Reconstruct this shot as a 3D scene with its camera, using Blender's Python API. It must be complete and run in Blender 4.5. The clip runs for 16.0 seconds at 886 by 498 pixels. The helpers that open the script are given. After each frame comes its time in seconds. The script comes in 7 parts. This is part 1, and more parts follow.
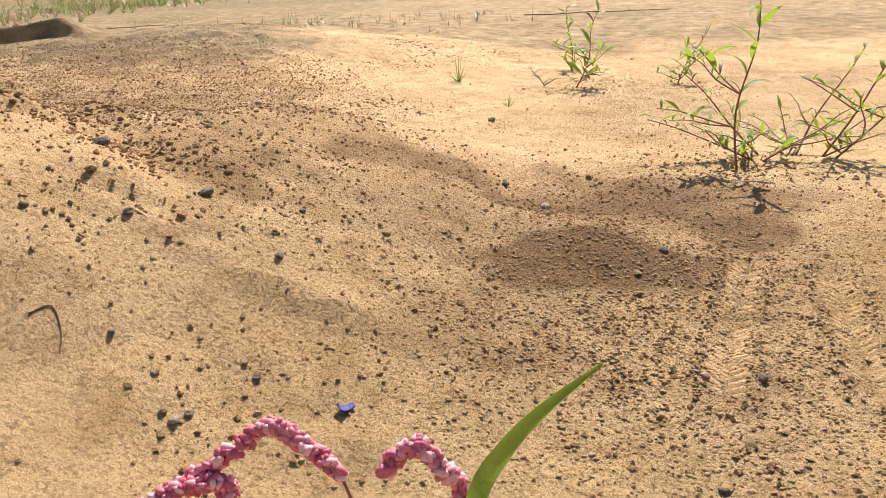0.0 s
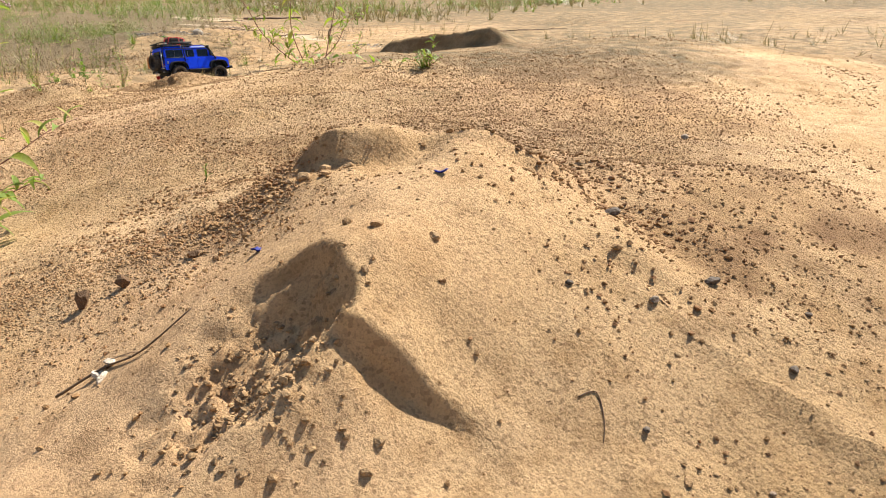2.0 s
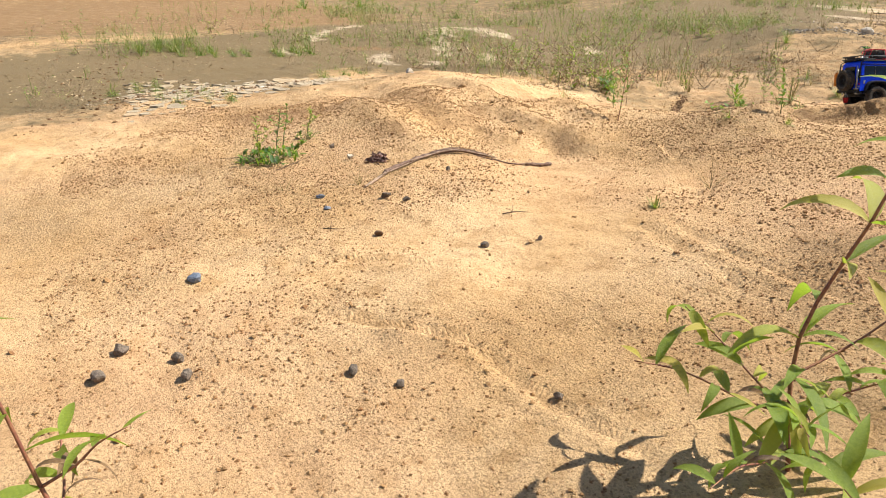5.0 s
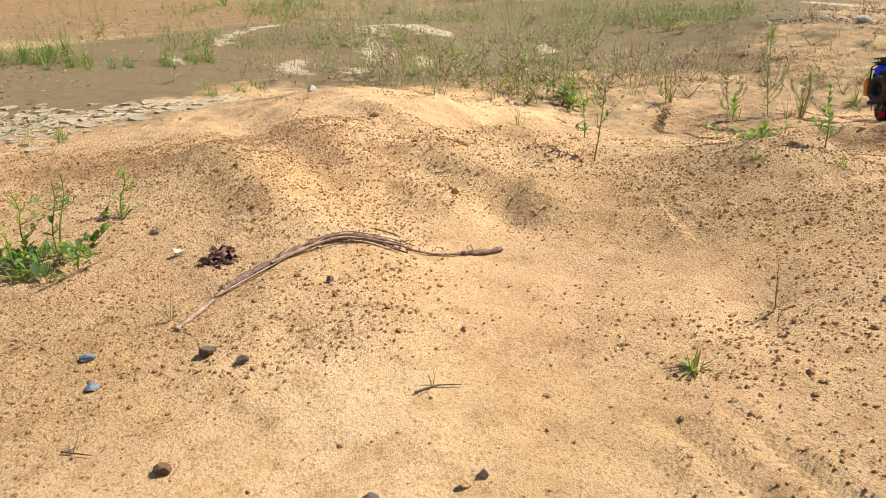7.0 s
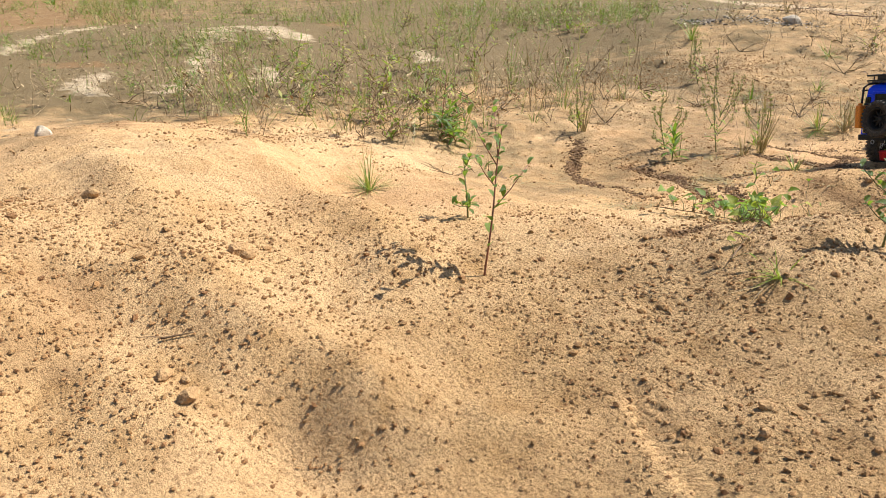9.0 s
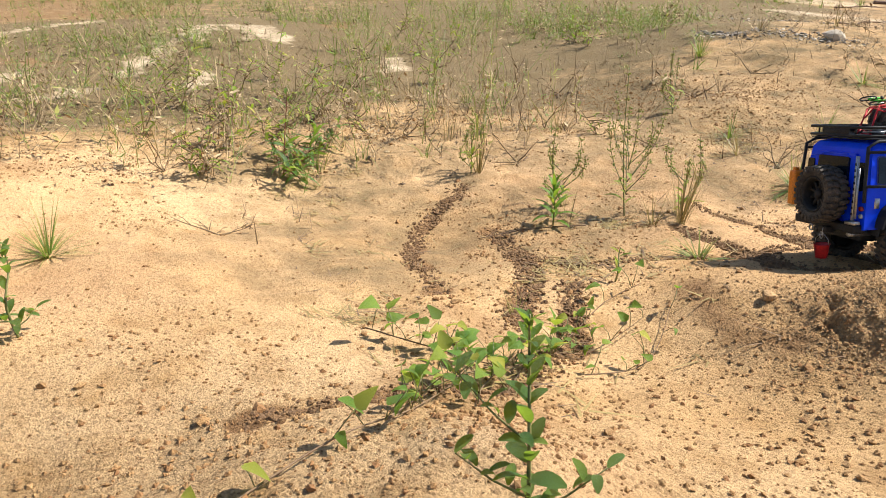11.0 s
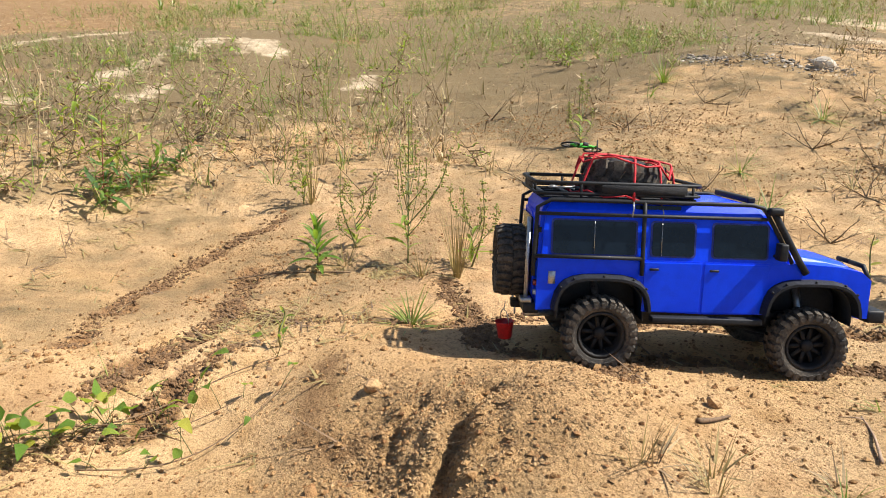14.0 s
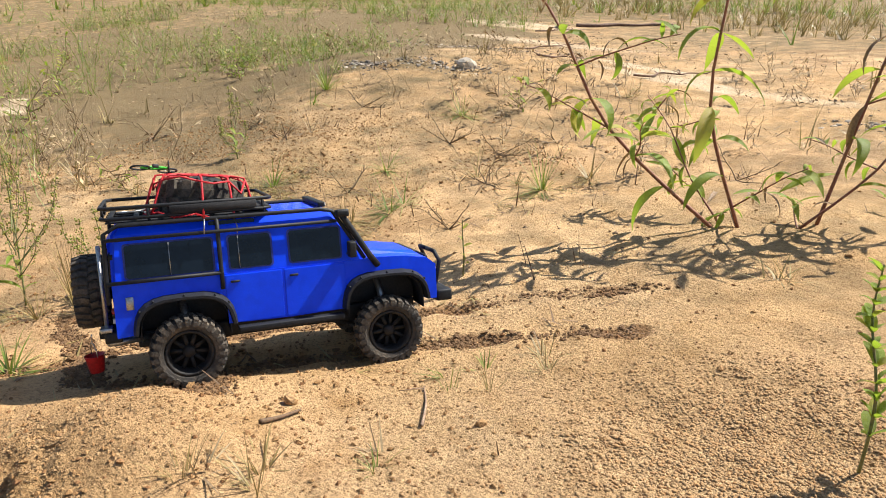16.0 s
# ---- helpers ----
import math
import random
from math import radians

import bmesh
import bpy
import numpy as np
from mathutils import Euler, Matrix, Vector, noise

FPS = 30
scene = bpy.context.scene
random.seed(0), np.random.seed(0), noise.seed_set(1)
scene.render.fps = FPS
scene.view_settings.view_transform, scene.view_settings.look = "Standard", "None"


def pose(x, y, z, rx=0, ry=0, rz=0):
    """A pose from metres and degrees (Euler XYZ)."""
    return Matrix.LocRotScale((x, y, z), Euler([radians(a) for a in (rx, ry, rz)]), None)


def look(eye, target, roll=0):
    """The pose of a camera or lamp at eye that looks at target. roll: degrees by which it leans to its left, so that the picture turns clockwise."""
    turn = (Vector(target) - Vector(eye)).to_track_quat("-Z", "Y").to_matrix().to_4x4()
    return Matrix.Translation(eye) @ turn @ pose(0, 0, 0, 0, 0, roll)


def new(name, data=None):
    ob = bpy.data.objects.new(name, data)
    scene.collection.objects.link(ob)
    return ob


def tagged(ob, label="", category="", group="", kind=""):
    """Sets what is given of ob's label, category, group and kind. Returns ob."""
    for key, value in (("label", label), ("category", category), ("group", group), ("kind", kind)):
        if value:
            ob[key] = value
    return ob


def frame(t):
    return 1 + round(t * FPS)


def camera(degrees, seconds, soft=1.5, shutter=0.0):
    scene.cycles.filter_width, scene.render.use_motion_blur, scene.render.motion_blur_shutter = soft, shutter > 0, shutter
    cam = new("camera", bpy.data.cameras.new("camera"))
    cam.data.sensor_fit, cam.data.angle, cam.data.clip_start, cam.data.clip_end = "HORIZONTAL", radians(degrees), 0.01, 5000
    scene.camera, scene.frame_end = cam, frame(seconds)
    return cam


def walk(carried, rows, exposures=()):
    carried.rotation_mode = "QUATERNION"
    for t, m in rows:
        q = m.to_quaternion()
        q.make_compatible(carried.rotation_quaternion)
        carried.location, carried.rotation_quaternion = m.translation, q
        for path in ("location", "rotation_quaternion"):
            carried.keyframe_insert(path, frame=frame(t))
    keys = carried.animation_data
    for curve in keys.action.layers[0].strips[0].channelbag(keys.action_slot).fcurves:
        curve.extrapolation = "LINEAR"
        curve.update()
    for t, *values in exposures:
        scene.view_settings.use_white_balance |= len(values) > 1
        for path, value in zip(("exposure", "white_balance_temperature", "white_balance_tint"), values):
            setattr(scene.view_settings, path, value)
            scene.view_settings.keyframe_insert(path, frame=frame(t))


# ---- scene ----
cam = camera(60.96, 16.0, soft=1.0)
walk(cam, [
    (0.0, pose(0.000, -0.000, 0.345, 71.25, 2.30, -0.78)),
    (0.5, pose(-0.051, -0.003, 0.359, 71.32, 2.16, 3.68)),
    (1.0, pose(-0.023, -0.003, 0.349, 71.70, 2.10, 9.87)),
    (1.5, pose(-0.120, -0.006, 0.403, 71.72, 1.55, 17.05)),
    (2.0, pose(-0.212, -0.016, 0.467, 71.63, 0.92, 26.28)),
    (2.5, pose(-0.319, -0.004, 0.570, 71.65, 0.61, 36.15)),
    (3.0, pose(-0.451, 0.004, 0.557, 71.60, 0.23, 45.92)),
    (3.5, pose(-0.673, 0.029, 0.550, 71.58, -0.25, 52.83)),
    (4.0, pose(-0.887, 0.047, 0.534, 71.42, -0.67, 59.66)),
    (4.2, pose(-0.982, 0.078, 0.553, 71.23, -0.89, 62.48)),
    (6.3, pose(-1.825, 0.568, 0.617, 70.07, 1.51, 68.65)),
    (6.5, pose(-1.920, 0.633, 0.612, 70.02, 1.64, 67.55)),
    (7.0, pose(-2.237, 0.793, 0.580, 69.91, 1.71, 63.20)),
    (7.5, pose(-2.494, 0.969, 0.547, 69.80, 1.67, 58.18)),
    (8.0, pose(-2.736, 1.128, 0.567, 69.70, 1.46, 55.99)),
    (8.5, pose(-3.001, 1.321, 0.544, 69.68, 1.27, 55.33)),
    (9.0, pose(-3.124, 1.498, 0.515, 69.73, 1.31, 55.31)),
    (9.5, pose(-3.212, 1.782, 0.546, 69.79, 1.23, 56.25)),
    (10.0, pose(-3.231, 2.038, 0.510, 69.79, 0.98, 58.68)),
    (10.2, pose(-3.269, 2.145, 0.505, 69.73, 0.99, 59.70)),
    (12.3, pose(-3.307, 2.986, 0.427, 70.83, -0.70, 69.88)),
    (12.5, pose(-3.320, 3.076, 0.447, 70.84, -0.48, 71.01)),
    (13.0, pose(-3.256, 3.193, 0.462, 71.03, -0.43, 71.89)),
    (13.5, pose(-3.199, 3.221, 0.453, 71.12, -0.55, 72.16)),
    (14.0, pose(-3.198, 3.273, 0.471, 71.16, -0.30, 71.83)),
    (14.5, pose(-3.160, 3.335, 0.484, 71.17, -0.02, 69.48)),
    (15.0, pose(-3.135, 3.389, 0.494, 71.35, 0.32, 63.67)),
    (15.5, pose(-3.097, 3.435, 0.496, 71.46, 0.56, 56.96)),
    (16.0, pose(-3.066, 3.455, 0.490, 71.51, 0.71, 50.88)),
], exposures=[(0.0, 0.84), (3.0, 0.92), (4.2, 0.89), (6.5, 0.74), (8.0, 0.75), (10.0, 0.84), (12.5, 0.93), (16.0, 0.93)])

# ---- light ----
SUN_AZ, SUN_EL = 75.0, 50.0     # degrees: from +x towards +y, above the horizon
world = bpy.data.worlds.new("sky")
scene.world = world
world.use_nodes = True
wn = world.node_tree
sky = wn.nodes.new("ShaderNodeTexSky")
sky.sky_type, sky.sun_disc = "NISHITA", False
sky.sun_elevation, sky.sun_rotation = radians(SUN_EL), radians(90 - SUN_AZ)
wn.links.new(sky.outputs[0], wn.nodes["Background"].inputs[0])
wn.nodes["Background"].inputs[1].default_value = 0.078
sun = new("sun", bpy.data.lights.new("sun", "SUN"))
sun.data.energy, sun.data.angle, sun.data.color = 5.0, radians(0.53), (1.0, 0.955, 0.87)
ce = math.cos(radians(SUN_EL))
sun_way = Vector((ce * math.cos(radians(SUN_AZ)), ce * math.sin(radians(SUN_AZ)), math.sin(radians(SUN_EL))))
sun.matrix_world = look(sun_way * 20, (0, 0, 0))

# ---- materials ----
def blank(name):
    m = bpy.data.materials.new(name)
    m.use_nodes = True
    nt = m.node_tree
    return m, nt, nt.nodes["Principled BSDF"]


def noise_node(nt, scale, detail=4.0, rough=0.6, coord="Object"):
    tc = nt.nodes.new("ShaderNodeTexCoord")
    n = nt.nodes.new("ShaderNodeTexNoise")
    n.inputs["Scale"].default_value, n.inputs["Detail"].default_value, n.inputs["Roughness"].default_value = scale, detail, rough
    nt.links.new(tc.outputs[coord], n.inputs["Vector"])
    return n.outputs["Fac"]


def ramp(nt, fac, lo, hi):
    r = nt.nodes.new("ShaderNodeMapRange")
    r.inputs["From Min"].default_value, r.inputs["From Max"].default_value = lo, hi
    nt.links.new(fac, r.inputs["Value"])
    return r.outputs["Result"]


def mixed(nt, fac, a, b, blend="MIX"):
    m = nt.nodes.new("ShaderNodeMix")
    m.data_type, m.blend_type = "RGBA", blend
    for socket, value in ((m.inputs["Factor"], fac), (m.inputs["A"], a), (m.inputs["B"], b)):
        if isinstance(value, bpy.types.NodeSocket):
            nt.links.new(value, socket)
        else:
            socket.default_value = (*value, 1) if isinstance(value, tuple) else value
    return m.outputs["Result"]


def bumped(nt, bsdf, layers):
    """layers: (height socket, distance in metres)"""
    last = None
    for h, dist in layers:
        b = nt.nodes.new("ShaderNodeBump")
        b.inputs["Distance"].default_value = dist
        nt.links.new(h, b.inputs["Height"])
        if last is not None:
            nt.links.new(last, b.inputs["Normal"])
        last = b.outputs["Normal"]
    nt.links.new(last, bsdf.inputs["Normal"])


def surface(name, a, b, scale, rough=0.7, bump=0.001, bscale=None, metal=0.0, vary="", third=None, coat=0.0, grime=0.6):
    """Two colours mixed by coarse and fine noise, a spread from piece to piece, and relief."""
    m, nt, bsdf = blank(name)
    coarse, fine = noise_node(nt, scale), noise_node(nt, scale * 7, 6)
    col = mixed(nt, ramp(nt, coarse, 0.35, 0.65), a, b)
    col = mixed(nt, ramp(nt, fine, 0.42, 0.72), col, tuple(grime * c for c in a))
    if vary:
        n = nt.nodes.new("ShaderNodeObjectInfo" if vary == "object" else "ShaderNodeNewGeometry")
        rnd = n.outputs["Random"] if vary == "object" else n.outputs["Random Per Island"]
        if third:
            col = mixed(nt, ramp(nt, rnd, 0.45, 0.9), col, third)
        hsv = nt.nodes.new("ShaderNodeHueSaturation")
        nt.links.new(col, hsv.inputs["Color"])
        nt.links.new(ramp(nt, rnd, -1.2, 1.0), hsv.inputs["Value"])
        col = hsv.outputs["Color"]
    nt.links.new(col, bsdf.inputs["Base Color"])
    bsdf.inputs["Metallic"].default_value = metal
    bsdf.inputs["Coat Weight"].default_value = coat
    r = nt.nodes.new("ShaderNodeMapRange")
    r.inputs["To Min"].default_value, r.inputs["To Max"].default_value = rough - 0.08, min(1.0, rough + 0.1)
    nt.links.new(fine, r.inputs["Value"])
    nt.links.new(r.outputs["Result"], bsdf.inputs["Roughness"])
    if bump:
        bumped(nt, bsdf, [(noise_node(nt, bscale or scale * 10, 5), bump)])
    return m


def leafy(name, a, b, third=None, vary="object", thin=0.45, through_mix=0.75):
    """Leaf: gloss on top, light passing through."""
    m, nt, bsdf = blank(name)
    col = mixed(nt, ramp(nt, noise_node(nt, 25), 0.35, 0.65), a, b)
    n = nt.nodes.new("ShaderNodeObjectInfo" if vary == "object" else "ShaderNodeNewGeometry")
    rnd = n.outputs["Random"] if vary == "object" else n.outputs["Random Per Island"]
    if third:
        col = mixed(nt, ramp(nt, rnd, 0.6, 0.95), col, third)
    hsv = nt.nodes.new("ShaderNodeHueSaturation")
    nt.links.new(col, hsv.inputs["Color"])
    nt.links.new(ramp(nt, rnd, -1.0, 0.9), hsv.inputs["Value"])
    col = hsv.outputs["Color"]
    nt.links.new(col, bsdf.inputs["Base Color"])
    bsdf.inputs["Roughness"].default_value = 0.45
    bumped(nt, bsdf, [(noise_node(nt, 300, 3), 0.0006)])
    tr = nt.nodes.new("ShaderNodeBsdfTranslucent")
    nt.links.new(mixed(nt, through_mix, col, (0.36, 0.50, 0.04)), tr.inputs["Color"])
    mx = nt.nodes.new("ShaderNodeMixShader")
    mx.inputs["Fac"].default_value = thin
    nt.links.new(bsdf.outputs[0], mx.inputs[1])
    nt.links.new(tr.outputs[0], mx.inputs[2])
    nt.links.new(mx.outputs[0], nt.nodes["Material Output"].inputs["Surface"])
    return m


def cells(nt, scale):
    """Grains side by side: each with a colour of its own and the distance from its middle."""
    tc = nt.nodes.new("ShaderNodeTexCoord")
    n = nt.nodes.new("ShaderNodeTexVoronoi")
    n.inputs["Scale"].default_value = scale
    nt.links.new(tc.outputs["Object"], n.inputs["Vector"])
    return n


def sand_material():
    """Sand with zones of loosened brown soil, grey silt and pale crust, which the mesh carries."""
    m, nt, bsdf = blank("sand")
    zone = nt.nodes.new("ShaderNodeVertexColor")
    zone.layer_name = "zone"
    sep = nt.nodes.new("ShaderNodeSeparateColor")
    nt.links.new(zone.outputs["Color"], sep.inputs["Color"])
    col = mixed(nt, ramp(nt, noise_node(nt, 1.6, 5), 0.35, 0.68), SAND_A, SAND_B)
    col = mixed(nt, ramp(nt, noise_node(nt, 14, 6), 0.5, 0.75), col, SAND_C)
    col = mixed(nt, mixed(nt, ramp(nt, noise_node(nt, 0.9, 4), 0.48, 0.7), (0.0, 0.0, 0.0), (0.5, 0.5, 0.5)), col, (0.64, 0.375, 0.20))
    edge = noise_node(nt, 9, 6)

    def zoned(ch):
        a = nt.nodes.new("ShaderNodeMath")
        a.operation = "MULTIPLY_ADD"
        nt.links.new(edge, a.inputs[0])
        a.inputs[1].default_value = 0.9
        nt.links.new(sep.outputs[ch], a.inputs[2])
        return ramp(nt, a.outputs[0], 0.72, 1.15)
    col = mixed(nt, zoned("Green"), col, SILT)
    col = mixed(nt, zoned("Blue"), col, CRUST)
    col = mixed(nt, zoned("Red"), col, LOAM)
    grain = noise_node(nt, 420, 3, 0.7)
    col = mixed(nt, ramp(nt, grain, 0.47, 0.74), col, mixed(nt, 0.5, col, (0.18, 0.095, 0.04)))
    specks = cells(nt, 240)
    shade = nt.nodes.new("ShaderNodeSeparateColor")
    nt.links.new(specks.outputs["Color"], shade.inputs["Color"])
    col = mixed(nt, ramp(nt, shade.outputs["Red"], 0.68, 1.30), col, (0.20, 0.105, 0.045))
    nt.links.new(col, bsdf.inputs["Base Color"])
    bsdf.inputs["Roughness"].default_value = 0.92
    bsdf.inputs["Specular IOR Level"].default_value = 0.2
    lumps = nt.nodes.new("ShaderNodeMath")
    lumps.operation = "MULTIPLY"
    nt.links.new(zone.outputs["Alpha"], lumps.inputs[0])
    nt.links.new(ramp(nt, cells(nt, 150).outputs["Distance"], 0.75, 0.1), lumps.inputs[1])
    pit = nt.nodes.new("ShaderNodeMath")
    pit.operation = "MULTIPLY"
    nt.links.new(zone.outputs["Alpha"], pit.inputs[0])
    nt.links.new(ramp(nt, noise_node(nt, 95, 3, 0.5), 0.40, 0.60), pit.inputs[1])
    fine = nt.nodes.new("ShaderNodeMath")
    fine.operation = "MULTIPLY"
    nt.links.new(ramp(nt, zone.outputs["Alpha"], -0.5, 0.8), fine.inputs[0])
    nt.links.new(noise_node(nt, 230, 5, 0.75), fine.inputs[1])
    bumped(nt, bsdf, [(noise_node(nt, 24, 6, 0.65), 0.009), (pit.outputs[0], 0.006), (lumps.outputs[0], 0.0065), (fine.outputs[0], 0.0075), (grain, 0.0024)])
    return m


SAND_A, SAND_B, SAND_C = (0.585, 0.362, 0.165), (0.715, 0.480, 0.258), (0.44, 0.258, 0.105)
SILT, CRUST, LOAM = (0.175, 0.130, 0.066), (0.60, 0.475, 0.32), (0.27, 0.148, 0.066)
M_SAND = sand_material()
M_CRUMB = surface("crumb", (0.46, 0.245, 0.090), (0.60, 0.36, 0.155), 60, 0.95, 0.002, 500, vary="island", third=(0.25, 0.12, 0.045))
M_CLOD = surface("clod", (0.43, 0.255, 0.115), (0.55, 0.35, 0.165), 30, 0.95, 0.004, 220, vary="island")
M_RUT = surface("rut_soil", (0.24, 0.125, 0.052), (0.40, 0.23, 0.100), 50, 0.95, 0.003, 300, vary="island", third=(0.14, 0.075, 0.033))
M_STONE = surface("stone", (0.40, 0.30, 0.21), (0.52, 0.41, 0.30), 45, 0.9, 0.002, 300, vary="object", third=(0.30, 0.19, 0.12))
M_DARKSTONE = surface("dark_stone", (0.15, 0.112, 0.080), (0.27, 0.205, 0.15), 60, 0.9, 0.003, 260, vary="object")
M_SLATE = surface("slate", (0.15, 0.19, 0.26), (0.24, 0.27, 0.32), 60, 0.6, 0.001, 300, vary="object")
M_GRAVEL = surface("gravel", (0.20, 0.165, 0.13), (0.34, 0.285, 0.23), 40, 0.95, 0.002, 300, vary="island", third=(0.50, 0.43, 0.34))
M_PALE = surface("pale_stone", (0.56, 0.46, 0.34), (0.66, 0.57, 0.45), 40, 0.85, 0.002, 300, vary="island")
M_CRUSTY = surface("mud_crust", (0.58, 0.45, 0.285), (0.70, 0.57, 0.39), 25, 0.95, 0.003, 160, vary="object", third=(0.46, 0.33, 0.19))
M_BLUEBIT = surface("blue_plastic", (0.008, 0.012, 0.20), (0.015, 0.025, 0.28), 30, 0.65, 0.0003, 200)
M_STICK = surface("bark", (0.11, 0.055, 0.035), (0.27, 0.165, 0.11), 75, 0.75, 0.003, 180)
M_BAREWOOD = surface("bare_wood", (0.22, 0.13, 0.08), (0.44, 0.32, 0.21), 60, 0.75, 0.002, 200)
M_TWIG = surface("twig", (0.20, 0.12, 0.065), (0.30, 0.19, 0.10), 30, 0.8, 0.001, 200, vary="island")
M_STEM = surface("red_stem", (0.22, 0.07, 0.045), (0.30, 0.14, 0.06), 25, 0.55, 0.0008, 200)
M_GSTEM = surface("green_stem", (0.14, 0.17, 0.045), (0.24, 0.18, 0.07), 25, 0.55, 0.0008, 200)
M_LEAF = leafy("leaf", (0.20, 0.31, 0.03), (0.32, 0.43, 0.05), (0.46, 0.36, 0.07))
M_LEAFD = leafy("dark_leaf", (0.045, 0.15, 0.035), (0.08, 0.20, 0.05), (0.14, 0.22, 0.03))
M_LEAFY = leafy("vine_leaf", (0.09, 0.24, 0.025), (0.17, 0.33, 0.035), (0.40, 0.38, 0.05))
M_WITHERED = leafy("withered_leaf", (0.13, 0.055, 0.042), (0.27, 0.14, 0.10), thin=0.1, through_mix=0.05)
M_DRYLEAF = leafy("dry_leaf", (0.20, 0.11, 0.05), (0.30, 0.18, 0.08), thin=0.15, through_mix=0.1)
M_GRASS = leafy("grass", (0.10, 0.18, 0.022), (0.19, 0.26, 0.04), (0.38, 0.31, 0.10), vary="island", thin=0.25)
M_STRAW = leafy("straw", (0.40, 0.29, 0.10), (0.52, 0.40, 0.16), (0.20, 0.14, 0.05), vary="island", thin=0.15, through_mix=0.1)
M_SEED = leafy("seed", (0.34, 0.32, 0.05), (0.42, 0.36, 0.08), (0.20, 0.26, 0.04), vary="island", thin=0.2)
M_PINK = leafy("pink_flower", (0.88, 0.15, 0.24), (0.92, 0.30, 0.38), (0.94, 0.55, 0.58), vary="island", thin=0.2, through_mix=0.0)
M_WHITEF = leafy("white_flower", (0.72, 0.62, 0.58), (0.78, 0.52, 0.52), vary="island", thin=0.25, through_mix=0.0)
M_DEAD = surface("dead_stalk", (0.26, 0.165, 0.085), (0.42, 0.29, 0.155), 30, 0.85, 0.0008, 200, vary="island", third=(0.48, 0.36, 0.20))
M_GRIT = surface("grit", (0.52, 0.315, 0.142), (0.60, 0.39, 0.195), 60, 0.95, 0.001, 500, vary="island", third=(0.38, 0.215, 0.09))

# ---- ground ----
def lattice(seed, n=256):
    return np.random.default_rng(seed).random((n, n))


def vnoise(x, y, scale, seed):
    """Smooth value noise of -1..1; scale: bumps for each metre."""
    L = lattice(seed)
    u, v = x * scale + 1000, y * scale + 1000
    i, j = np.floor(u).astype(int), np.floor(v).astype(int)
    a, b = u - i, v - j
    a, b = a * a * (3 - 2 * a), b * b * (3 - 2 * b)
    n = L.shape[0]
    i0, i1, j0, j1 = i % n, (i + 1) % n, j % n, (j + 1) % n
    return 2 * ((L[i0, j0] * (1 - a) + L[i1, j0] * a) * (1 - b) + (L[i0, j1] * (1 - a) + L[i1, j1] * a) * b) - 1


def smooth(a, b, v):
    t = np.clip((v - a) / (b - a), 0, 1)
    return t * t * (3 - 2 * t)


def from_line(x, y, pts):
    best = np.full(np.shape(x), 9.0)
    for (ax, ay), (bx, by) in zip(pts, pts[1:]):
        ux, uy = bx - ax, by - ay
        t = np.clip(((x - ax) * ux + (y - ay) * uy) / (ux * ux + uy * uy), 0, 1)
        best = np.minimum(best, np.hypot(x - ax - t * ux, y - ay - t * uy))
    return best


# mounds and hollows: x, y, radius, height
MOUNDS = [
    (-0.70, 1.07, 0.45, 0.268), (-4.97, 1.60, 1.10, 0.116), (-1.37, 4.39, 1.10, 0.269), (-6.12, 5.73, 0.70, 0.180),
    (-4.87, 3.14, 0.45, -0.115), (-2.41, 0.68, 0.70, -0.086), (-0.67, 0.73, 0.19, 0.115), (-3.74, 1.86, 0.28, -0.076),
    (-3.77, 2.67, 0.18, 0.066), (-0.03, 0.60, 0.45, -0.063), (-3.86, 3.62, 0.12, 0.070), (-4.38, 4.06, 0.28, -0.033),
    (-0.26, 1.65, 0.18, 0.078), (-4.42, 1.46, 0.28, 0.096), (-2.47, 3.31, 0.45, 0.114), (-5.33, 1.92, 0.28, 0.065),
    (-2.35, 2.09, 0.70, 0.053), (-1.22, 0.49, 0.28, -0.040), (-8.80, 3.52, 0.70, 0.050), (-3.97, 3.15, 0.18, -0.047),
    (-2.67, 0.56, 0.28, 0.054)]


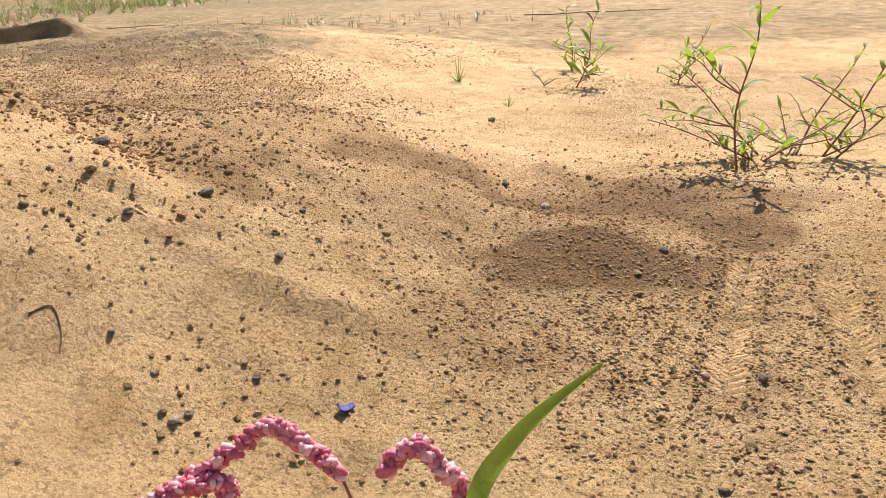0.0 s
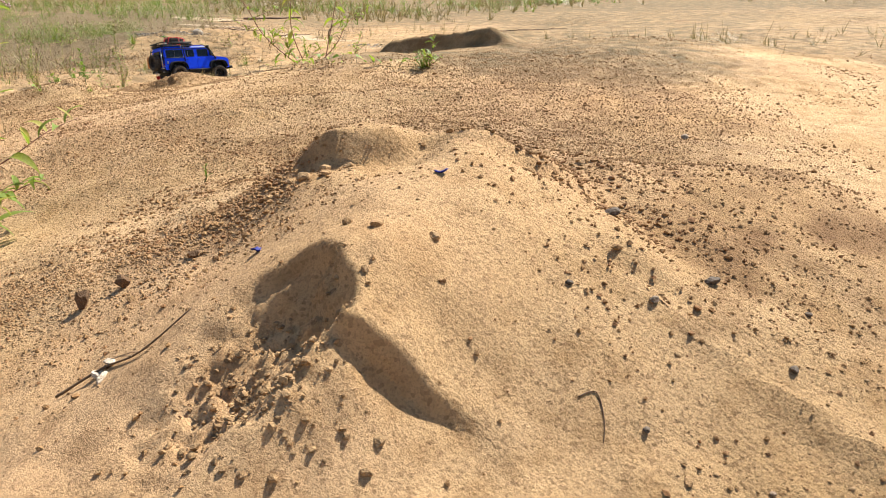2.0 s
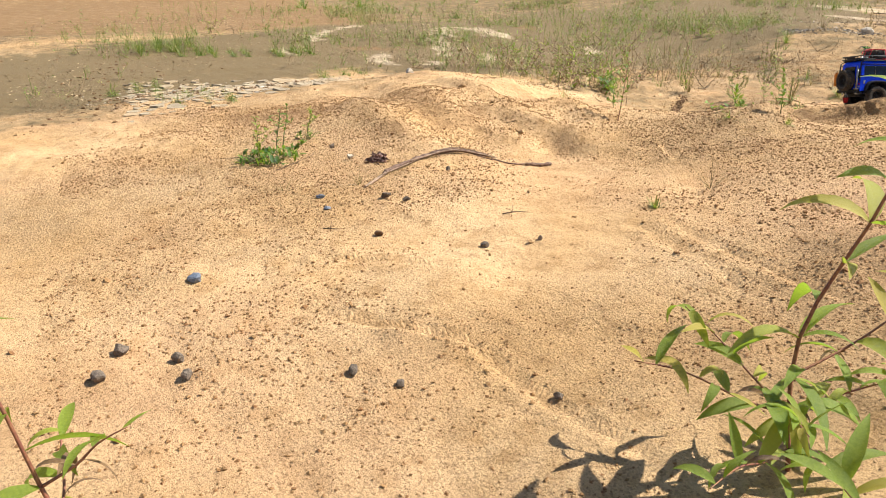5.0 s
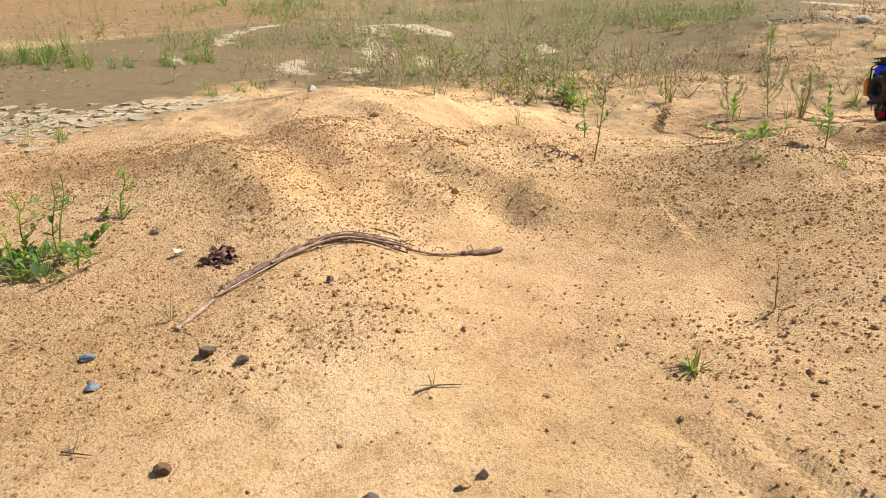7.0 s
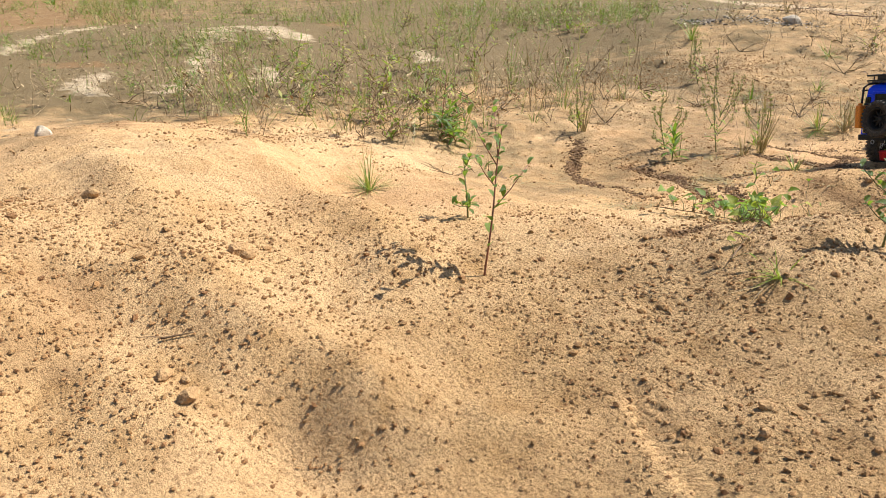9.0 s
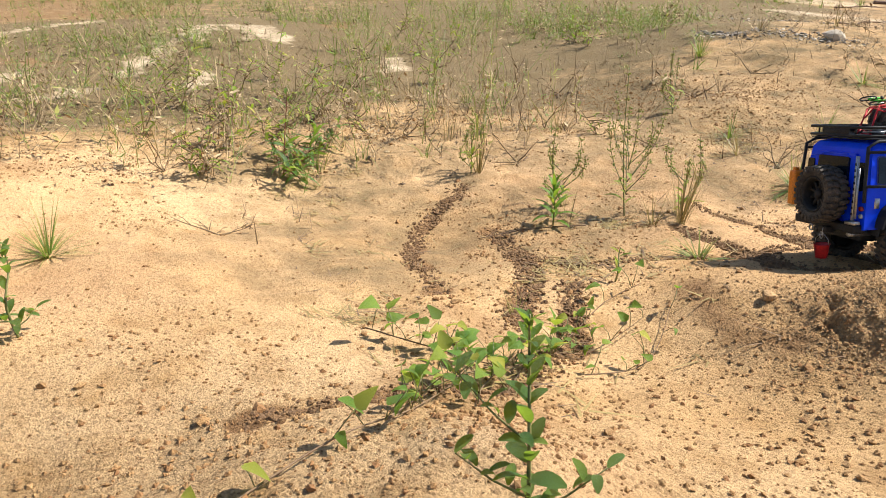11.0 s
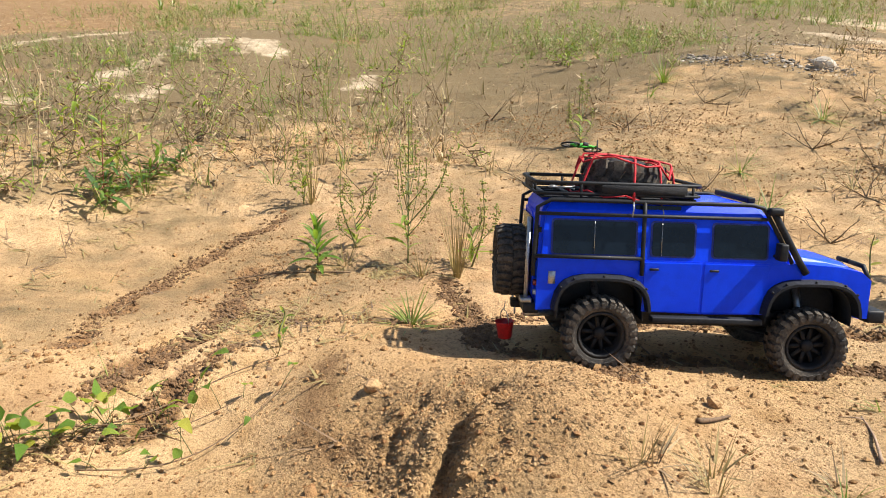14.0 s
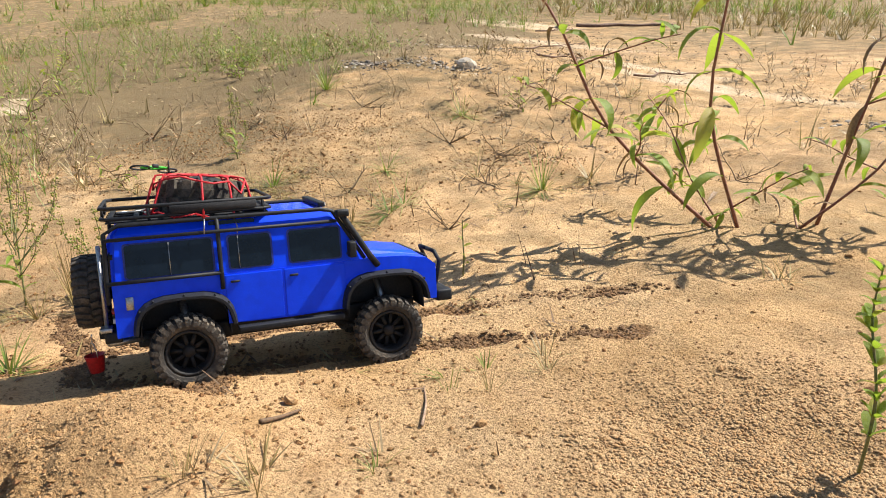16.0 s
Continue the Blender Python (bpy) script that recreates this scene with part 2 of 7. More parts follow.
# smaller rises and dips
KNOLLS = [
    (-1.39, 1.97, 0.40, 0.090), (-0.95, 1.10, 0.10, 0.022), (-0.43, 0.58, 0.10, -0.028), (-4.71, 2.23, 0.15, -0.046), (-3.97, 1.69, 0.07, 0.028), (-5.35, 4.70, 0.15, 0.048), (-4.56, 4.08, 0.24, -0.028),
    (-4.16, 3.48, 0.07, 0.021), (0.23, 1.07, 0.07, 0.034), (-2.51, 2.11, 0.40, 0.033), (-3.76, 2.79, 0.07, 0.038), (-4.12, 3.23, 0.10, -0.039), (-0.88, 0.77, 0.10, -0.032), (-3.97, 1.49, 0.15, -0.043),
    (-4.42, 1.76, 0.07, -0.027), (-4.82, 2.00, 0.15, 0.026), (-0.68, 1.02, 0.05, 0.029), (0.14, 1.49, 0.40, 0.020), (-0.66, 0.62, 0.05, 0.024), (-0.44, 0.76, 0.24, -0.019), (-1.98, 1.70, 0.24, 0.027),
    (-3.97, 1.69, 0.15, 0.037), (-4.10, 1.55, 0.05, -0.031), (-3.54, 1.19, 0.15, 0.020), (-0.77, 0.94, 0.05, -0.027), (-0.95, 1.10, 0.15, 0.044), (-4.87, 2.31, 0.15, -0.026), (-3.80, 3.75, 0.15, 0.010),
    (-4.09, 4.17, 0.15, -0.013), (-0.61, 0.59, 0.05, 0.017), (-3.87, 3.43, 0.05, -0.015), (-0.48, 1.07, 0.05, -0.019), (0.21, 1.43, 0.15, -0.043), (-4.09, 1.63, 0.05, 0.018), (-1.47, 0.59, 0.40, -0.009),
    (-4.09, 3.46, 0.07, 0.018)]



# crests and furrows: height, width, way
RIDGES = [
    (0.024, 0.06, [(-5.05, 2.20), (-4.71, 2.22), (-4.18, 2.14)]), (0.022, 0.06, [(-4.50, 1.15), (-4.00, 1.23), (-3.77, 1.34)]),
    (0.022, 0.05, [(-4.99, 1.82), (-4.20, 1.80), (-3.89, 1.89)]), (-0.028, 0.05, [(-4.37, 1.59), (-4.06, 1.69), (-3.82, 1.78)]),
    (-0.022, 0.07, [(-5.18, 1.38), (-4.55, 1.32), (-4.16, 1.42)]), (0.030, 0.06, [(-2.42, 1.72), (-2.15, 1.92), (-1.99, 2.07)]),
    (0.024, 0.05, [(-2.04, 1.28), (-1.85, 1.42), (-1.67, 1.57)]), (0.018, 0.06, [(-3.13, 0.31), (-3.17, 0.61), (-2.85, 0.93)]),
    (0.020, 0.05, [(-3.87, 1.90), (-3.72, 2.02)]), (0.036, 0.08, [(-2.2, 2.2), (-1.95, 2.46), (-1.70, 2.70), (-1.38, 2.82)]), (-0.020, 0.05, [(-3.05, 1.80), (-3.20, 1.95)]), (-0.02, 0.06, [(-2.5, 1.95), (-2.3, 2.15)]),
    (-0.016, 0.028, [(-1.0, 1.5), (-0.75, 1.36), (-0.55, 1.22), (-0.36, 1.02)]), (-0.012, 0.025, [(-0.85, 1.6), (-0.6, 1.45), (-0.3, 1.2)]), (0.010, 0.03, [(-0.42, 0.93), (-0.23, 0.82), (-0.10, 0.78)]), (0.009, 0.012, [(-0.47, 0.86), (-0.33, 0.85), (-0.22, 0.81), (-0.12, 0.785)]), (-0.010, 0.010, [(-0.46, 0.885), (-0.33, 0.87), (-0.20, 0.83)]),
    (-0.011, 0.016, [(-0.77, 1.05), (-0.67, 1.02), (-0.58, 1.03), (-0.50, 1.10)]), (0.010, 0.020, [(-0.76, 1.09), (-0.66, 1.06), (-0.57, 1.07)]), (0.026, 0.032, [(-0.612, 0.525), (-0.628, 0.48), (-0.65, 0.43), (-0.675, 0.37)])]


def sharp(d, amp, width, decay):
    """A break in the slope: it falls by amp where d turns from below to above zero."""
    return amp * (0.5 - smooth(-width, width, d)) * np.exp(-np.abs(d) / decay)


# rim of the broken edge of the first hill, open to the west
BITE = [(-0.80, 0.590), (-0.775, 0.618), (-0.74, 0.638), (-0.705, 0.640), (-0.668, 0.626), (-0.634, 0.604), (-0.606, 0.570), (-0.606, 0.545), (-0.622, 0.520), (-0.642, 0.480), (-0.668, 0.430), (-0.695, 0.370)]


def within(x, y, ring):
    inside = np.zeros(np.shape(x), bool)
    for (ax, ay), (bx, by) in zip(ring, ring[1:] + ring[:1]):
        inside ^= ((ay > y) != (by > y)) & (x < (bx - ax) * (y - ay) / (by - ay + 1e-12) + ax)
    return inside


def bitten(x, y, z, jag):
    """The hill's west face, broken away down to the ground before it."""
    d = from_line(x, y, BITE) * np.where(within(x, y, BITE + [(-1.0, 0.37), (-1.0, 0.60)]), 1, -1) + 0.5 * jag
    chip = 0.016 * vnoise(x, y, 24, 61) + 0.015 * vnoise(x, y, 52, 62) + 0.007 * vnoise(x, y, 110, 64)
    floor_z = 0.056 + 0.17 * (x + 0.778) + 0.45 * (y - 0.487) + 0.5 * chip
    step = 0.34 * smooth(-0.004, 0.010, d + 0.4 * chip) + 0.28 * smooth(0.016, 0.030, d + 1.2 * chip) + 0.38 * smooth(0.034, 0.066, d + 2.0 * chip)
    return z - np.clip(z - floor_z, 0, 1) * step * smooth(-0.84, -0.75, x)


def height(x, y):
    """The lie of the land, without its grain."""
    x, y = np.asarray(x, float), np.asarray(y, float)
    z = -0.04 + 0.055 * np.clip(-6.2 - x, 0, 3) + 0.075 * np.clip(y - 4.7, 0, 2.5)
    z = z + 0.03 * np.clip(-9.2 - x, 0, 20) + 0.03 * np.clip(y - 7.2, 0, 20) + 0.07 * np.clip(np.hypot(x + 2, y - 2) - 14, 0, 60)
    for cx, cy, s, a in MOUNDS + KNOLLS:
        z = z + a * np.exp(-((x - cx) ** 2 + (y - cy) ** 2) / (2 * s * s))
    for a, w, pts in RIDGES:
        z = z + (1.5 if pts[0][0] < -3.6 else 1.2) * a * np.exp(-from_line(x, y, pts) ** 2 / (2 * w * w))
    jag = 0.016 * vnoise(x, y, 13, 5) + 0.009 * vnoise(x, y, 34, 6) + 0.004 * vnoise(x, y, 75, 12)
    # ledges on the south face of the first hill, and its small western peak
    z = z + sharp(0.552 + 0.20 * (x + 0.60) + 0.35 * jag - y, 0.042, 0.007, 0.05) * smooth(-0.640, -0.610, x) * (1 - smooth(-0.56, -0.45, x))
    z = z + sharp(0.445 + 0.9 * (x + 0.46) + 0.5 * jag - y, 0.018, 0.008, 0.04) * smooth(-0.52, -0.47, x) * (1 - smooth(-0.41, -0.37, x))
    nose = np.hypot((x + 0.905) / 1.25, y - 1.065) - 0.078 + 0.22 * jag
    z = z + sharp(nose + 0.003 * vnoise(x, y, 40, 63), 0.066, 0.024, 0.055) * (1 - smooth(0.98, 1.09, y - 0.25 * (x + 0.905)))
    z = bitten(x, y, z, jag)
    # hollow under the far bank
    d = y - (4.12 + 0.05 * vnoise(x, y, 4, 7))
    z = z + 0.12 * smooth(0.0, 0.06, d) * np.exp(-np.clip(d, 0, 9) / 0.5) * smooth(-2.85, -2.65, x) * (1 - smooth(-2.0, -1.8, x))
    return z


# ruts of loosened soil: ways across the sand
RUTS = [
    [(-4.42, 3.05), (-4.71, 3.12), (-4.90, 3.23), (-5.02, 3.37), (-5.13, 3.48)],
    [(-4.22, 3.08), (-4.38, 3.22), (-4.55, 3.31), (-4.77, 3.36)],
    [(-4.56, 3.30), (-4.44, 3.40), (-4.36, 3.55), (-4.29, 3.70), (-4.27, 3.82), (-4.24, 3.94), (-4.17, 4.10), (-4.06, 4.25), (-3.91, 4.42), (-3.80, 4.55)],
    [(-4.20, 3.66), (-3.97, 3.77), (-4.05, 3.88), (-4.00, 4.00), (-3.94, 4.13), (-3.85, 4.24), (-3.73, 4.37)],
    [(-4.68, 3.91), (-4.42, 3.90), (-4.21, 3.87), (-3.94, 3.77)],
    [(-4.52, 3.71), (-4.28, 3.69), (-4.16, 3.67)],
    [(-3.98, 2.62), (-4.02, 2.95), (-4.16, 3.16), (-4.36, 3.30)],
    [(-1.10, 1.95), (-0.86, 1.50), (-0.70, 1.17), (-0.56, 1.13), (-0.45, 1.10), (-0.38, 1.04)],
    [(-1.28, 2.15), (-0.95, 1.95), (-0.66, 1.34), (-0.50, 1.22)],
    [(-1.62, 1.02), (-1.40, 1.03), (-1.20, 1.05), (-0.98, 1.00)],
    [(-2.85, 1.85), (-2.45, 1.90), (-2.05, 1.75), (-1.62, 1.62)],
    [(-1.72, 1.22), (-1.50, 1.38), (-1.28, 1.52)],
]


def rutted(x, y):
    out = np.zeros(np.shape(x))
    for k, pts in enumerate(RUTS):
        out = np.maximum(out, (1.0 if k < 7 else 0.3) * (1 - smooth(0.010, 0.034, from_line(x, y, pts) + 0.016 * vnoise(x, y, 22, 11))))
    return out * (0.35 + 0.65 * smooth(-0.45, 0.25, vnoise(x, y, 11, 18)))


def broken(x, y):
    """Where the ground is broken into lumps."""
    b = np.exp(-((x + 3.87) ** 2 + (y - 3.48) ** 2) / (2 * 0.10 ** 2))
    b = np.maximum(b, 0.40 * np.exp(-((x + 3.74) ** 2 + (y - 2.66) ** 2) / (2 * 0.20 ** 2)))
    b = np.maximum(b, 0.35 * np.exp(-((x + 1.45) ** 2 + (y - 3.05) ** 2) / (2 * 0.25 ** 2)))
    b = np.maximum(b, 0.45 * np.exp(-((x + 0.74) ** 2 + (y - 0.50) ** 2) / (2 * 0.09 ** 2)))
    b = np.maximum(b, 0.55 * np.exp(-((x + 2.45) ** 2 / (2 * 0.28 ** 2) + (y - 4.12) ** 2 / (2 * 0.10 ** 2))))
    return np.maximum(b, 0.35 * np.exp(-((x + 1.30) ** 2 + (y - 1.45) ** 2) / (2 * 0.25 ** 2)))


# wheel tracks with the print of the tread
TREADS = [[(-2.74, 0.57), (-2.54, 0.80), (-2.30, 0.85), (-2.10, 0.90)], [(-3.06, 0.63), (-2.96, 0.79), (-2.86, 0.92)], [(-2.92, 1.47), (-2.61, 1.45), (-2.48, 1.42)], [(-2.87, 1.55), (-2.59, 1.52), (-2.30, 1.52)],
             [(0.44, 1.02), (0.36, 0.86), (0.29, 0.70)], [(0.54, 0.97), (0.48, 0.80), (0.45, 0.69)], [(-3.43, 2.05), (-3.58, 2.12), (-3.70, 2.18)], [(-3.52, 2.50), (-3.48, 2.62), (-3.47, 2.75)], [(-2.6, 2.15), (-2.2, 2.0), (-1.8, 2.05)], [(-1.55, 0.95), (-1.75, 0.78), (-1.9, 0.55)]]


def relief(x, y):
    """The land with its bumps, ruts and lumps."""
    z = height(x, y)
    near = np.exp(-np.clip(np.hypot(x + 2.4, y - 2.2) - 4, 0, 99) / 4)
    z = z + near * (0.010 * vnoise(x, y, 5, 1) + 0.0055 * vnoise(x, y, 13, 2) + 0.0034 * vnoise(x, y, 27, 3))
    track = np.minimum.reduce([from_line(x, y, pts) for pts in TREADS])
    z = z - 0.006 * np.exp(-(track / 0.016) ** 2) + 0.005 * np.exp(-((track - 0.032) / 0.010) ** 2)
    z = z - 0.012 * rutted(x, y) * (0.6 + 0.5 * vnoise(x, y, 40, 4))
    cliff = np.exp(-((x + 0.70) ** 2 / (2 * 0.07 ** 2) + (y - 0.52) ** 2 / (2 * 0.07 ** 2)))
    z = z + cliff * (0.005 * vnoise(x, y, 19, 13) + 0.008 * vnoise(x, y, 48, 14) + 0.007 * vnoise(x, y, 90, 15))
    z = z + (broken(x, y) > 0.5) * (0.005 * vnoise(x, y, 55, 16) + 0.003 * vnoise(x, y, 95, 17)) * smooth(0.5, 0.8, broken(x, y))
    b = broken(x, y)
    z = z + b * (0.011 * vnoise(x, y, 19, 8) + 0.013 * np.abs(vnoise(x, y, 38, 9)))
    crack = from_line(x, y, [(-3.925, 3.575), (-3.902, 3.550), (-3.898, 3.528), (-3.870, 3.510), (-3.842, 3.490), (-3.79, 3.46)]) + 0.010 * vnoise(x, y, 35, 10)
    slip = from_line(x, y, [(-3.97, 3.50), (-3.945, 3.465), (-3.90, 3.44)]) + 0.010 * vnoise(x, y, 40, 19)
    return z - 0.034 * (1 - smooth(0.0, 0.022, crack)) - 0.016 * (1 - smooth(0.0, 0.020, slip))


# patches of crumbled brown soil: x, y, radius
CRUMBLY = [(-1.16, 0.93, 0.10), (-1.02, 0.90, 0.08), (-4.41, 1.45, 0.16), (-4.21, 1.55, 0.12), (-4.60, 1.00, 0.16), (-4.81, 0.75, 0.16), (-4.03, 1.15, 0.12), (-1.60, 1.65, 0.14), (-1.20, 1.00, 0.14), (0.25, 1.47, 0.08), (0.05, 0.81, 0.10), (-0.9, 2.0, 0.40), (-0.75, 2.7, 0.45), (-1.25, 3.3, 0.40), (0.30, 1.25, 0.30), (-0.35, 1.35, 0.30), (-3.95, 2.85, 0.12), (-4.25, 3.0, 0.15), (-1.0, 2.2, 0.22), (-2.3, 3.0, 0.25), (-2.4, 4.1, 0.2)]


def spaced(lo, a, b, hi, step, outer):
    """Lines close together from a to b, and wider and wider beyond."""
    out, d, v = [], step, b
    mid = list(np.arange(a, b, step))
    while v < hi:
        d *= outer
        v += d
        out.append(v)
    left, d, v = [], step, a
    while v > lo:
        d *= outer
        v -= d
        left.append(v)
    return np.array(left[::-1] + mid + [b] + out)


def finer(lines, spans, step):
    """The same lines, closer within the spans."""
    keep = [v for v in lines if not any(a <= v <= b for a, b in spans)]
    return np.array(sorted(keep + [v for a, b in spans for v in np.arange(a, b, step)]))


def mesh_of(name, verts, faces, mats, flat=False):
    """A mesh from arrays; faces all with the same number of corners."""
    me = bpy.data.meshes.new(name)
    k = faces.shape[1]
    me.vertices.add(len(verts))
    me.vertices.foreach_set("co", np.ascontiguousarray(verts, np.float32).ravel())
    me.loops.add(faces.size)
    me.loops.foreach_set("vertex_index", np.ascontiguousarray(faces, np.int32).ravel())
    me.polygons.add(len(faces))
    me.polygons.foreach_set("loop_start", np.arange(0, faces.size, k, dtype=np.int32))
    me.polygons.foreach_set("use_smooth", np.full(len(faces), not flat))
    me.update(calc_edges=True)
    me.validate()
    for m in mats:
        me.materials.append(m)
    return me


def build_ground():
    xs = finer(spaced(-90, -6.3, 1.1, 80, 0.0195, 1.05), [(-1.0, -0.40), (-4.06, -3.58)], 0.0065)
    ys = finer(spaced(-80, -0.25, 5.5, 90, 0.0195, 1.05), [(0.38, 0.72), (3.30, 3.74)], 0.0065)
    X, Y = np.meshgrid(xs, ys)
    v = np.stack([X, Y, relief(X, Y)], -1).reshape(-1, 3)
    n, m = len(ys), len(xs)
    i = (np.arange(n - 1)[:, None] * m + np.arange(m - 1)).ravel()
    me = mesh_of("ground", v, np.stack([i, i + 1, i + m + 1, i + m], -1), [M_SAND])
    zone = np.zeros((n * m, 4), np.float32)
    wob = 0.45 * vnoise(X, Y, 1.1, 20) + 0.25 * vnoise(X, Y, 3, 21)
    silt = smooth(4.7, 6.8, -X + 1.5 * wob - 0.35 * np.clip(Y - 4.2, 0, 9)) * (1 - smooth(9.6, 11.5, -X + 0.6 * np.clip(2.5 - Y, 0, 9) + wob))
    silt = np.maximum(silt, 0.72 * smooth(5.2, 8.6, Y + wob) * smooth(0.5, 3, -X))
    silt = np.maximum(silt, 0.78 * smooth(7.6, 9.6, np.hypot(X + 1, Y - 2) + wob))
    silt = np.maximum(silt, (0.46 + 0.16 * smooth(-4.0, -2.8, X)) * smooth(4.3, 5.2, Y + wob))
    silt = np.maximum(silt, 0.5 * np.exp(-((X + 4.75) ** 2 + (Y - 3.1) ** 2) / (2 * 0.35 ** 2)))
    # northern sand: browner tone, deepened to put the shade of its roughness in
    silt = np.maximum(silt, 0.70 * smooth(2.6, 3.4, Y + 0.5 * wob) * smooth(0.1, 1.0, -X + 0.5 * wob) * smooth(3.6, 3.0, -X))
    silt = np.maximum(silt, (0.57 + 0.10 * wob) * smooth(4.15, 4.6, -X - 0.3 * np.clip(Y - 3.6, 0, 0.8)) * smooth(2.35, 2.9, Y + 0.3 * wob))
    pits = 0.25 + 0.5 * vnoise(X, Y, 1.3, 24) + 0.2 * vnoise(X, Y, 5, 25)
    for cx, cy, r in ((-3.86, 3.50, 0.16), (-3.45, 4.15, 0.35), (-1.75, 0.60, 0.30), (0.35, 0.85, 0.45), (-3.6, 2.4, 0.4), (-1.9, 2.2, 0.6), (-0.9, 1.9, 0.5)):
        pits = np.maximum(pits, 1.1 * np.exp(-((X - cx) ** 2 + (Y - cy) ** 2) / (2 * r * r)))
    pits = np.clip(pits, 0, 1) * (1 - 0.8 * np.clip(silt, 0, 1)) * (1 - 0.75 * smooth(3.95, 4.25, -X + 0.2 * wob) * smooth(2.5, 2.9, Y))
    pale = np.zeros_like(X)
    for w, pts in ((0.12, [(-7.3, 2.75), (-7.8, 2.95), (-8.3, 3.15), (-8.9, 3.5), (-8.75, 3.75), (-8.2, 3.75)]), (0.09, [(-6.9, 2.2), (-7.2, 2.15), (-7.5, 2.3)]), (0.08, [(-6.75, 2.45), (-6.95, 2.55)]), (0.10, [(-8.6, 2.0), (-9.2, 2.2), (-10.2, 3.0)]),
                   (0.10, [(-6.9, 3.0), (-7.2, 3.1)]), (0.07, [(-7.0, 4.1), (-7.3, 4.2)]), (0.07, [(-7.7, 1.6), (-8.1, 1.55)]), (0.24, [(-6.15, 0.3), (-6.05, 0.6), (-5.98, 0.85), (-5.98, 1.05), (-6.05, 1.35)])):
        pale = np.maximum(pale, 1 - smooth(0.4, 1.5, from_line(X, Y, pts) / w + 0.9 * wob + 0.55 * vnoise(X, Y, 9, 26) + 0.5 * vnoise(X, 2.5 * Y, 19, 27)))
    for cx, cy, rx, ry in ( (-6.9, 7.3, 1.1, 0.2), (-7.9, 8.1, 0.7, 0.2), (-5.4, 6.6, 0.5, 0.08), (-4.9, 6.4, 0.6, 0.08)):
        pale = np.maximum(pale, 1 - smooth(0.5, 1.25, np.hypot((X - cx) / rx, (Y - cy) / ry) + 0.8 * wob))
    zone[:, 0] = np.maximum(rutted(X, Y), np.maximum(0.3 * broken(X, Y), 0.45 * smooth(0.3, 0.8, vnoise(X, Y, 0.9, 22)) * smooth(0.0, 0.5, vnoise(X, Y, 6, 23)) + 0.42 * np.clip(sum(np.exp(-((X - cx) ** 2 + (Y - cy) ** 2) / (2 * r * r)) for cx, cy, r in CRUMBLY), 0, 1))).ravel()
    zone[:, 0] = np.maximum(zone[:, 0], (0.50 * smooth(9.4, 10.4, -X + wob) * (1 - smooth(3.0, 4.6, Y))).ravel())
    # brown soil tint along the scar, which also puts its slope's shade into the colour
    scar = from_line(X, Y, [(-4.18, 3.43), (-4.09, 3.385), (-4.02, 3.38), (-3.95, 3.40)])
    zone[:, 0] = np.maximum(zone[:, 0], (0.62 * np.exp(-(scar / 0.045) ** 2)).ravel())
    zone[:, 1], zone[:, 2], zone[:, 3] = (0.85 * silt).ravel(), (0.58 * pale).ravel(), pits.ravel()
    attr = me.color_attributes.new("zone", "FLOAT_COLOR", "POINT")
    attr.data.foreach_set("color", zone.ravel())
    return tagged(new("ground", me), "ochre sand ground with low mounds, crumbs and wheel ruts", "ground", kind="structure")


build_ground()

# ---- loose grains, joined ----
OCTA = (np.array([(1, 0, 0), (-1, 0, 0), (0, 1, 0), (0, -1, 0), (0, 0, 1), (0, 0, -1)], float),
        np.array([(0, 2, 4), (2, 1, 4), (1, 3, 4), (3, 0, 4), (2, 0, 5), (1, 2, 5), (3, 1, 5), (0, 3, 5)]))


def ico(level):
    bm = bmesh.new()
    bmesh.ops.create_icosphere(bm, subdivisions=level, radius=1)
    v = np.array([p.co[:] for p in bm.verts])
    t = np.array([[p.index for p in q.verts] for q in bm.faces])
    bm.free()
    return v, t


ICO1, ICO2 = ico(1), ico(2)


def scatter(name, xy, size, mat, label, template=OCTA, seed=0, sink=0.25, squash=0.7, rough=0.35, smooth_shade=False):
    """One object of many lumps, each turned and dented in its own way."""
    rng = np.random.default_rng(seed)
    tv, tf = template
    n, k = len(xy), len(tv)
    v = tv[None] * (1 + rough * rng.uniform(-1, 1, (n, k, 1)))
    v = v * np.stack([rng.uniform(0.75, 1.3, n), rng.uniform(0.75, 1.3, n), squash * rng.uniform(0.7, 1.3, n)], -1)[:, None]
    a, b = rng.uniform(0, 6.28, n), rng.uniform(-0.6, 0.6, n)
    y, z = v[..., 1] * np.cos(b)[:, None] - v[..., 2] * np.sin(b)[:, None], v[..., 1] * np.sin(b)[:, None] + v[..., 2] * np.cos(b)[:, None]
    x = v[..., 0]
    v = np.stack([x * np.cos(a)[:, None] - y * np.sin(a)[:, None], x * np.sin(a)[:, None] + y * np.cos(a)[:, None], z], -1)
    v = v * size[:, None, None]
    base = np.stack([xy[:, 0], xy[:, 1], relief(xy[:, 0], xy[:, 1]) + size * (squash - sink) * 0.6], -1)
    v = (v + base[:, None]).reshape(-1, 3)
    fs = (tf[None] + (np.arange(n) * k)[:, None, None]).reshape(-1, 3)
    return tagged(new(name, mesh_of(name, v, fs, [mat], not smooth_shade)), label, name.replace("_", " "), kind="stuff")


def sown(n, x0, x1, y0, y1, seed, keep):
    rng = np.random.default_rng(seed)
    p = np.stack([rng.uniform(x0, x1, n), rng.uniform(y0, y1, n)], -1)
    return p[rng.random(n) < keep(p[:, 0], p[:, 1])]


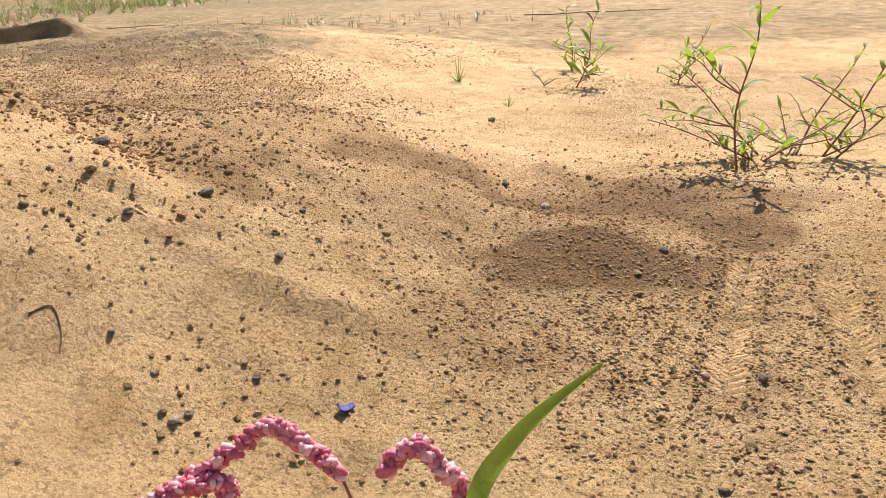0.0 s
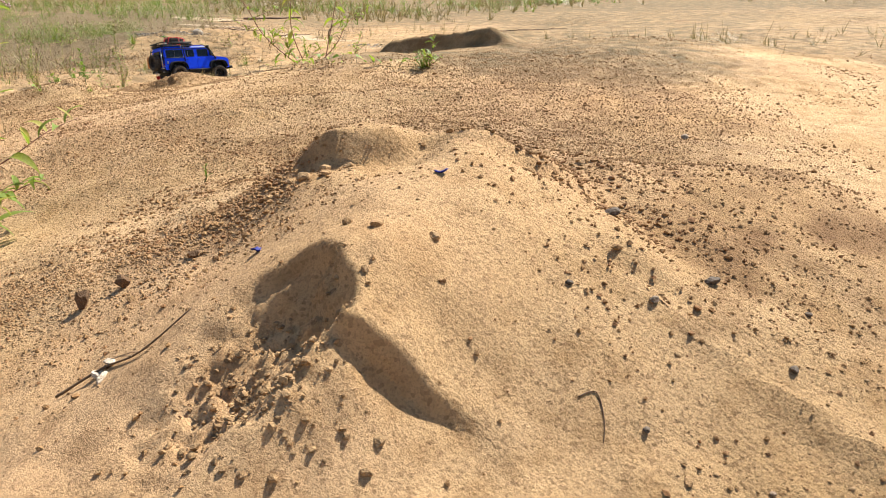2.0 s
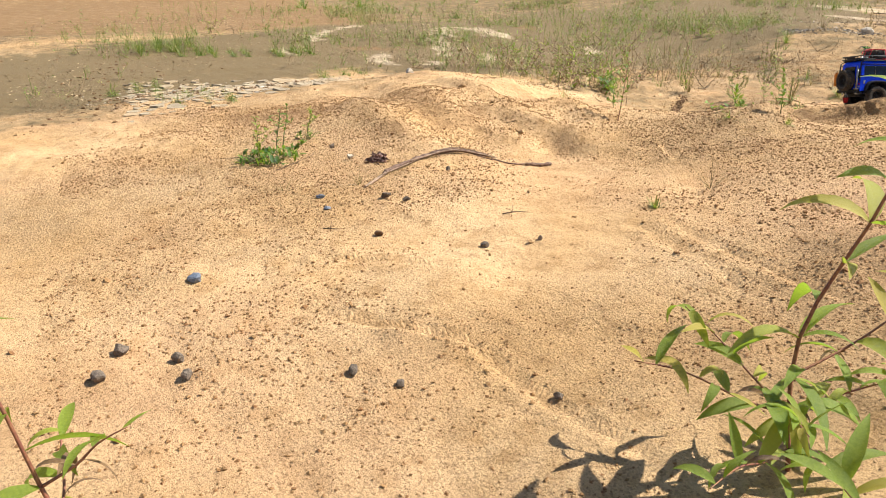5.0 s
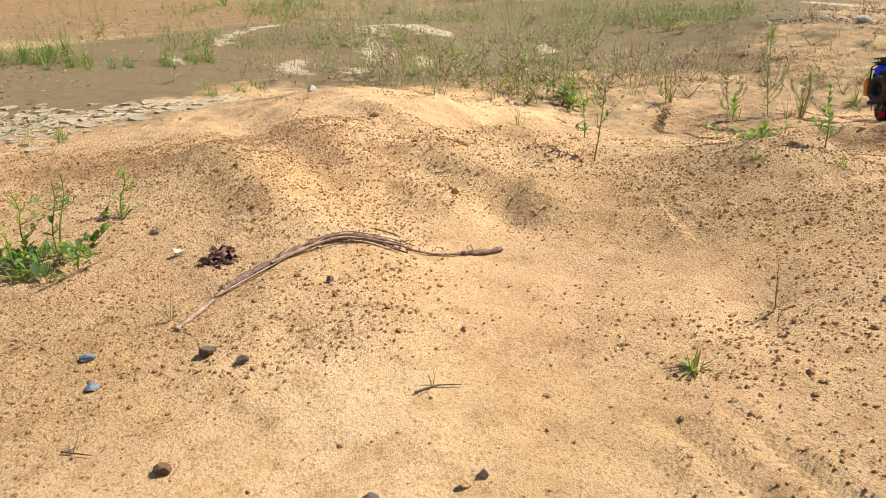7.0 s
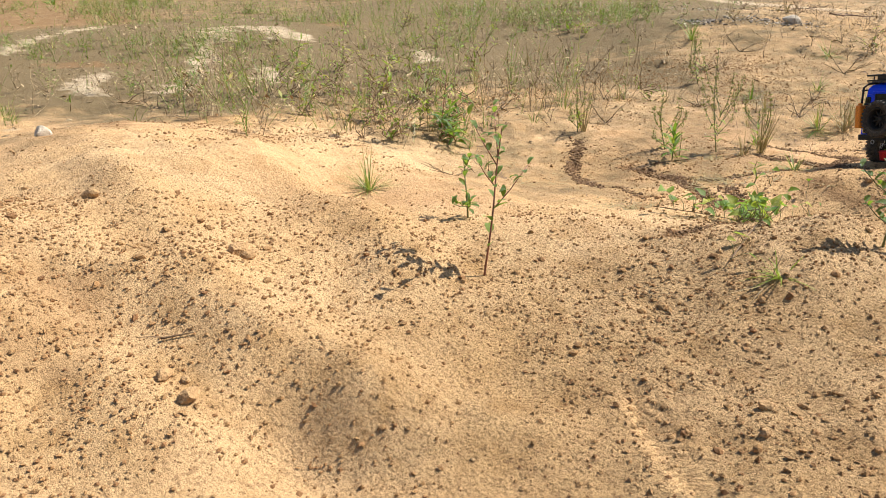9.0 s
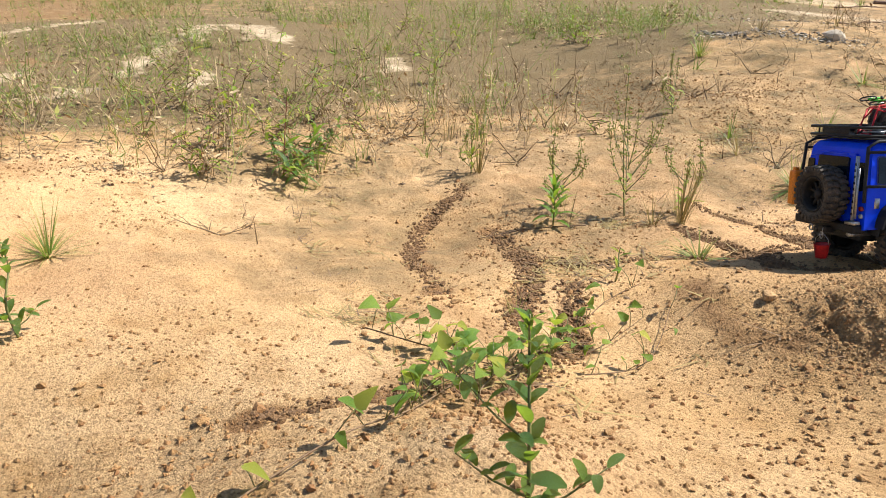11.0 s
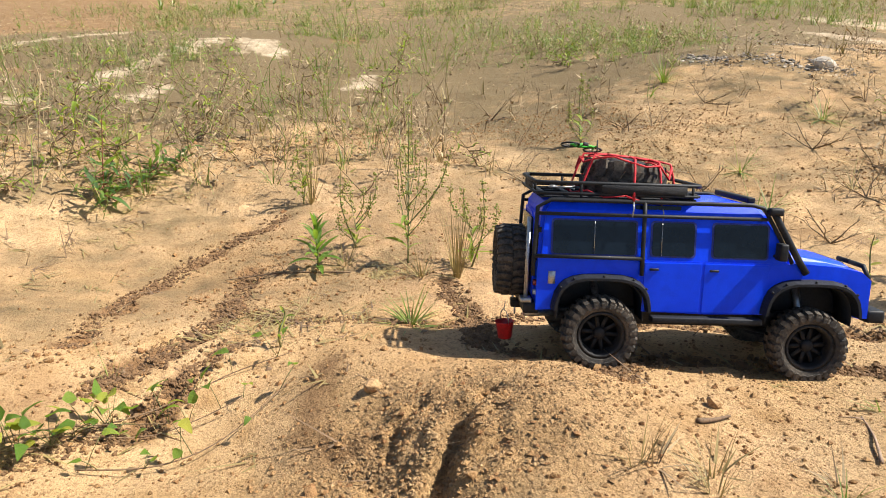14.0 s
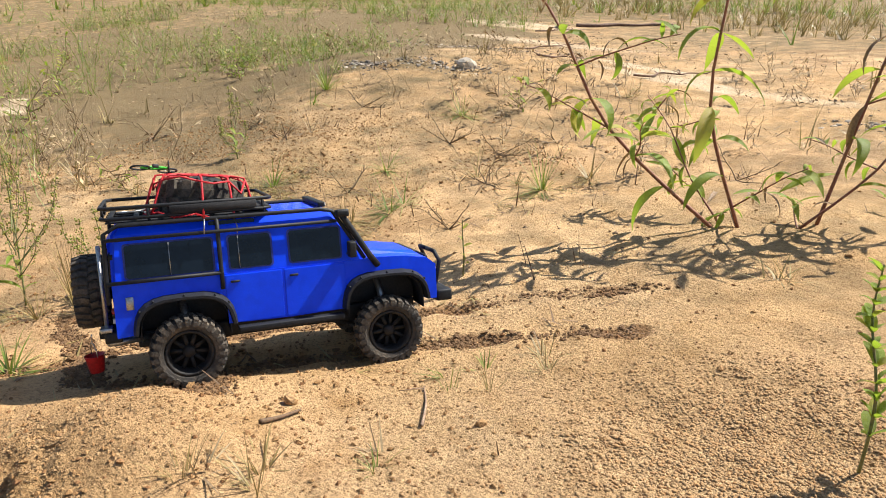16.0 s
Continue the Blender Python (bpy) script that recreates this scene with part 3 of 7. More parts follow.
def patchy(x, y):
    zone = sum(np.exp(-((x - cx) ** 2 + (y - cy) ** 2) / (2 * r * r)) for cx, cy, r in CRUMBLY)
    return np.clip(0.7 * zone + 0.13 + 0.75 * vnoise(x, y, 1.7, 31) + 0.45 * vnoise(x, y, 5, 32) + 0.8 * rutted(x, y) + 0.8 * broken(x, y), 0.04, 1)


# the stretch of land that is passed close by
WAY = [(-0.1, 0.5), (-0.9, 0.7), (-2.2, 1.2), (-3.4, 1.9), (-3.8, 3.2), (-3.7, 4.2)]


def sized(n, lo, hi, seed, power=3.0):
    return lo + (hi - lo) * np.random.default_rng(seed).random(n) ** power


p = sown(420000, -6.0, 1.1, 0.0, 5.2, 41, lambda x, y: patchy(x, y) * (1 - 0.6 * smooth(1.6, 2.8, from_line(x, y, WAY))) * (1 - 0.35 * smooth(-0.3, 0.1, x)))
scatter("sand_crumbs", p, sized(len(p), 0.0011, 0.0046, 42, 2.4), M_CRUMB, "small brown sand crumbs strewn over the ground", seed=43, sink=0.12)
p = sown(24000, -6.2, 1.1, -0.1, 5.4, 44, lambda x, y: patchy(x, y) * (1 - 0.6 * smooth(-0.3, 0.1, x)))
scatter("sand_lumps", p, sized(len(p), 0.0016, 0.0080, 45, 5.0), M_CRUMB, "brown lumps of dry sandy soil on the ground", ICO1, 46)
def along(pts, n, seed, spread):
    """Places strewn along a way."""
    rng = np.random.default_rng(seed)
    pts, k, t = np.array(pts), rng.integers(0, len(pts) - 1, n), rng.random((n, 1))
    return pts[k] * (1 - t) + pts[k + 1] * t + rng.normal(0, spread, (n, 2))


p = np.concatenate([along(r, 4200, 50 + i, 0.017) for i, r in enumerate(RUTS[:7])])
p = p[np.random.default_rng(49).random(len(p)) < 0.12 + rutted(p[:, 0], p[:, 1])]
scatter("rut_crumbs", p, sized(len(p), 0.0010, 0.0048, 47, 2.6), M_RUT, "dark crumbled soil thrown up along wheel ruts", ICO1, 48)
p = np.concatenate([along(r, 900, 57 + i, 0.05) for i, r in enumerate(RUTS[7:])])
p = np.concatenate([p, along([(-1.30, 0.96), (-1.10, 0.92), (-0.94, 0.93)], 1000, 77, 0.045)])
scatter("hill_crumbs", p, sized(len(p), 0.0014, 0.0060, 68, 3), M_CRUMB, "brown crumbs of loosened soil strewn over the hill", ICO1, 69)
rng = np.random.default_rng(51)
p = np.concatenate([rng.normal((-3.87, 3.47), (0.085, 0.07), (4200, 2)), rng.normal((-3.93, 3.60), (0.09, 0.09), (1500, 2))])
scatter("broken_clods", p, sized(len(p), 0.0008, 0.0034, 52, 3.0), M_CLOD, "grains of broken sand on the small mound", OCTA, 53, sink=0.4)
p = np.concatenate([rng.normal(c, s, (k, 2)) for c, s, k in (((-6.05, 0.45), (0.10, 0.20), 200), ((-7.3, 0.25), (0.7, 0.3), 160), ((-6.0, 0.95), (0.08, 0.22), 300), ((-5.7, 0.05), (0.4, 0.15), 80))])
scatter("gravel", p, sized(len(p), 0.004, 0.014, 54), M_RUT, "dark gravel along the edge of the silt", ICO1, 55, squash=0.5)
p = np.concatenate([rng.normal(c, s, (k, 2)) for c, s, k in (((-6.0, 0.70), (0.15, 0.25), 380), ((-6.02, 1.25), (0.07, 0.16), 160))])
scatter("pale_gravel", p, sized(len(p), 0.004, 0.016, 56), M_PALE, "pale flakes of dried crust along the edge of the silt", ICO1, 57, squash=0.3)
p = np.concatenate([rng.normal(c, s, (k, 2)) for c, s, k in (((-6.14, 5.50), (0.10, 0.05), 300), ((-5.9, 5.66), (0.14, 0.04), 260), ((-5.7, 5.78), (0.06, 0.04), 120), ((-6.9, 6.7), (0.5, 0.05), 260), ((-4.05, 6.1), (0.13, 0.05), 160))])
scatter("rubble", p, sized(len(p), 0.003, 0.012, 58), M_GRAVEL, "dark grey rubble heaped in low rows on the sand", ICO1, 59, squash=0.45)


p = np.concatenate([rng.normal((-0.70, 0.53), (0.05, 0.045), (300, 2)), rng.normal((-0.66, 0.49), (0.05, 0.04), (220, 2))])
scatter("cliff_crumbs", p, sized(len(p), 0.0012, 0.0062, 66, 3.0), M_CLOD, "crumbs of damp sand on the broken edge of the hill", ICO1, 67)
p = np.concatenate([rng.normal(c, r, (k, 2)) for c, r, k in (((-3.38, 4.16), (0.12, 0.14), 12000), ((-1.32, 0.88), (0.22, 0.18), 9000), ((-1.70, 0.62), (0.14, 0.14), 5000), ((0.32, 0.85), (0.22, 0.20), 8000),
                                                            ((-4.55, 1.45), (0.35, 0.20), 7000), ((-1.9, 1.55), (0.35, 0.20), 8000))])
scatter("sand_grit", p, sized(len(p), 0.0012, 0.0038, 60, 1.6), M_GRIT, "rain-pitted grains of sand covering the ground", OCTA, 61, sink=0.5, squash=0.6, rough=0.3, smooth_shade=True)
p = sown(42000, -12, -5.2, -0.6, 8.5, 62, lambda x, y: np.clip(0.25 + 0.7 * vnoise(x, y, 1.3, 33), 0, 1) * smooth(5.2, 6.2, -x + 0.5 * np.clip(y - 3.6, 0, 2.5)))
scatter("silt_litter", p, sized(len(p), 0.003, 0.013, 63), M_DEAD, "dark crumbs and leaf litter over grey silt", seed=64, squash=0.35)

p = sown(16000, -7.5, -3.9, 2.9, 8.0, 114, lambda x, y: np.clip(0.3 + 0.7 * vnoise(x, y, 1.7, 34), 0.05, 1) * smooth(-3.9, -4.5, x - 0.3 * np.clip(y - 4.2, 0, 3)))
scatter("flat_litter", p, sized(len(p), 0.0016, 0.0075, 115, 3), M_TWIG, "dark bits of leaf and bark strewn over the flat", OCTA, 116, squash=0.4)


def tread_marks(ways):
    """Bars of sand pressed up by the tread of the wheels, in two slanting rows."""
    V, F = [], []
    cube = np.array([(x, y, z) for z in (0, 1) for x in (-1, 1) for y in (-1, 1)], float)
    tri = np.array([(4, 5, 7), (4, 7, 6), (0, 1, 5), (0, 5, 4), (2, 6, 7), (2, 7, 3), (0, 4, 6), (0, 6, 2), (1, 3, 7), (1, 7, 5)])
    rng = np.random.default_rng(8)
    for pts in ways:
        for (ax, ay), (bx, by) in zip(pts, pts[1:]):
            L = math.hypot(bx - ax, by - ay)
            c, s = (bx - ax) / L, (by - ay) / L
            for k in range(int(L / 0.0115)):
                for side in (-1, 1):
                    if rng.random() < 0.25:
                        continue
                    t, o, a = (k + 0.5 * (side > 0)) * 0.0115, side * 0.012, side * 0.45 + rng.normal(0, 0.22)
                    v = cube * (0.0034, 0.0105, 0.0034) * rng.uniform(0.75, 1.1) * np.where(cube[:, 2:] > 0, 0.75, 1.2)
                    v = np.stack([v[:, 0] * math.cos(a) - v[:, 1] * math.sin(a) + t, v[:, 0] * math.sin(a) + v[:, 1] * math.cos(a) + o, v[:, 2]], -1)
                    w = np.stack([ax + c * v[:, 0] - s * v[:, 1], ay + s * v[:, 0] + c * v[:, 1], v[:, 2]], -1)
                    w[:, 2] += relief(w[:, 0], w[:, 1]) - 0.0008
                    F.append(tri + 8 * len(V))
                    V.append(w)
    return tagged(new("tread_marks", mesh_of("tread_marks", np.concatenate(V), np.concatenate(F), [M_SAND])), "wheel tread marks pressed into the sand", "tread marks", kind="stuff")


tread_marks(TREADS)

# ---- small builders ----
def part(name, bm, mat, parent=None, label="", smooth_shade=True, m=None):
    """Links a bmesh as one mesh object, under a thing or a part."""
    me = bpy.data.meshes.new(name)
    bmesh.ops.recalc_face_normals(bm, faces=bm.faces)
    bm.to_mesh(me)
    bm.free()
    me.materials.append(mat)
    for q in me.polygons:
        q.use_smooth = smooth_shade
    return place(name, me, parent, label, m)


def place(name, me, parent=None, label="", m=None):
    ob = new(name, me)
    if parent is not None:
        ob.parent = parent
    if m is not None:
        ob.matrix_local = m
    return tagged(ob, label) if label else ob


def thing(name, label, category, x=0.0, y=0.0, z=None, turn=0.0, group=""):
    """An empty at the base of a thing that stands on the ground."""
    ob = new(name)
    ob.empty_display_size = 0.02
    ob.matrix_world = pose(x, y, float(relief(x, y)) - 0.002 if z is None else z, 0, 0, turn)
    return tagged(ob, label, category, group)


def tube(bm, pts, r0, r1=None, n=6):
    """A tapered round bar along points."""
    r1 = r0 if r1 is None else r1
    pts = [Vector(q) for q in pts]
    rings, side = [], None
    for i, q in enumerate(pts):
        d = (pts[min(i + 1, len(pts) - 1)] - pts[max(i - 1, 0)]).normalized()
        side = d.orthogonal().normalized() if side is None else (side - d * side.dot(d)).normalized()
        up = d.cross(side)
        r = r0 + (r1 - r0) * i / (len(pts) - 1)
        rings.append([bm.verts.new(q + (side * math.cos(6.2832 * k / n) + up * math.sin(6.2832 * k / n)) * r) for k in range(n)])
    for a, b in zip(rings, rings[1:]):
        for k in range(n):
            bm.faces.new((a[k], a[(k + 1) % n], b[(k + 1) % n], b[k]))
    bm.faces.new(rings[0][::-1])
    bm.faces.new(rings[-1])


def curved(pts, steps=6):
    """A smooth way through points."""
    P = [Vector(q) for q in pts]
    out = []
    for i in range(len(P) - 1):
        a, b, c, d = P[max(i - 1, 0)], P[i], P[i + 1], P[min(i + 2, len(P) - 1)]
        for s in range(steps):
            t = s / steps
            out.append(0.5 * (2 * b + (c - a) * t + (2 * a - 5 * b + 4 * c - d) * t * t + (3 * b - a - 3 * c + d) * t ** 3))
    return out + [P[-1]]


def leaf_mesh(name, width, curl, fold, mat, shape="lance", n=7, twist=0.0):
    """A leaf of length 1 along +x, its face up, bending down to the tip."""
    bm = bmesh.new()
    rows, x, z, ang = [], 0.0, 0.0, 0.25
    for i in range(n + 1):
        t = i / n
        if shape == "lance":
            w = math.sin(math.pi * min(1, t * 0.97 + 0.02)) ** 0.8 * (1 - 0.45 * t)
        elif shape == "oval":
            w = math.sin(math.pi * min(1, t * 0.94 + 0.03)) ** 0.6
        elif shape == "heart":
            w = (1 - t) ** 0.75 * min(1, t * 6 + 0.25)
        else:
            w = (1 - t) ** 0.6
        w *= width
        tw = twist * t
        c, s = math.cos(tw), math.sin(tw)
        rows.append([bm.verts.new((x, -w * c, z + fold * w - w * s)), bm.verts.new((x, 0, z)), bm.verts.new((x, w * c, z + fold * w + w * s))])
        x, z, ang = x + math.cos(ang) / n, z + math.sin(ang) / n, ang - curl / n
    for a, b in zip(rows, rows[1:]):
        for k in (0, 1):
            bm.faces.new((a[k], a[k + 1], b[k + 1], b[k]))
    me = bpy.data.meshes.new(name)
    bm.to_mesh(me)
    bm.free()
    me.materials.append(mat)
    for q in me.polygons:
        q.use_smooth = True
    return me


LANCE = [leaf_mesh("leaf", 0.12 + 0.014 * (k % 3), 0.5 + 0.45 * k, 0.35, M_LEAF, "lance", twist=0.3 * (k - 2)) for k in range(5)]
LANCED = [leaf_mesh("leaf", 0.115 + 0.012 * (k % 3), 0.5 + 0.4 * k, 0.3, M_LEAFD, "lance", twist=0.3 * (k - 2)) for k in range(4)]
LANCEDRY = [leaf_mesh("leaf", 0.07, 1.6 + 0.6 * k, 0.5, M_DRYLEAF, "lance", twist=0.8 * (k - 1)) for k in range(3)]
WITHERED = [leaf_mesh("leaf", 0.26, 1.4 + 0.6 * k, 0.6, M_WITHERED, "oval", 5, twist=0.8 * (k - 1)) for k in range(3)]
OVAL = [leaf_mesh("leaf", 0.20 + 0.03 * (k % 2), 0.5 + 0.4 * k, 0.3, M_LEAF, "oval", 5) for k in range(3)]
OVALD = [leaf_mesh("leaf", 0.22 + 0.03 * (k % 2), 0.5 + 0.4 * k, 0.3, M_LEAFD, "oval", 5) for k in range(3)]
HEART = [leaf_mesh("leaf", 0.36 + 0.04 * (k % 2), 0.35 + 0.5 * k, 0.25, M_LEAFY, "heart", 6) for k in range(3)]
ROSETTE = [leaf_mesh("leaf", 0.13, 0.4 + 0.4 * k, 0.3, M_LEAFY, "lance", 7) for k in range(3)]


def leaf_at(parent, meshes, at, turn, pitch, length, rng, roll=0.0):
    """One leaf; turn about the vertical and pitch above the level, in degrees."""
    ob = place("leaf", rng.choice(meshes), parent)
    ob.matrix_local = Matrix.Translation(at) @ pose(0, 0, 0, roll, -pitch, turn) @ Matrix.Scale(length, 4)
    return ob


def knotweed(x, y, tall, lean, label, seed, leaf=0.09, nodes=9, branches=3, bare=0.1, flowers=0, dry=0.15, meshes=None, reach=0.5, turn0=0, high=0.45, sag=0, wood=None):
    """An upright weed with a jointed red stem, side shoots and long narrow leaves."""
    rng = random.Random(seed)
    meshes = meshes or LANCE
    top = thing("knotweed", label, "weed", x, y)

    def shoot(name, a, way, length, r, count, size, parent):
        b = a + way * length
        bend = Vector((rng.uniform(-1, 1), rng.uniform(-1, 1), 0)) * length * (0.05 if wood is None else 0.16)
        pts = curved([a, a + way * length * 0.35 + bend, a + way * length * 0.7 - bend * 0.4 + Vector((0, 0, length * 0.03)), b], 4)
        bm = bmesh.new()
        tube(bm, pts, r, r * 0.35, 5)
        part(name, bm, wood or M_STEM, parent)
        spin = rng.uniform(0, 360)
        for i in range(count):
            t = bare + (1 - bare) * (i + rng.uniform(0.2, 0.8)) / count
            at = pts[min(len(pts) - 1, int(t * (len(pts) - 1)))]
            pick = LANCEDRY if (rng.random() < dry * (1.6 - 1.4 * t)) else meshes
            leaf_at(parent, pick, at, spin + 137.5 * i + rng.uniform(-25, 25), rng.uniform(-5, 50) + 25 * t - sag * rng.random(), size * rng.uniform(0.55, 1.1) * (1.05 - 0.35 * t), rng, rng.uniform(-30, 30))
        return pts

    way = (Vector((lean[0], lean[1], 1))).normalized()
    main = shoot("stem", Vector((0, 0, 0)), way, tall, 0.0019 * tall / 0.45 + 0.0014, nodes, leaf, top)
    for i in range(branches):
        t = rng.uniform(0.05, high)
        a = rng.uniform(0, 6.28) + turn0
        out = Vector((math.cos(a), math.sin(a), rng.uniform(0.15, 0.8))).normalized()
        shoot("branch", main[int(t * (len(main) - 1))], out, tall * reach * rng.uniform(0.6, 1.1), 0.0022, max(3, nodes // 2), leaf * 0.75, top)
    for i in range(flowers):
        q = main[-1 - (i * 3) % max(1, len(main) // 3)]
        a = rng.uniform(0, 6.28)
        h = Vector((math.cos(a), math.sin(a), 0))
        spike(top, [q, q + h * 0.02 + Vector((0, 0, 0.05)), q + h * 0.06 + Vector((0, 0, 0.075)), q + h * 0.10 + Vector((0, 0, 0.06))], M_WHITEF, rng, 0.0032, 46)
    return top


def spike(parent, pts, mat, rng, r, count, m=None):
    """A drooping flower spike: a thin stalk set with small buds."""
    way = curved(pts, 8)
    bm = bmesh.new()
    tube(bm, way, 0.0011, 0.0006, 5)
    stalk = part("flower_stalk", bm, M_STEM, parent)
    bm = bmesh.new()
    for i in range(count):
        t = 0.25 + 0.75 * i / count
        q = way[min(len(way) - 1, int(t * (len(way) - 1)))]
        off = Vector((rng.gauss(0, 1), rng.gauss(0, 1), rng.gauss(0, 1))).normalized() * r * 0.9
        s = r * rng.uniform(0.55, 0.95)
        bmesh.ops.create_icosphere(bm, subdivisions=1, radius=s, matrix=Matrix.Translation(q + off) @ pose(0, 0, 0, rng.uniform(0, 360), rng.uniform(0, 360), 0) @ Matrix.Diagonal((1.4, 0.8, 0.8, 1)))
    tagged(part("flower_spike", bm, mat, stalk), kind="stuff")


def blade(bm, base, way, length, width, droop, n=5):
    side = way.cross(Vector((0, 0, 1)))
    side = (side if side.length > 1e-3 else Vector((1, 0, 0))).normalized()
    last, q, d = None, Vector(base), Vector(way)
    for i in range(n + 1):
        w = width * (1 - (i / n) ** 1.5) + 0.0001
        row = (bm.verts.new(q - side * w), bm.verts.new(q + side * w))
        if last:
            bm.faces.new((last[0], last[1], row[1], row[0]))
        last = row
        q = q + d * (length / n)
        d = (d + Vector((0, 0, -droop / n))).normalized()


def tuft(x, y, label, seed, count=30, tall=0.08, spread=0.8, droop=0.9, mat=None, width=0.0014, group="", rad=0.012, name="grass_tuft"):
    """A clump of grass blades growing from one place."""
    rng = random.Random(seed)
    bm = bmesh.new()
    for i in range(count):
        a = rng.uniform(0, 6.283)
        s = spread * rng.random() ** 0.6
        way = Vector((math.cos(a) * s, math.sin(a) * s, max(0.06, 1 - s * 0.85))).normalized()
        blade(bm, (math.cos(a) * rad * rng.random(), math.sin(a) * rad * rng.random(), -0.003), way, tall * rng.uniform(0.5, 1.15), width * rng.uniform(0.6, 1.2), droop * rng.uniform(0.4, 1.3))
    ob = part(name, bm, mat or M_GRASS)
    ob.matrix_world = pose(x, y, float(relief(x, y)), 0, 0, 0)
    return tagged(ob, label, "grass", group)


def sprig(x, y, tall, lean, label, seed, leaves=26, leaf=0.028, meshes=None, branches=0, stem=None):
    """A slim stem set all the way up with small leaves."""
    rng = random.Random(seed)
    meshes = meshes or OVAL
    top = thing("sprig", label, "weed", x, y)
    w = Vector((lean[0], lean[1], 1)).normalized()
    pts = curved([(0, 0, 0), w * tall * 0.4 + Vector((0.01, -0.006, 0)), w * tall * 0.75 + Vector((-0.006, 0.004, 0)), w * tall], 5)
    bm = bmesh.new()
    tube(bm, pts, 0.0022, 0.0008, 5)
    part("stem", bm, stem or M_GSTEM, top)
    for i in range(leaves):
        t = 0.22 + 0.78 * i / leaves
        leaf_at(top, meshes, pts[int(t * (len(pts) - 1))], 137.5 * i + rng.uniform(-20, 20), rng.uniform(10, 60), leaf * rng.uniform(0.6, 1.15) * (1.15 - 0.5 * t), rng, rng.uniform(-25, 25))
    for b in range(branches):
        at = pts[rng.randrange(2, len(pts) - 3)]
        a = rng.uniform(0, 6.28)
        end = at + Vector((math.cos(a), math.sin(a), rng.uniform(0.3, 1.0))) * tall * 0.3
        bm = bmesh.new()
        tube(bm, [at, (at + end) / 2 + Vector((0, 0, -0.004)), end], 0.0012, 0.0006, 5)
        part("branch", bm, stem or M_GSTEM, top)
        for i in range(7):
            t = (i + 1) / 7
            leaf_at(top, meshes, at + (end - at) * t, 137.5 * i, rng.uniform(0, 60), leaf * 0.7, rng)
    return top


def seedy_bush(x, y, tall, label, seed, shoots=11, name="seedy_weed"):
    """A branching weed whose shoots are strung with yellow-green seeds."""
    rng = random.Random(seed)
    top = thing(name, label, "weed", x, y)
    for k in range(shoots):
        a = rng.uniform(0, 6.28)
        o = 0.12 if k == 0 else rng.uniform(0.25, 0.85)
        z0 = 0 if k == 0 else rng.uniform(0.05, 0.45) * tall
        L = tall - z0 if k == 0 else tall * rng.uniform(0.3, 0.6)
        d = Vector((math.cos(a) * o, math.sin(a) * o, 1)).normalized()
        pts = curved([(0, 0, z0), Vector((0, 0, z0)) + d * L * 0.5 + Vector((math.cos(a), math.sin(a), 0)) * 0.02, Vector((0, 0, z0)) + d * L], 6)
        bm = bmesh.new()
        tube(bm, pts, 0.0022 if k == 0 else 0.0012, 0.0005, 5)
        shoot = part("stem" if k == 0 else "branch", bm, M_GSTEM, top)
        bm = bmesh.new()
        for i in range(int(70 * L / tall) + 18):
            t = rng.uniform(0.35, 1)
            q = pts[min(len(pts) - 1, int(t * (len(pts) - 1)))] + Vector((rng.gauss(0, 1), rng.gauss(0, 1), rng.gauss(0, 0.6))) * 0.004
            bmesh.ops.create_icosphere(bm, subdivisions=1, radius=0.0019 * rng.uniform(0.6, 1.3), matrix=Matrix.Translation(q))
        tagged(part("seed_head", bm, M_SEED, shoot), kind="stuff")
    for i in range(10):
        leaf_at(top, LANCE, (0, 0, tall * rng.uniform(0.03, 0.35)), rng.uniform(0, 360), rng.uniform(0, 50), 0.05 * rng.uniform(0.6, 1.2), rng)
    return top


def vine(pts, label, seed, leaves=10, leaf=0.035, lift=0.02, stem=0.0012, meshes=None):
    """A creeper along the ground with broad pointed leaves on short stalks."""
    rng = random.Random(seed)
    x0, y0 = pts[0]
    top = thing("creeper", label, "creeper", x0, y0)
    z0 = float(relief(x0, y0)) - 0.002
    way = curved([(x - x0, y - y0, float(relief(x, y)) - z0 + lift * (0.3 + rng.random())) for x, y in pts], 6)
    bm = bmesh.new()
    tube(bm, way, stem, stem * 0.5, 5)
    part("stem", bm, M_TWIG, top)
    for i in range(leaves):
        q = way[rng.randrange(0, len(way))]
        h = q + Vector((rng.uniform(-1, 1) * 0.025, rng.uniform(-1, 1) * 0.025, rng.uniform(0.008, 0.045)))
        bm = bmesh.new()
        tube(bm, [q, (q + h) / 2 + Vector((0.003, 0, 0.004)), h], 0.0007, 0.0005, 4)
        part("leaf_stalk", bm, M_GSTEM, top)
        leaf_at(top, meshes or HEART, h, rng.uniform(0, 360), rng.uniform(-40, 45), leaf * rng.uniform(0.6, 1.25), rng, rng.uniform(-40, 40))
    return top


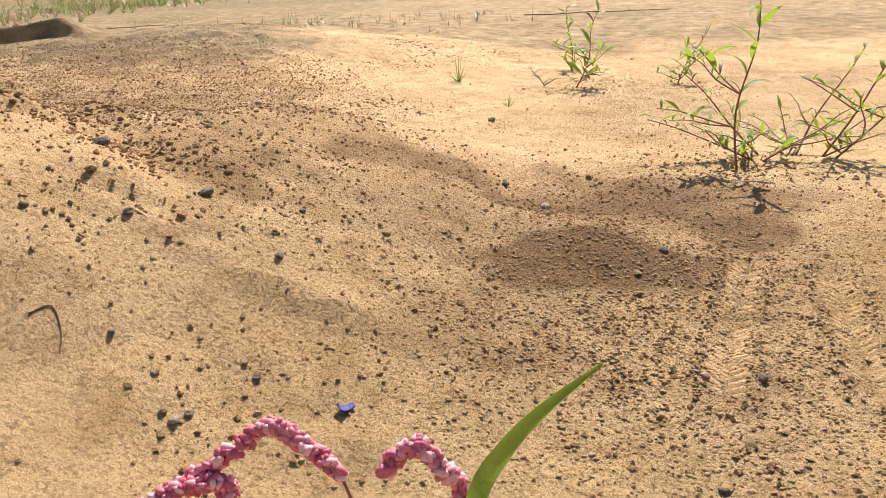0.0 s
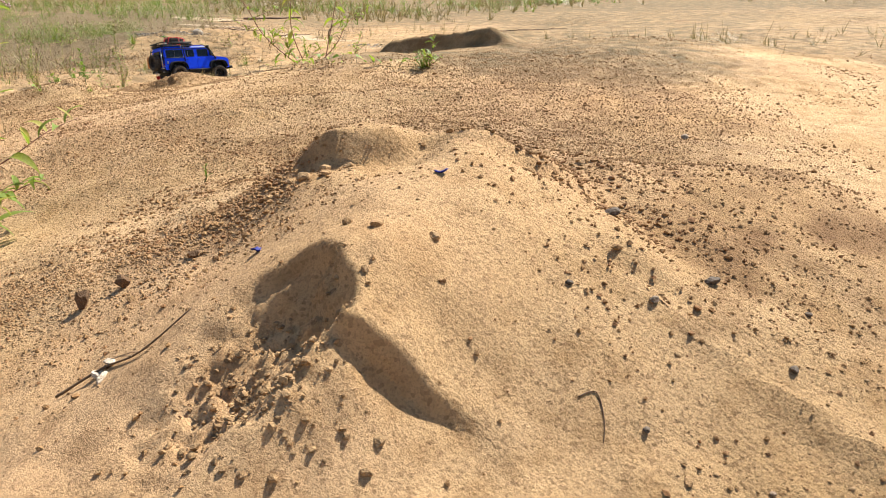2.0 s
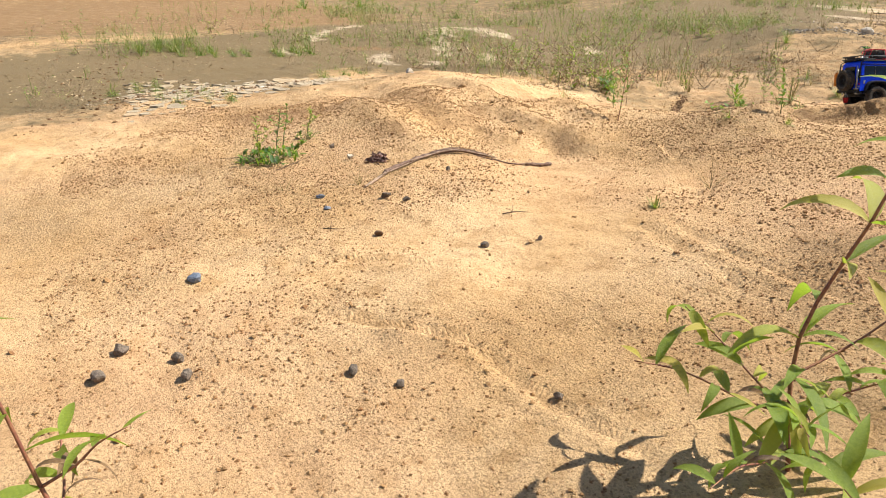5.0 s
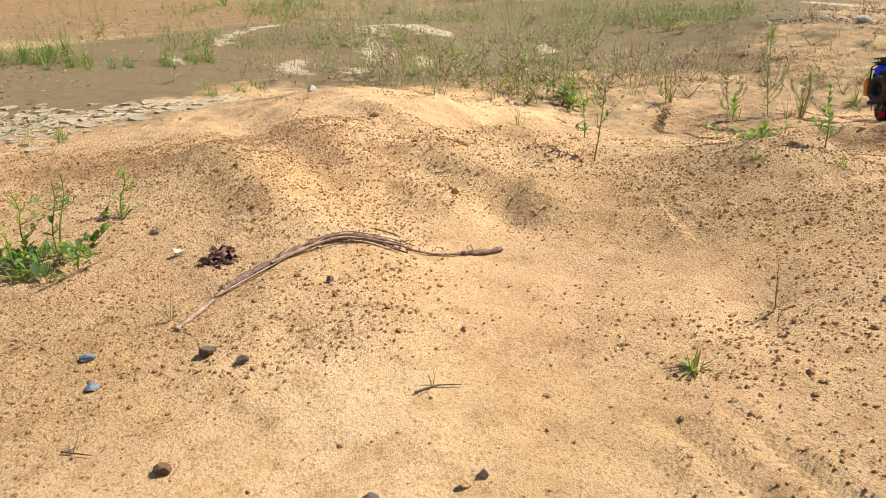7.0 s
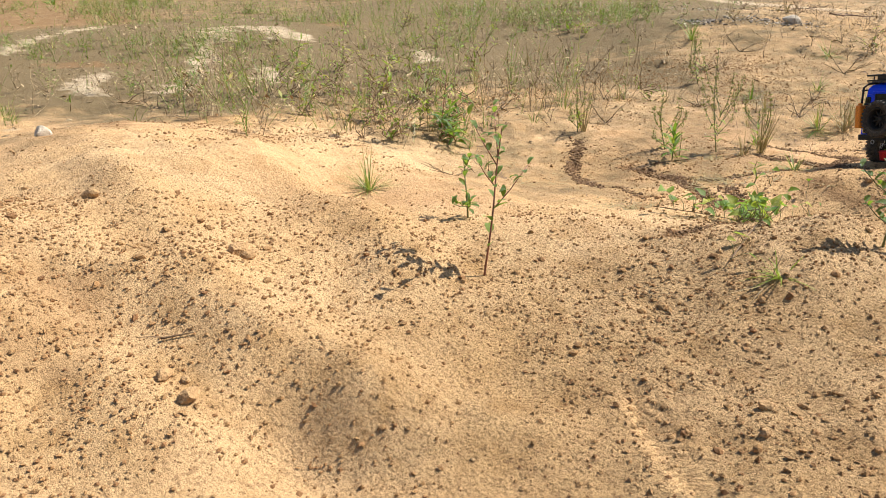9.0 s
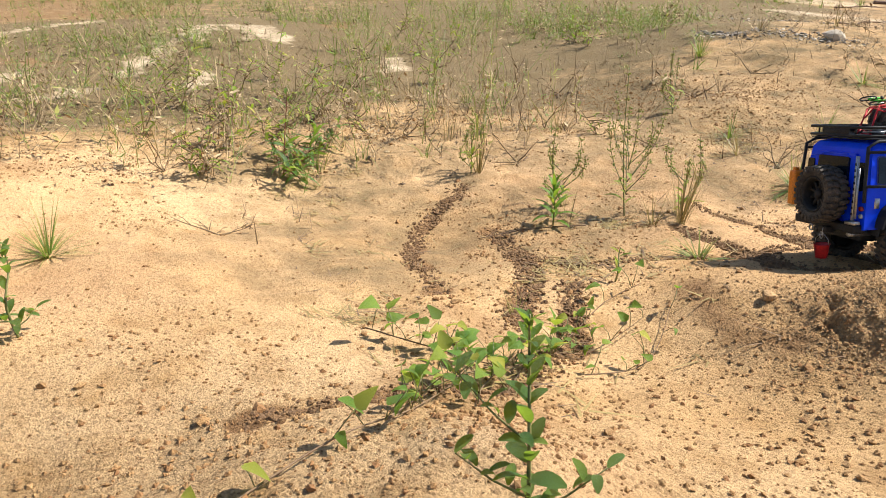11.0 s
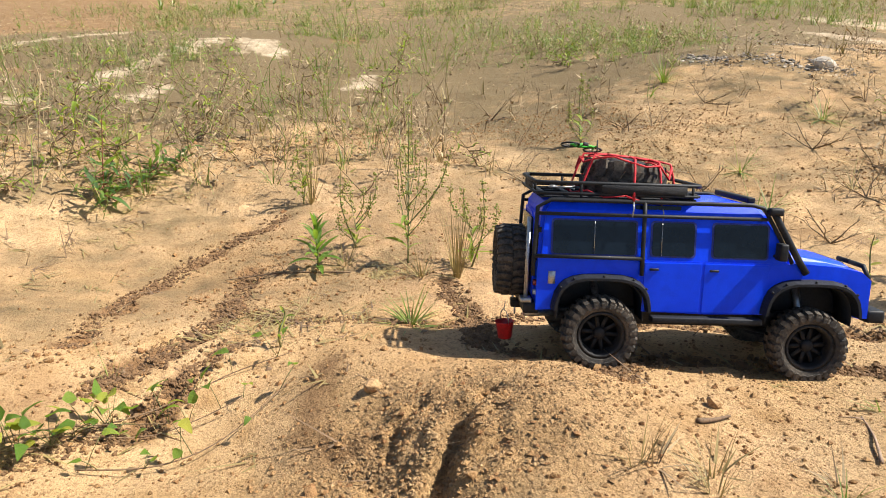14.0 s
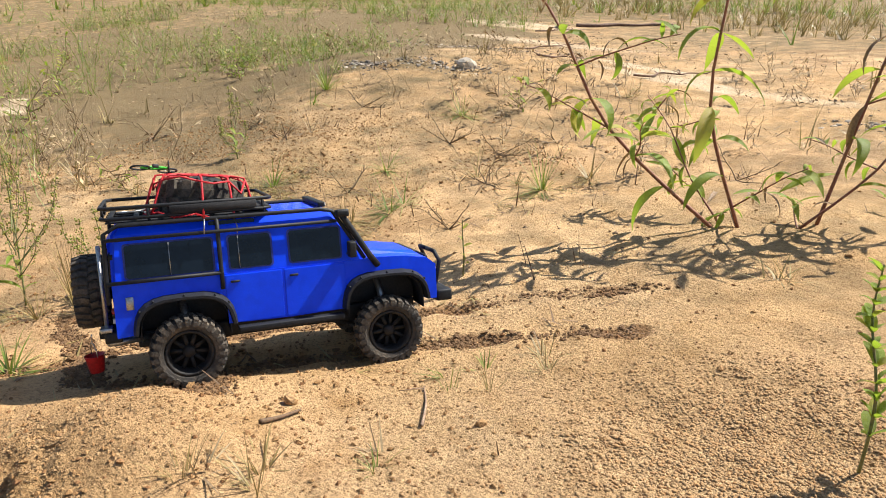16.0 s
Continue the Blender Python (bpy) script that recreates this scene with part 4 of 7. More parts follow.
def stone(x, y, size, label, seed, mat=None, squash=0.65, name="stone", group="", sink=0.3, cut=0.3):
    rng = random.Random(seed)
    bm = bmesh.new()
    bmesh.ops.create_icosphere(bm, subdivisions=2, radius=1)
    planes = [Vector((rng.gauss(0, 1), rng.gauss(0, 1), rng.gauss(0, 1))).normalized() for _ in range(7)]
    for v in bm.verts:
        for q in planes:
            d = v.co.dot(q) - (1 - cut * rng.uniform(0.9, 1.0))
            if d > 0:
                v.co -= q * d
        v.co *= 1 + rng.uniform(-0.11, 0.11)
        v.co = Vector((v.co.x * size * 1.15, v.co.y * size * 0.85, v.co.z * size * squash))
    ob = part(name, bm, mat or M_STONE, smooth_shade=False)
    ob.matrix_world = pose(x, y, float(relief(x, y)) + size * squash * (0.85 - sink * 1.4), rng.uniform(-12, 12), rng.uniform(-12, 12), rng.uniform(0, 360))
    return tagged(ob, label, name.replace("_", " "), group)


def twig(pts, r, label, seed, mat=None, name="twig", forks=2, lift=0.004):
    rng = random.Random(seed)
    x0, y0 = pts[0]
    z0 = float(relief(x0, y0))
    way = curved([(x - x0, y - y0, float(relief(x, y)) - z0 + lift) for x, y in pts], 5)
    bm = bmesh.new()
    tube(bm, way, r, r * 0.45, 6)
    for i in range(forks):
        q = way[rng.randrange(1, len(way) - 1)]
        a = rng.uniform(0, 6.28)
        e = q + Vector((math.cos(a), math.sin(a), rng.uniform(0.1, 0.6))) * rng.uniform(0.02, 0.05)
        tube(bm, [q, (q + e) / 2 + Vector((0.002, 0.002, 0.002)), e], r * 0.5, r * 0.25, 5)
    ob = part(name, bm, mat or M_TWIG)
    ob.matrix_world = pose(x0, y0, z0)
    return tagged(ob, label, "twig")


# ---- the start of the way: first hill ----
WEED = "red-stemmed knotweed with narrow green leaves growing from sand"
knotweed(0.63, 1.56, 0.36, (0.05, 0.0), WEED, 1, 0.095, 13, 3, 0.3, dry=0.1)
for k, (x, y, h, lx, ly) in enumerate(((0.84, 1.62, 0.33, 0.55, -0.1), (0.86, 1.60, 0.30, 1.3, 0.2), (0.72, 1.66, 0.26, -0.9, 0.3), (0.80, 1.66, 0.34, 0.9, 0.6), (0.70, 1.60, 0.22, 2.2, 0.2), (0.68, 1.62, 0.24, -2.4, 0.3))):
    knotweed(x, y, h, (lx, ly), "sprawling knotweed with thin red stems and few leaves", 10 + k, 0.060, 13, 4, 0.1, dry=0.25, reach=0.6)
knotweed(0.61, 3.44, 0.28, (-0.1, 0), WEED, 20, 0.10, 12, 5, dry=0.15)
knotweed(0.95, 3.0, 0.26, (0.6, 0.2), WEED, 21, 0.09, 12, 6, dry=0.2)
knotweed(0.53, 2.88, 0.30, (0.3, 0.1), WEED, 22, 0.10, 12, 6, dry=0.15)
knotweed(0.42, 2.95, 0.10, (-0.8, 0.1), WEED, 23, 0.05, 6, 3, dry=0.3)
tuft(0.09, 3.05, "green grass tuft beside a dry leaf on sand", 24, 34, 0.10, 0.7, 0.5)
tuft(0.23, 2.46, "small green grass tuft on pale sand", 25, 18, 0.05, 0.8, 0.5)

# flowering knotweed close to the eye
bloom = thing("flowering_knotweed", "pink flowering knotweed with arching spikes and one green blade", "weed", -0.01, 0.30)
rr, bz = random.Random(3), Vector((0.01, -0.30, 0.074))
for stalk in (((-0.03, 0.33, -0.07), (-0.055, 0.345, 0.085), (-0.082, 0.36, 0.112), (-0.10, 0.365, 0.122), (-0.125, 0.36, 0.108), (-0.16, 0.36, 0.085)),
              ((-0.02, 0.32, -0.07), (-0.15, 0.35, 0.03), (-0.125, 0.355, 0.088), (-0.145, 0.352, 0.094), (-0.175, 0.35, 0.082)),
              ((-0.01, 0.31, -0.07), (0.004, 0.34, 0.075), (-0.006, 0.34, 0.108), (-0.02, 0.343, 0.120), (-0.037, 0.34, 0.108))):
    spike(bloom, [Vector(q) + bz for q in stalk], M_PINK, rr, 0.0038, 240)
bm = bmesh.new()
way = curved([Vector(q) + bz for q in ((-0.005, 0.29, -0.07), (0.005, 0.30, 0.09), (0.03, 0.33, 0.128), (0.085, 0.37, 0.150))], 6)
last = None
for i, q in enumerate(way):
    t = i / (len(way) - 1)
    w = 0.0062 * math.sin(math.pi * min(0.98, 0.25 + 0.75 * t)) ** 0.8
    row = [bm.verts.new(q + Vector((w * 0.6, -w * 0.3, -w * 0.7)) * s + Vector((0, 0, -0.002 * (s == 0)))) for s in (-1, 0, 1)]
    if last:
        for k in (0, 1):
            bm.faces.new((last[k], last[k + 1], row[k + 1], row[k]))
    last = row
part("leaf", bm, M_LEAF, bloom)

GREY = "grey angular stone half sunk in sand"
for k, (x, y, s) in enumerate(((-0.36, 0.84, 0.011), (-0.31, 0.97, 0.016), (-0.20, 0.87, 0.011), (-0.25, 0.60, 0.010), (-0.262, 0.606, 0.007), (-0.24, 0.612, 0.008), (0.16, 2.23, 0.018),
                               (-0.46, 1.03, 0.020), (0.32, 1.03, 0.013), (0.28, 0.73, 0.010), (0.34, 0.72, 0.011), (0.24, 0.56, 0.008), (-0.60, 2.56, 0.025), (-0.19, 1.0, 0.008),
                               (-0.19, 0.67, 0.008), (-0.205, 0.685, 0.006), (-0.33, 0.68, 0.008), (0.13, 1.47, 0.016), (0.19, 1.33, 0.018), (-0.45, 0.79, 0.008))):
    stone(x, y, s * 0.62, GREY, 100 + k, M_DARKSTONE if k % 3 else M_STONE, group="stones on the first hill", sink=0.15)
for k, (x, y, s) in enumerate(((-0.65, 0.69, 0.008), (-0.59, 0.72, 0.008), (-0.28, 0.65, 0.006), (-0.925, 0.925, 0.013), (-0.905, 0.955, 0.011), (-0.955, 0.93, 0.010), (-0.885, 0.93, 0.009), (-0.98, 0.905, 0.008), (-0.862, 0.955, 0.008))):
    stone(x, y, s, "brown clod of dry sand on the hill crest", 130 + k, M_CLOD, name="clod")
for k, (x, y) in enumerate(((-0.10, 0.64), (-0.843, 0.705), (-0.65, 0.858))):
    bm = bmesh.new()
    bmesh.ops.create_grid(bm, x_segments=4, y_segments=3, size=0.5)
    for v in bm.verts:
        v.co = Vector((v.co.x * 0.017, v.co.y * 0.010 * (1 - 0.5 * v.co.x), 0.003 * (v.co.x * 2) ** 2 + 0.0008 * math.sin(9 * v.co.y)))
    bmesh.ops.solidify(bm, geom=bm.faces[:], thickness=0.001)
    ob = part("plastic_shard", bm, M_BLUEBIT)
    ob.matrix_world = pose(x, y, float(relief(x, y)) + 0.003, 14, 10, 40 + 77 * k)
    tagged(ob, "bent shard of blue plastic lying on sand", "plastic shard", "blue plastic shards")
twig([(-0.40, 0.67), (-0.385, 0.685), (-0.37, 0.665), (-0.365, 0.645)], 0.0009, "thin bent brown twig on the hillside sand", 140, forks=0, lift=0.0012)
twig([(-1.0, 0.50), (-0.96, 0.54), (-0.90, 0.55), (-0.86, 0.60)], 0.002, "thin brown twig lying by pale scraps", 141, forks=3)
for k, (x, y) in enumerate(((-0.965, 0.535), (-0.955, 0.550), (-0.945, 0.525))):
    stone(x, y, 0.011, "pale crumpled scrap beside a twig", 143 + k, M_PALE, 0.5, "scrap", cut=0.5)

# ---- the hollow with the tall weeds ----
knotweed(-1.98, 1.05, 0.60, (0.06, 0.11), "tall knotweed with long green leaves and side shoots", 31, 0.15, 22, 7, 0.12, 2, 0.08, reach=0.50, turn0=0.4, sag=30, high=0.30)
knotweed(-2.03, 0.18, 0.50, (-0.30, -0.38), "leaning knotweed with drooping brown and green leaves", 32, 0.125, 12, 6, 0.15, 3, 0.55, reach=0.26, sag=40)
sprig(-1.59, 0.45, 0.21, (-0.05, -0.15), "slim sprig with small green leaves on sand", 33, 30, 0.030)
for k, (pts, n, s) in enumerate((([(-2.74, 3.05), (-2.55, 3.06), (-2.34, 3.08)], 16, 0.032), ([(-2.30, 3.08), (-2.16, 3.10), (-2.02, 3.12), (-1.90, 3.18)], 20, 0.034))):
    vine(pts, "low green creeper along the foot of the bank", 330 + k, n, s, 0.008)
tuft(-1.90, 3.18, "bright green grass tuft on the bank", 28, 50, 0.10, 0.9, 0.6, M_GRASS, 0.002)
knotweed(-1.88, 3.20, 0.14, (0.2, 0.1), "low bright green weed on the bank", 29, 0.07, 14, 7, 0.05, dry=0.05, reach=0.7)
sprig(-1.62, 1.42, 0.05, (0.2, 0.1), "tiny bright green seedling in trampled sand", 34, 7, 0.03, ROSETTE)
for k, (x, y, s) in enumerate(((-2.14, 0.48, 0.020), (-2.06, 0.36, 0.015), (-2.0, 0.48, 0.012), (-2.05, 0.68, 0.014), (-2.70, 0.26, 0.014), (-2.69, 0.12, 0.016), (-2.78, 0.16, 0.017),
                               (-2.62, 0.27, 0.013), (-2.51, 0.55, 0.012), (-2.99, 1.05, 0.012), (-2.32, 0.87, 0.009), (-1.71, 0.22, 0.010), (-2.45, 0.62, 0.010), (-2.2, 0.1, 0.010))):
    stone(x, y, s, "dark grey-brown stone resting on open sand", 150 + k, M_DARKSTONE, 0.85, group="stones in the hollow", sink=0.15)
stone(-3.06, 0.33, 0.022, "blue-grey slate stone on open sand", 170, M_SLATE)
for k, (x, y, s, q) in enumerate(((-1.22, 0.72, 0.017, 1.5), (-1.17, 0.76, 0.018, 0.9), (-1.46, 0.59, 0.011, 1.2), (-1.35, 1.60, 0.026, 0.7), (-1.05, 0.80, 0.012, 0.8), (-1.3, 1.38, 0.020, 0.8), (-1.2, 1.42, 0.016, 0.8))):
    stone(x, y, s * 0.80, "brown standing clod of damp sand", 180 + k, M_RUT, q, "clod", "clods by the hill", 0.15, 0.45)

# ---- the stick and the second hill ----
branch = thing("driftwood_branch", "bent brown branch with a bare pale end on sand", "branch", -3.56, 0.91)
bz = float(relief(-3.56, 0.91)) - 0.002


def lying(pts, up):
    return curved([(x + 3.56, y - 0.91, float(relief(x, y)) - bz + up) for x, y in pts], 5)


def gnarled(name, pts, up, r0, r1, mat, seed, label=""):
    """A length of rough wood: knotted, uneven in thickness, split along its bark."""
    rng = random.Random(seed)
    bm = bmesh.new()
    way = curved([(q[0], q[1], q[2]) for q in lying(pts, up)], 3)
    tube(bm, way, r0, r1, 9)
    for k, v in enumerate(bm.verts):
        c = way[min(len(way) - 1, k // 9)]
        f = 1 + 0.24 * math.sin(2.1 * (k % 9) + 0.4 * (k // 9)) + 0.16 * math.sin(0.9 * (k // 9) + seed) + rng.uniform(-0.20, 0.20)
        v.co = c + (v.co - c) * f
    return part(name, bm, mat, branch, label)


gnarled("bare_end", [(-3.545, 0.90), (-3.60, 0.955), (-3.66, 1.01)], 0.005, 0.0036, 0.0055, M_BAREWOOD, 1, "pale stripped wood")
gnarled("bark", [(-3.655, 1.005), (-3.68, 1.03), (-3.73, 1.12), (-3.775, 1.21), (-3.77, 1.29), (-3.72, 1.37), (-3.69, 1.41)], 0.008, 0.0072, 0.0042, M_STICK, 2)
gnarled("split_strand", [(-3.72, 1.12), (-3.755, 1.21), (-3.752, 1.29), (-3.70, 1.37), (-3.66, 1.42)], 0.013, 0.0036, 0.0018, M_BAREWOOD, 3, "pale split strand of wood")
gnarled("side_branch", [(-3.745, 1.16), (-3.785, 1.25), (-3.76, 1.33), (-3.70, 1.39)], 0.004, 0.0036, 0.0018, M_STICK, 4)
gnarled("split_strand", [(-3.625, 0.985), (-3.70, 1.09), (-3.765, 1.22), (-3.775, 1.30), (-3.735, 1.375), (-3.69, 1.44)], 0.011, 0.0018, 0.0010, M_BAREWOOD, 7, "pale split strand of wood")
gnarled("split_strand", [(-3.77, 1.27), (-3.735, 1.33), (-3.69, 1.375), (-3.645, 1.40)], 0.007, 0.0030, 0.0012, M_STICK, 8, "dark split strand of wood")
gnarled("thick_end", [(-3.662, 1.54), (-3.655, 1.59), (-3.66, 1.645)], 0.006, 0.0058, 0.0062, M_STICK, 5)
gnarled("thin_neck", [(-3.68, 1.41), (-3.665, 1.46), (-3.66, 1.50), (-3.662, 1.545)], 0.005, 0.0022, 0.0030, M_STICK, 6)
rr = random.Random(9)
for k, (x, y) in enumerate(((-3.70, 1.07), (-3.76, 1.20), (-3.77, 1.26), (-3.75, 1.32), (-3.71, 1.37), (-3.69, 1.40), (-3.665, 1.50), (-3.66, 1.57), (-3.735, 1.14), (-3.765, 1.30))):
    a = rr.uniform(0, 6.28)
    q = Vector(lying([(x, y), (x + 0.001, y)], 0.010)[0])
    o = Vector((math.cos(a), math.sin(a), 0)) * rr.uniform(0.015, 0.045)
    bm = bmesh.new()
    tube(bm, curved([q, q + o * 0.4 + Vector((0, 0, 0.012)), q + o * 0.8 + Vector((0, 0, 0.010)), q + o * 0.9 + Vector((0.006, 0.006, -0.004))], 3), 0.0011, 0.0005, 5)
    part("twig", bm, M_STICK, branch)
tuft(-3.59, 0.895, "dry straw tuft at the end of the branch", 35, 44, 0.080, 1.7, 0.5, M_STRAW, 0.0013)
tuft(-3.64, 0.66, "small dry sprig lying on open sand", 36, 20, 0.055, 1.5, 0.4, M_STRAW, 0.0012)
for k, (x, y, s, m) in enumerate(((-3.44, 0.93, 0.016, M_DARKSTONE), (-3.39, 0.98, 0.011, M_DARKSTONE), (-3.18, 0.82, 0.014, M_RUT), (-3.58, 1.20, 0.010, M_DARKSTONE), (-2.96, 1.20, 0.011, M_STONE), (-2.96, 1.17, 0.009, M_CLOD),
                                  (-3.91, 0.96, 0.014, M_PALE), (-5.39, 1.75, 0.024, M_PALE), (-4.05, 0.93, 0.013, M_STONE), (-3.31, 1.36, 0.008, M_CLOD))):
    stone(x, y, s, "angular stone on the sand near the branch", 200 + k, m, 0.9, group="stones by the branch", sink=0.15, cut=0.5)
for k, (x, y) in enumerate(((-3.45, 0.75), (-3.53, 0.75))):
    stone(x, y, 0.014, "flat blue-grey stone on sand", 215 + k, M_SLATE, 0.5)
top = thing("dead_leaf_clump", "clump of curled dead brown leaves on sand", "dead leaves", -3.825, 1.035)
rr = random.Random(8)
for i in range(64):
    leaf_at(top, WITHERED, (rr.gauss(0, 0.011), rr.gauss(0, 0.017), rr.uniform(0.001, 0.022)), rr.uniform(0, 360), rr.uniform(-10, 50), rr.uniform(0.014, 0.034), rr, rr.uniform(-90, 90))
for k, (x, y, n, h) in enumerate(((-3.97, 0.71, 110, 0.10), (-3.98, 0.65, 80, 0.09), (-4.16, 0.87, 14, 0.06))):
    top = thing("low_weed", "low bushy weed with many small green leaves", "weed", x, y)
    rr = random.Random(40 + k)
    for i in range(n):
        a, r = rr.uniform(0, 6.28), rr.random() ** 0.6 * h * 0.9
        leaf_at(top, ROSETTE if i % 3 else OVALD, (math.cos(a) * r, math.sin(a) * r, rr.uniform(0.004, 0.045) * (1.3 - r / h)), rr.uniform(0, 360), rr.uniform(0, 70), rr.uniform(0.018, 0.036), rr)
    for i in range(9):
        a = rr.uniform(0, 6.28)
        bm = bmesh.new()
        tube(bm, [(0, 0, 0), (math.cos(a) * h * 0.5, math.sin(a) * h * 0.5, 0.03), (math.cos(a) * h, math.sin(a) * h, 0.03)], 0.0012, 0.0006, 4)
        part("stem", bm, M_GSTEM, top)
sprig(-3.97, 0.73, 0.20, (-0.05, 0.15), "thin green sprig above a low weed", 44, 14, 0.025, OVALD)
for k, (x, y, h, lx, ly, n) in enumerate(((-4.03, 0.72, 0.18, 0.1, 0.1, 14), (-4.05, 0.67, 0.15, -0.1, -0.1, 12), (-4.07, 0.79, 0.06, 0.2, 0.9, 7), (-4.19, 0.87, 0.11, 0.0, 0.2, 10))):
    sprig(x, y, h, (lx, ly), "thin leafy green sprig in a patch of weeds", 440 + k, n, 0.030, OVAL if k % 2 else OVALD, 2)
sprig(-3.94, 0.66, 0.12, (0.1, -0.3), "thin green sprig above a low weed", 45, 12, 0.025, OVAL)
for k, (pts, r) in enumerate((([(-3.84, 1.40), (-3.83, 1.43), (-3.80, 1.45)], 0.0022), ([(-3.18, 1.20), (-3.18, 1.24), (-3.165, 1.275)], 0.002), ([(-3.30, 0.70), (-3.26, 0.74)], 0.0018), ([(-4.12, 1.70), (-4.10, 1.74)], 0.0018),
                              ([(-3.85, 0.68), (-3.90, 0.74), (-3.98, 0.83), (-4.04, 0.86)], 0.0016))):
    twig(pts, r, "short dark twig lying on sand", 220 + k)
tuft(-3.00, 1.60, "sparse green seedlings in wheel-marked sand", 46, 26, 0.045, 1.0, 0.2, M_GRASS, 0.003)
tuft(-3.08, 1.87, "dry branching straw stalk by a rut", 47, 12, 0.10, 0.8, 0.2, M_STRAW, 0.0011)
tuft(-4.82, 2.42, "green grass tuft at the foot of the mound", 48, 64, 0.11, 0.9, 0.6)

crust = thing("mud_crust", "cracked pale crust of dried mud at the edge of the silt", "mud crust", -6.0, 0.8)
plates = []
rr = random.Random(77)
for k in range(7):
    bm = bmesh.new()
    n = rr.randint(5, 7)
    rim = [Vector((math.cos(6.283 * (i + rr.uniform(-0.3, 0.3)) / n), math.sin(6.283 * (i + rr.uniform(-0.3, 0.3)) / n), 0)) * rr.uniform(0.75, 1.1) for i in range(n)]
    low = [bm.verts.new(v * 1.0 + Vector((0, 0, -0.3))) for v in rim]
    lip = [bm.verts.new(v * 0.97 + Vector((0, 0, 0.22 + rr.uniform(-0.05, 0.10)))) for v in rim]
    mid = bm.verts.new((rr.uniform(-0.2, 0.2), rr.uniform(-0.2, 0.2), 0.10))
    for i in range(n):
        j = (i + 1) % n
        bm.faces.new((low[i], low[j], lip[j], lip[i]))
        bm.faces.new((lip[i], lip[j], mid))
    me = bpy.data.meshes.new("flake")
    bm.to_mesh(me)
    bm.free()
    me.materials.append(M_CRUSTY)
    plates.append(me)
taken = []
while len(taken) < 240:
    t = rr.random()
    x, y, r = -5.96 - 0.04 * t + rr.gauss(0, 0.24 * (1.15 - t)), 0.25 + 1.20 * t, rr.uniform(0.022, 0.058)
    if any((x - a) ** 2 + (y - b) ** 2 < (0.88 * (r + c)) ** 2 for a, b, c in taken) and rr.random() < 0.995:
        continue
    taken.append((x, y, r))
    place("flake", rr.choice(plates), crust, m=pose(x + 6.0, y - 0.8, float(relief(x, y)) - float(relief(-6.0, 0.8)) + 0.001, rr.uniform(-6, 6), rr.uniform(-6, 6), rr.uniform(0, 360)) @ Matrix.Diagonal((r, r * rr.uniform(0.7, 1.0), r * 0.6, 1)))

# ---- the bank with creepers ----
for k, (pts, n, s) in enumerate((([(-3.80, 2.52), (-3.85, 2.66), (-3.90, 2.76), (-4.00, 2.86)], 9, 0.030), ([(-3.87, 2.72), (-3.98, 2.83), (-4.06, 2.92), (-4.10, 3.02)], 16, 0.034),
                                 ([(-4.22, 2.83), (-4.14, 2.90), (-4.08, 2.98), (-4.10, 3.08)], 18, 0.034), ([(-4.02, 2.95), (-4.10, 3.05), (-4.14, 3.18), (-4.16, 3.30)], 12, 0.032),
                                 ([(-3.92, 2.85), (-4.04, 2.93), (-4.12, 3.05), (-4.16, 3.20)], 13, 0.034), ([(-4.05, 3.10), (-4.05, 3.19), (-4.09, 3.27), (-4.16, 3.36)], 5, 0.026), ([(-4.12, 3.08), (-4.19, 3.18), (-4.25, 3.29), (-4.26, 3.38)], 6, 0.030))):
    vine(pts, "creeper with bright broad pointed leaves over sand", 300 + k, int(n * 1.8), s * 0.85, 0.012)
sprig(-3.68, 2.76, 0.185, (-0.05, 0.0), "upright sprig with small toothed leaves on the bank", 50, 26, 0.028, OVALD, 3)
sprig(-4.09, 2.24, 0.26, (0.0, 0.15), "thin branching weed with few dark leaves", 51, 12, 0.03, OVALD, 4, M_STEM)
sprig(-4.34, 2.39, 0.13, (-0.1, 0.0), "thin branching weed with few dark leaves", 52, 10, 0.03, OVALD, 3)
tuft(-3.71, 2.52, "yellow-green grass tuft sprawling over broken sand", 53, 26, 0.055, 1.2, 0.7, M_LEAF, 0.0015)
tuft(-3.72, 2.50, "long dry stalks lying under a green tuft", 55, 12, 0.085, 2.2, 0.2, M_DEAD, 0.0008)
tuft(-3.56, 2.68, "low yellow-green grass tuft with dry stalks", 54, 24, 0.042, 1.3, 0.7, M_LEAF, 0.0014)
tuft(-3.56, 2.67, "long dry stalks lying under a green tuft", 56, 14, 0.065, 2.2, 0.2, M_DEAD, 0.0008)
for k, (x, y, s) in enumerate(((-3.56, 2.265, 0.009), (-3.53, 2.22, 0.008), (-4.05, 3.46, 0.013), (-3.86, 3.84, 0.012), (-4.04, 1.68, 0.013), (-4.02, 1.70, 0.008), (-3.97, 1.69, 0.014), (-4.61, 1.72, 0.016), (-4.30, 1.88, 0.018), (-4.28, 1.89, 0.012))):
    stone(x, y, s, "brown clod lying on sand", 230 + k, M_CLOD, 0.75, "clod", "clods along the way", 0.2)

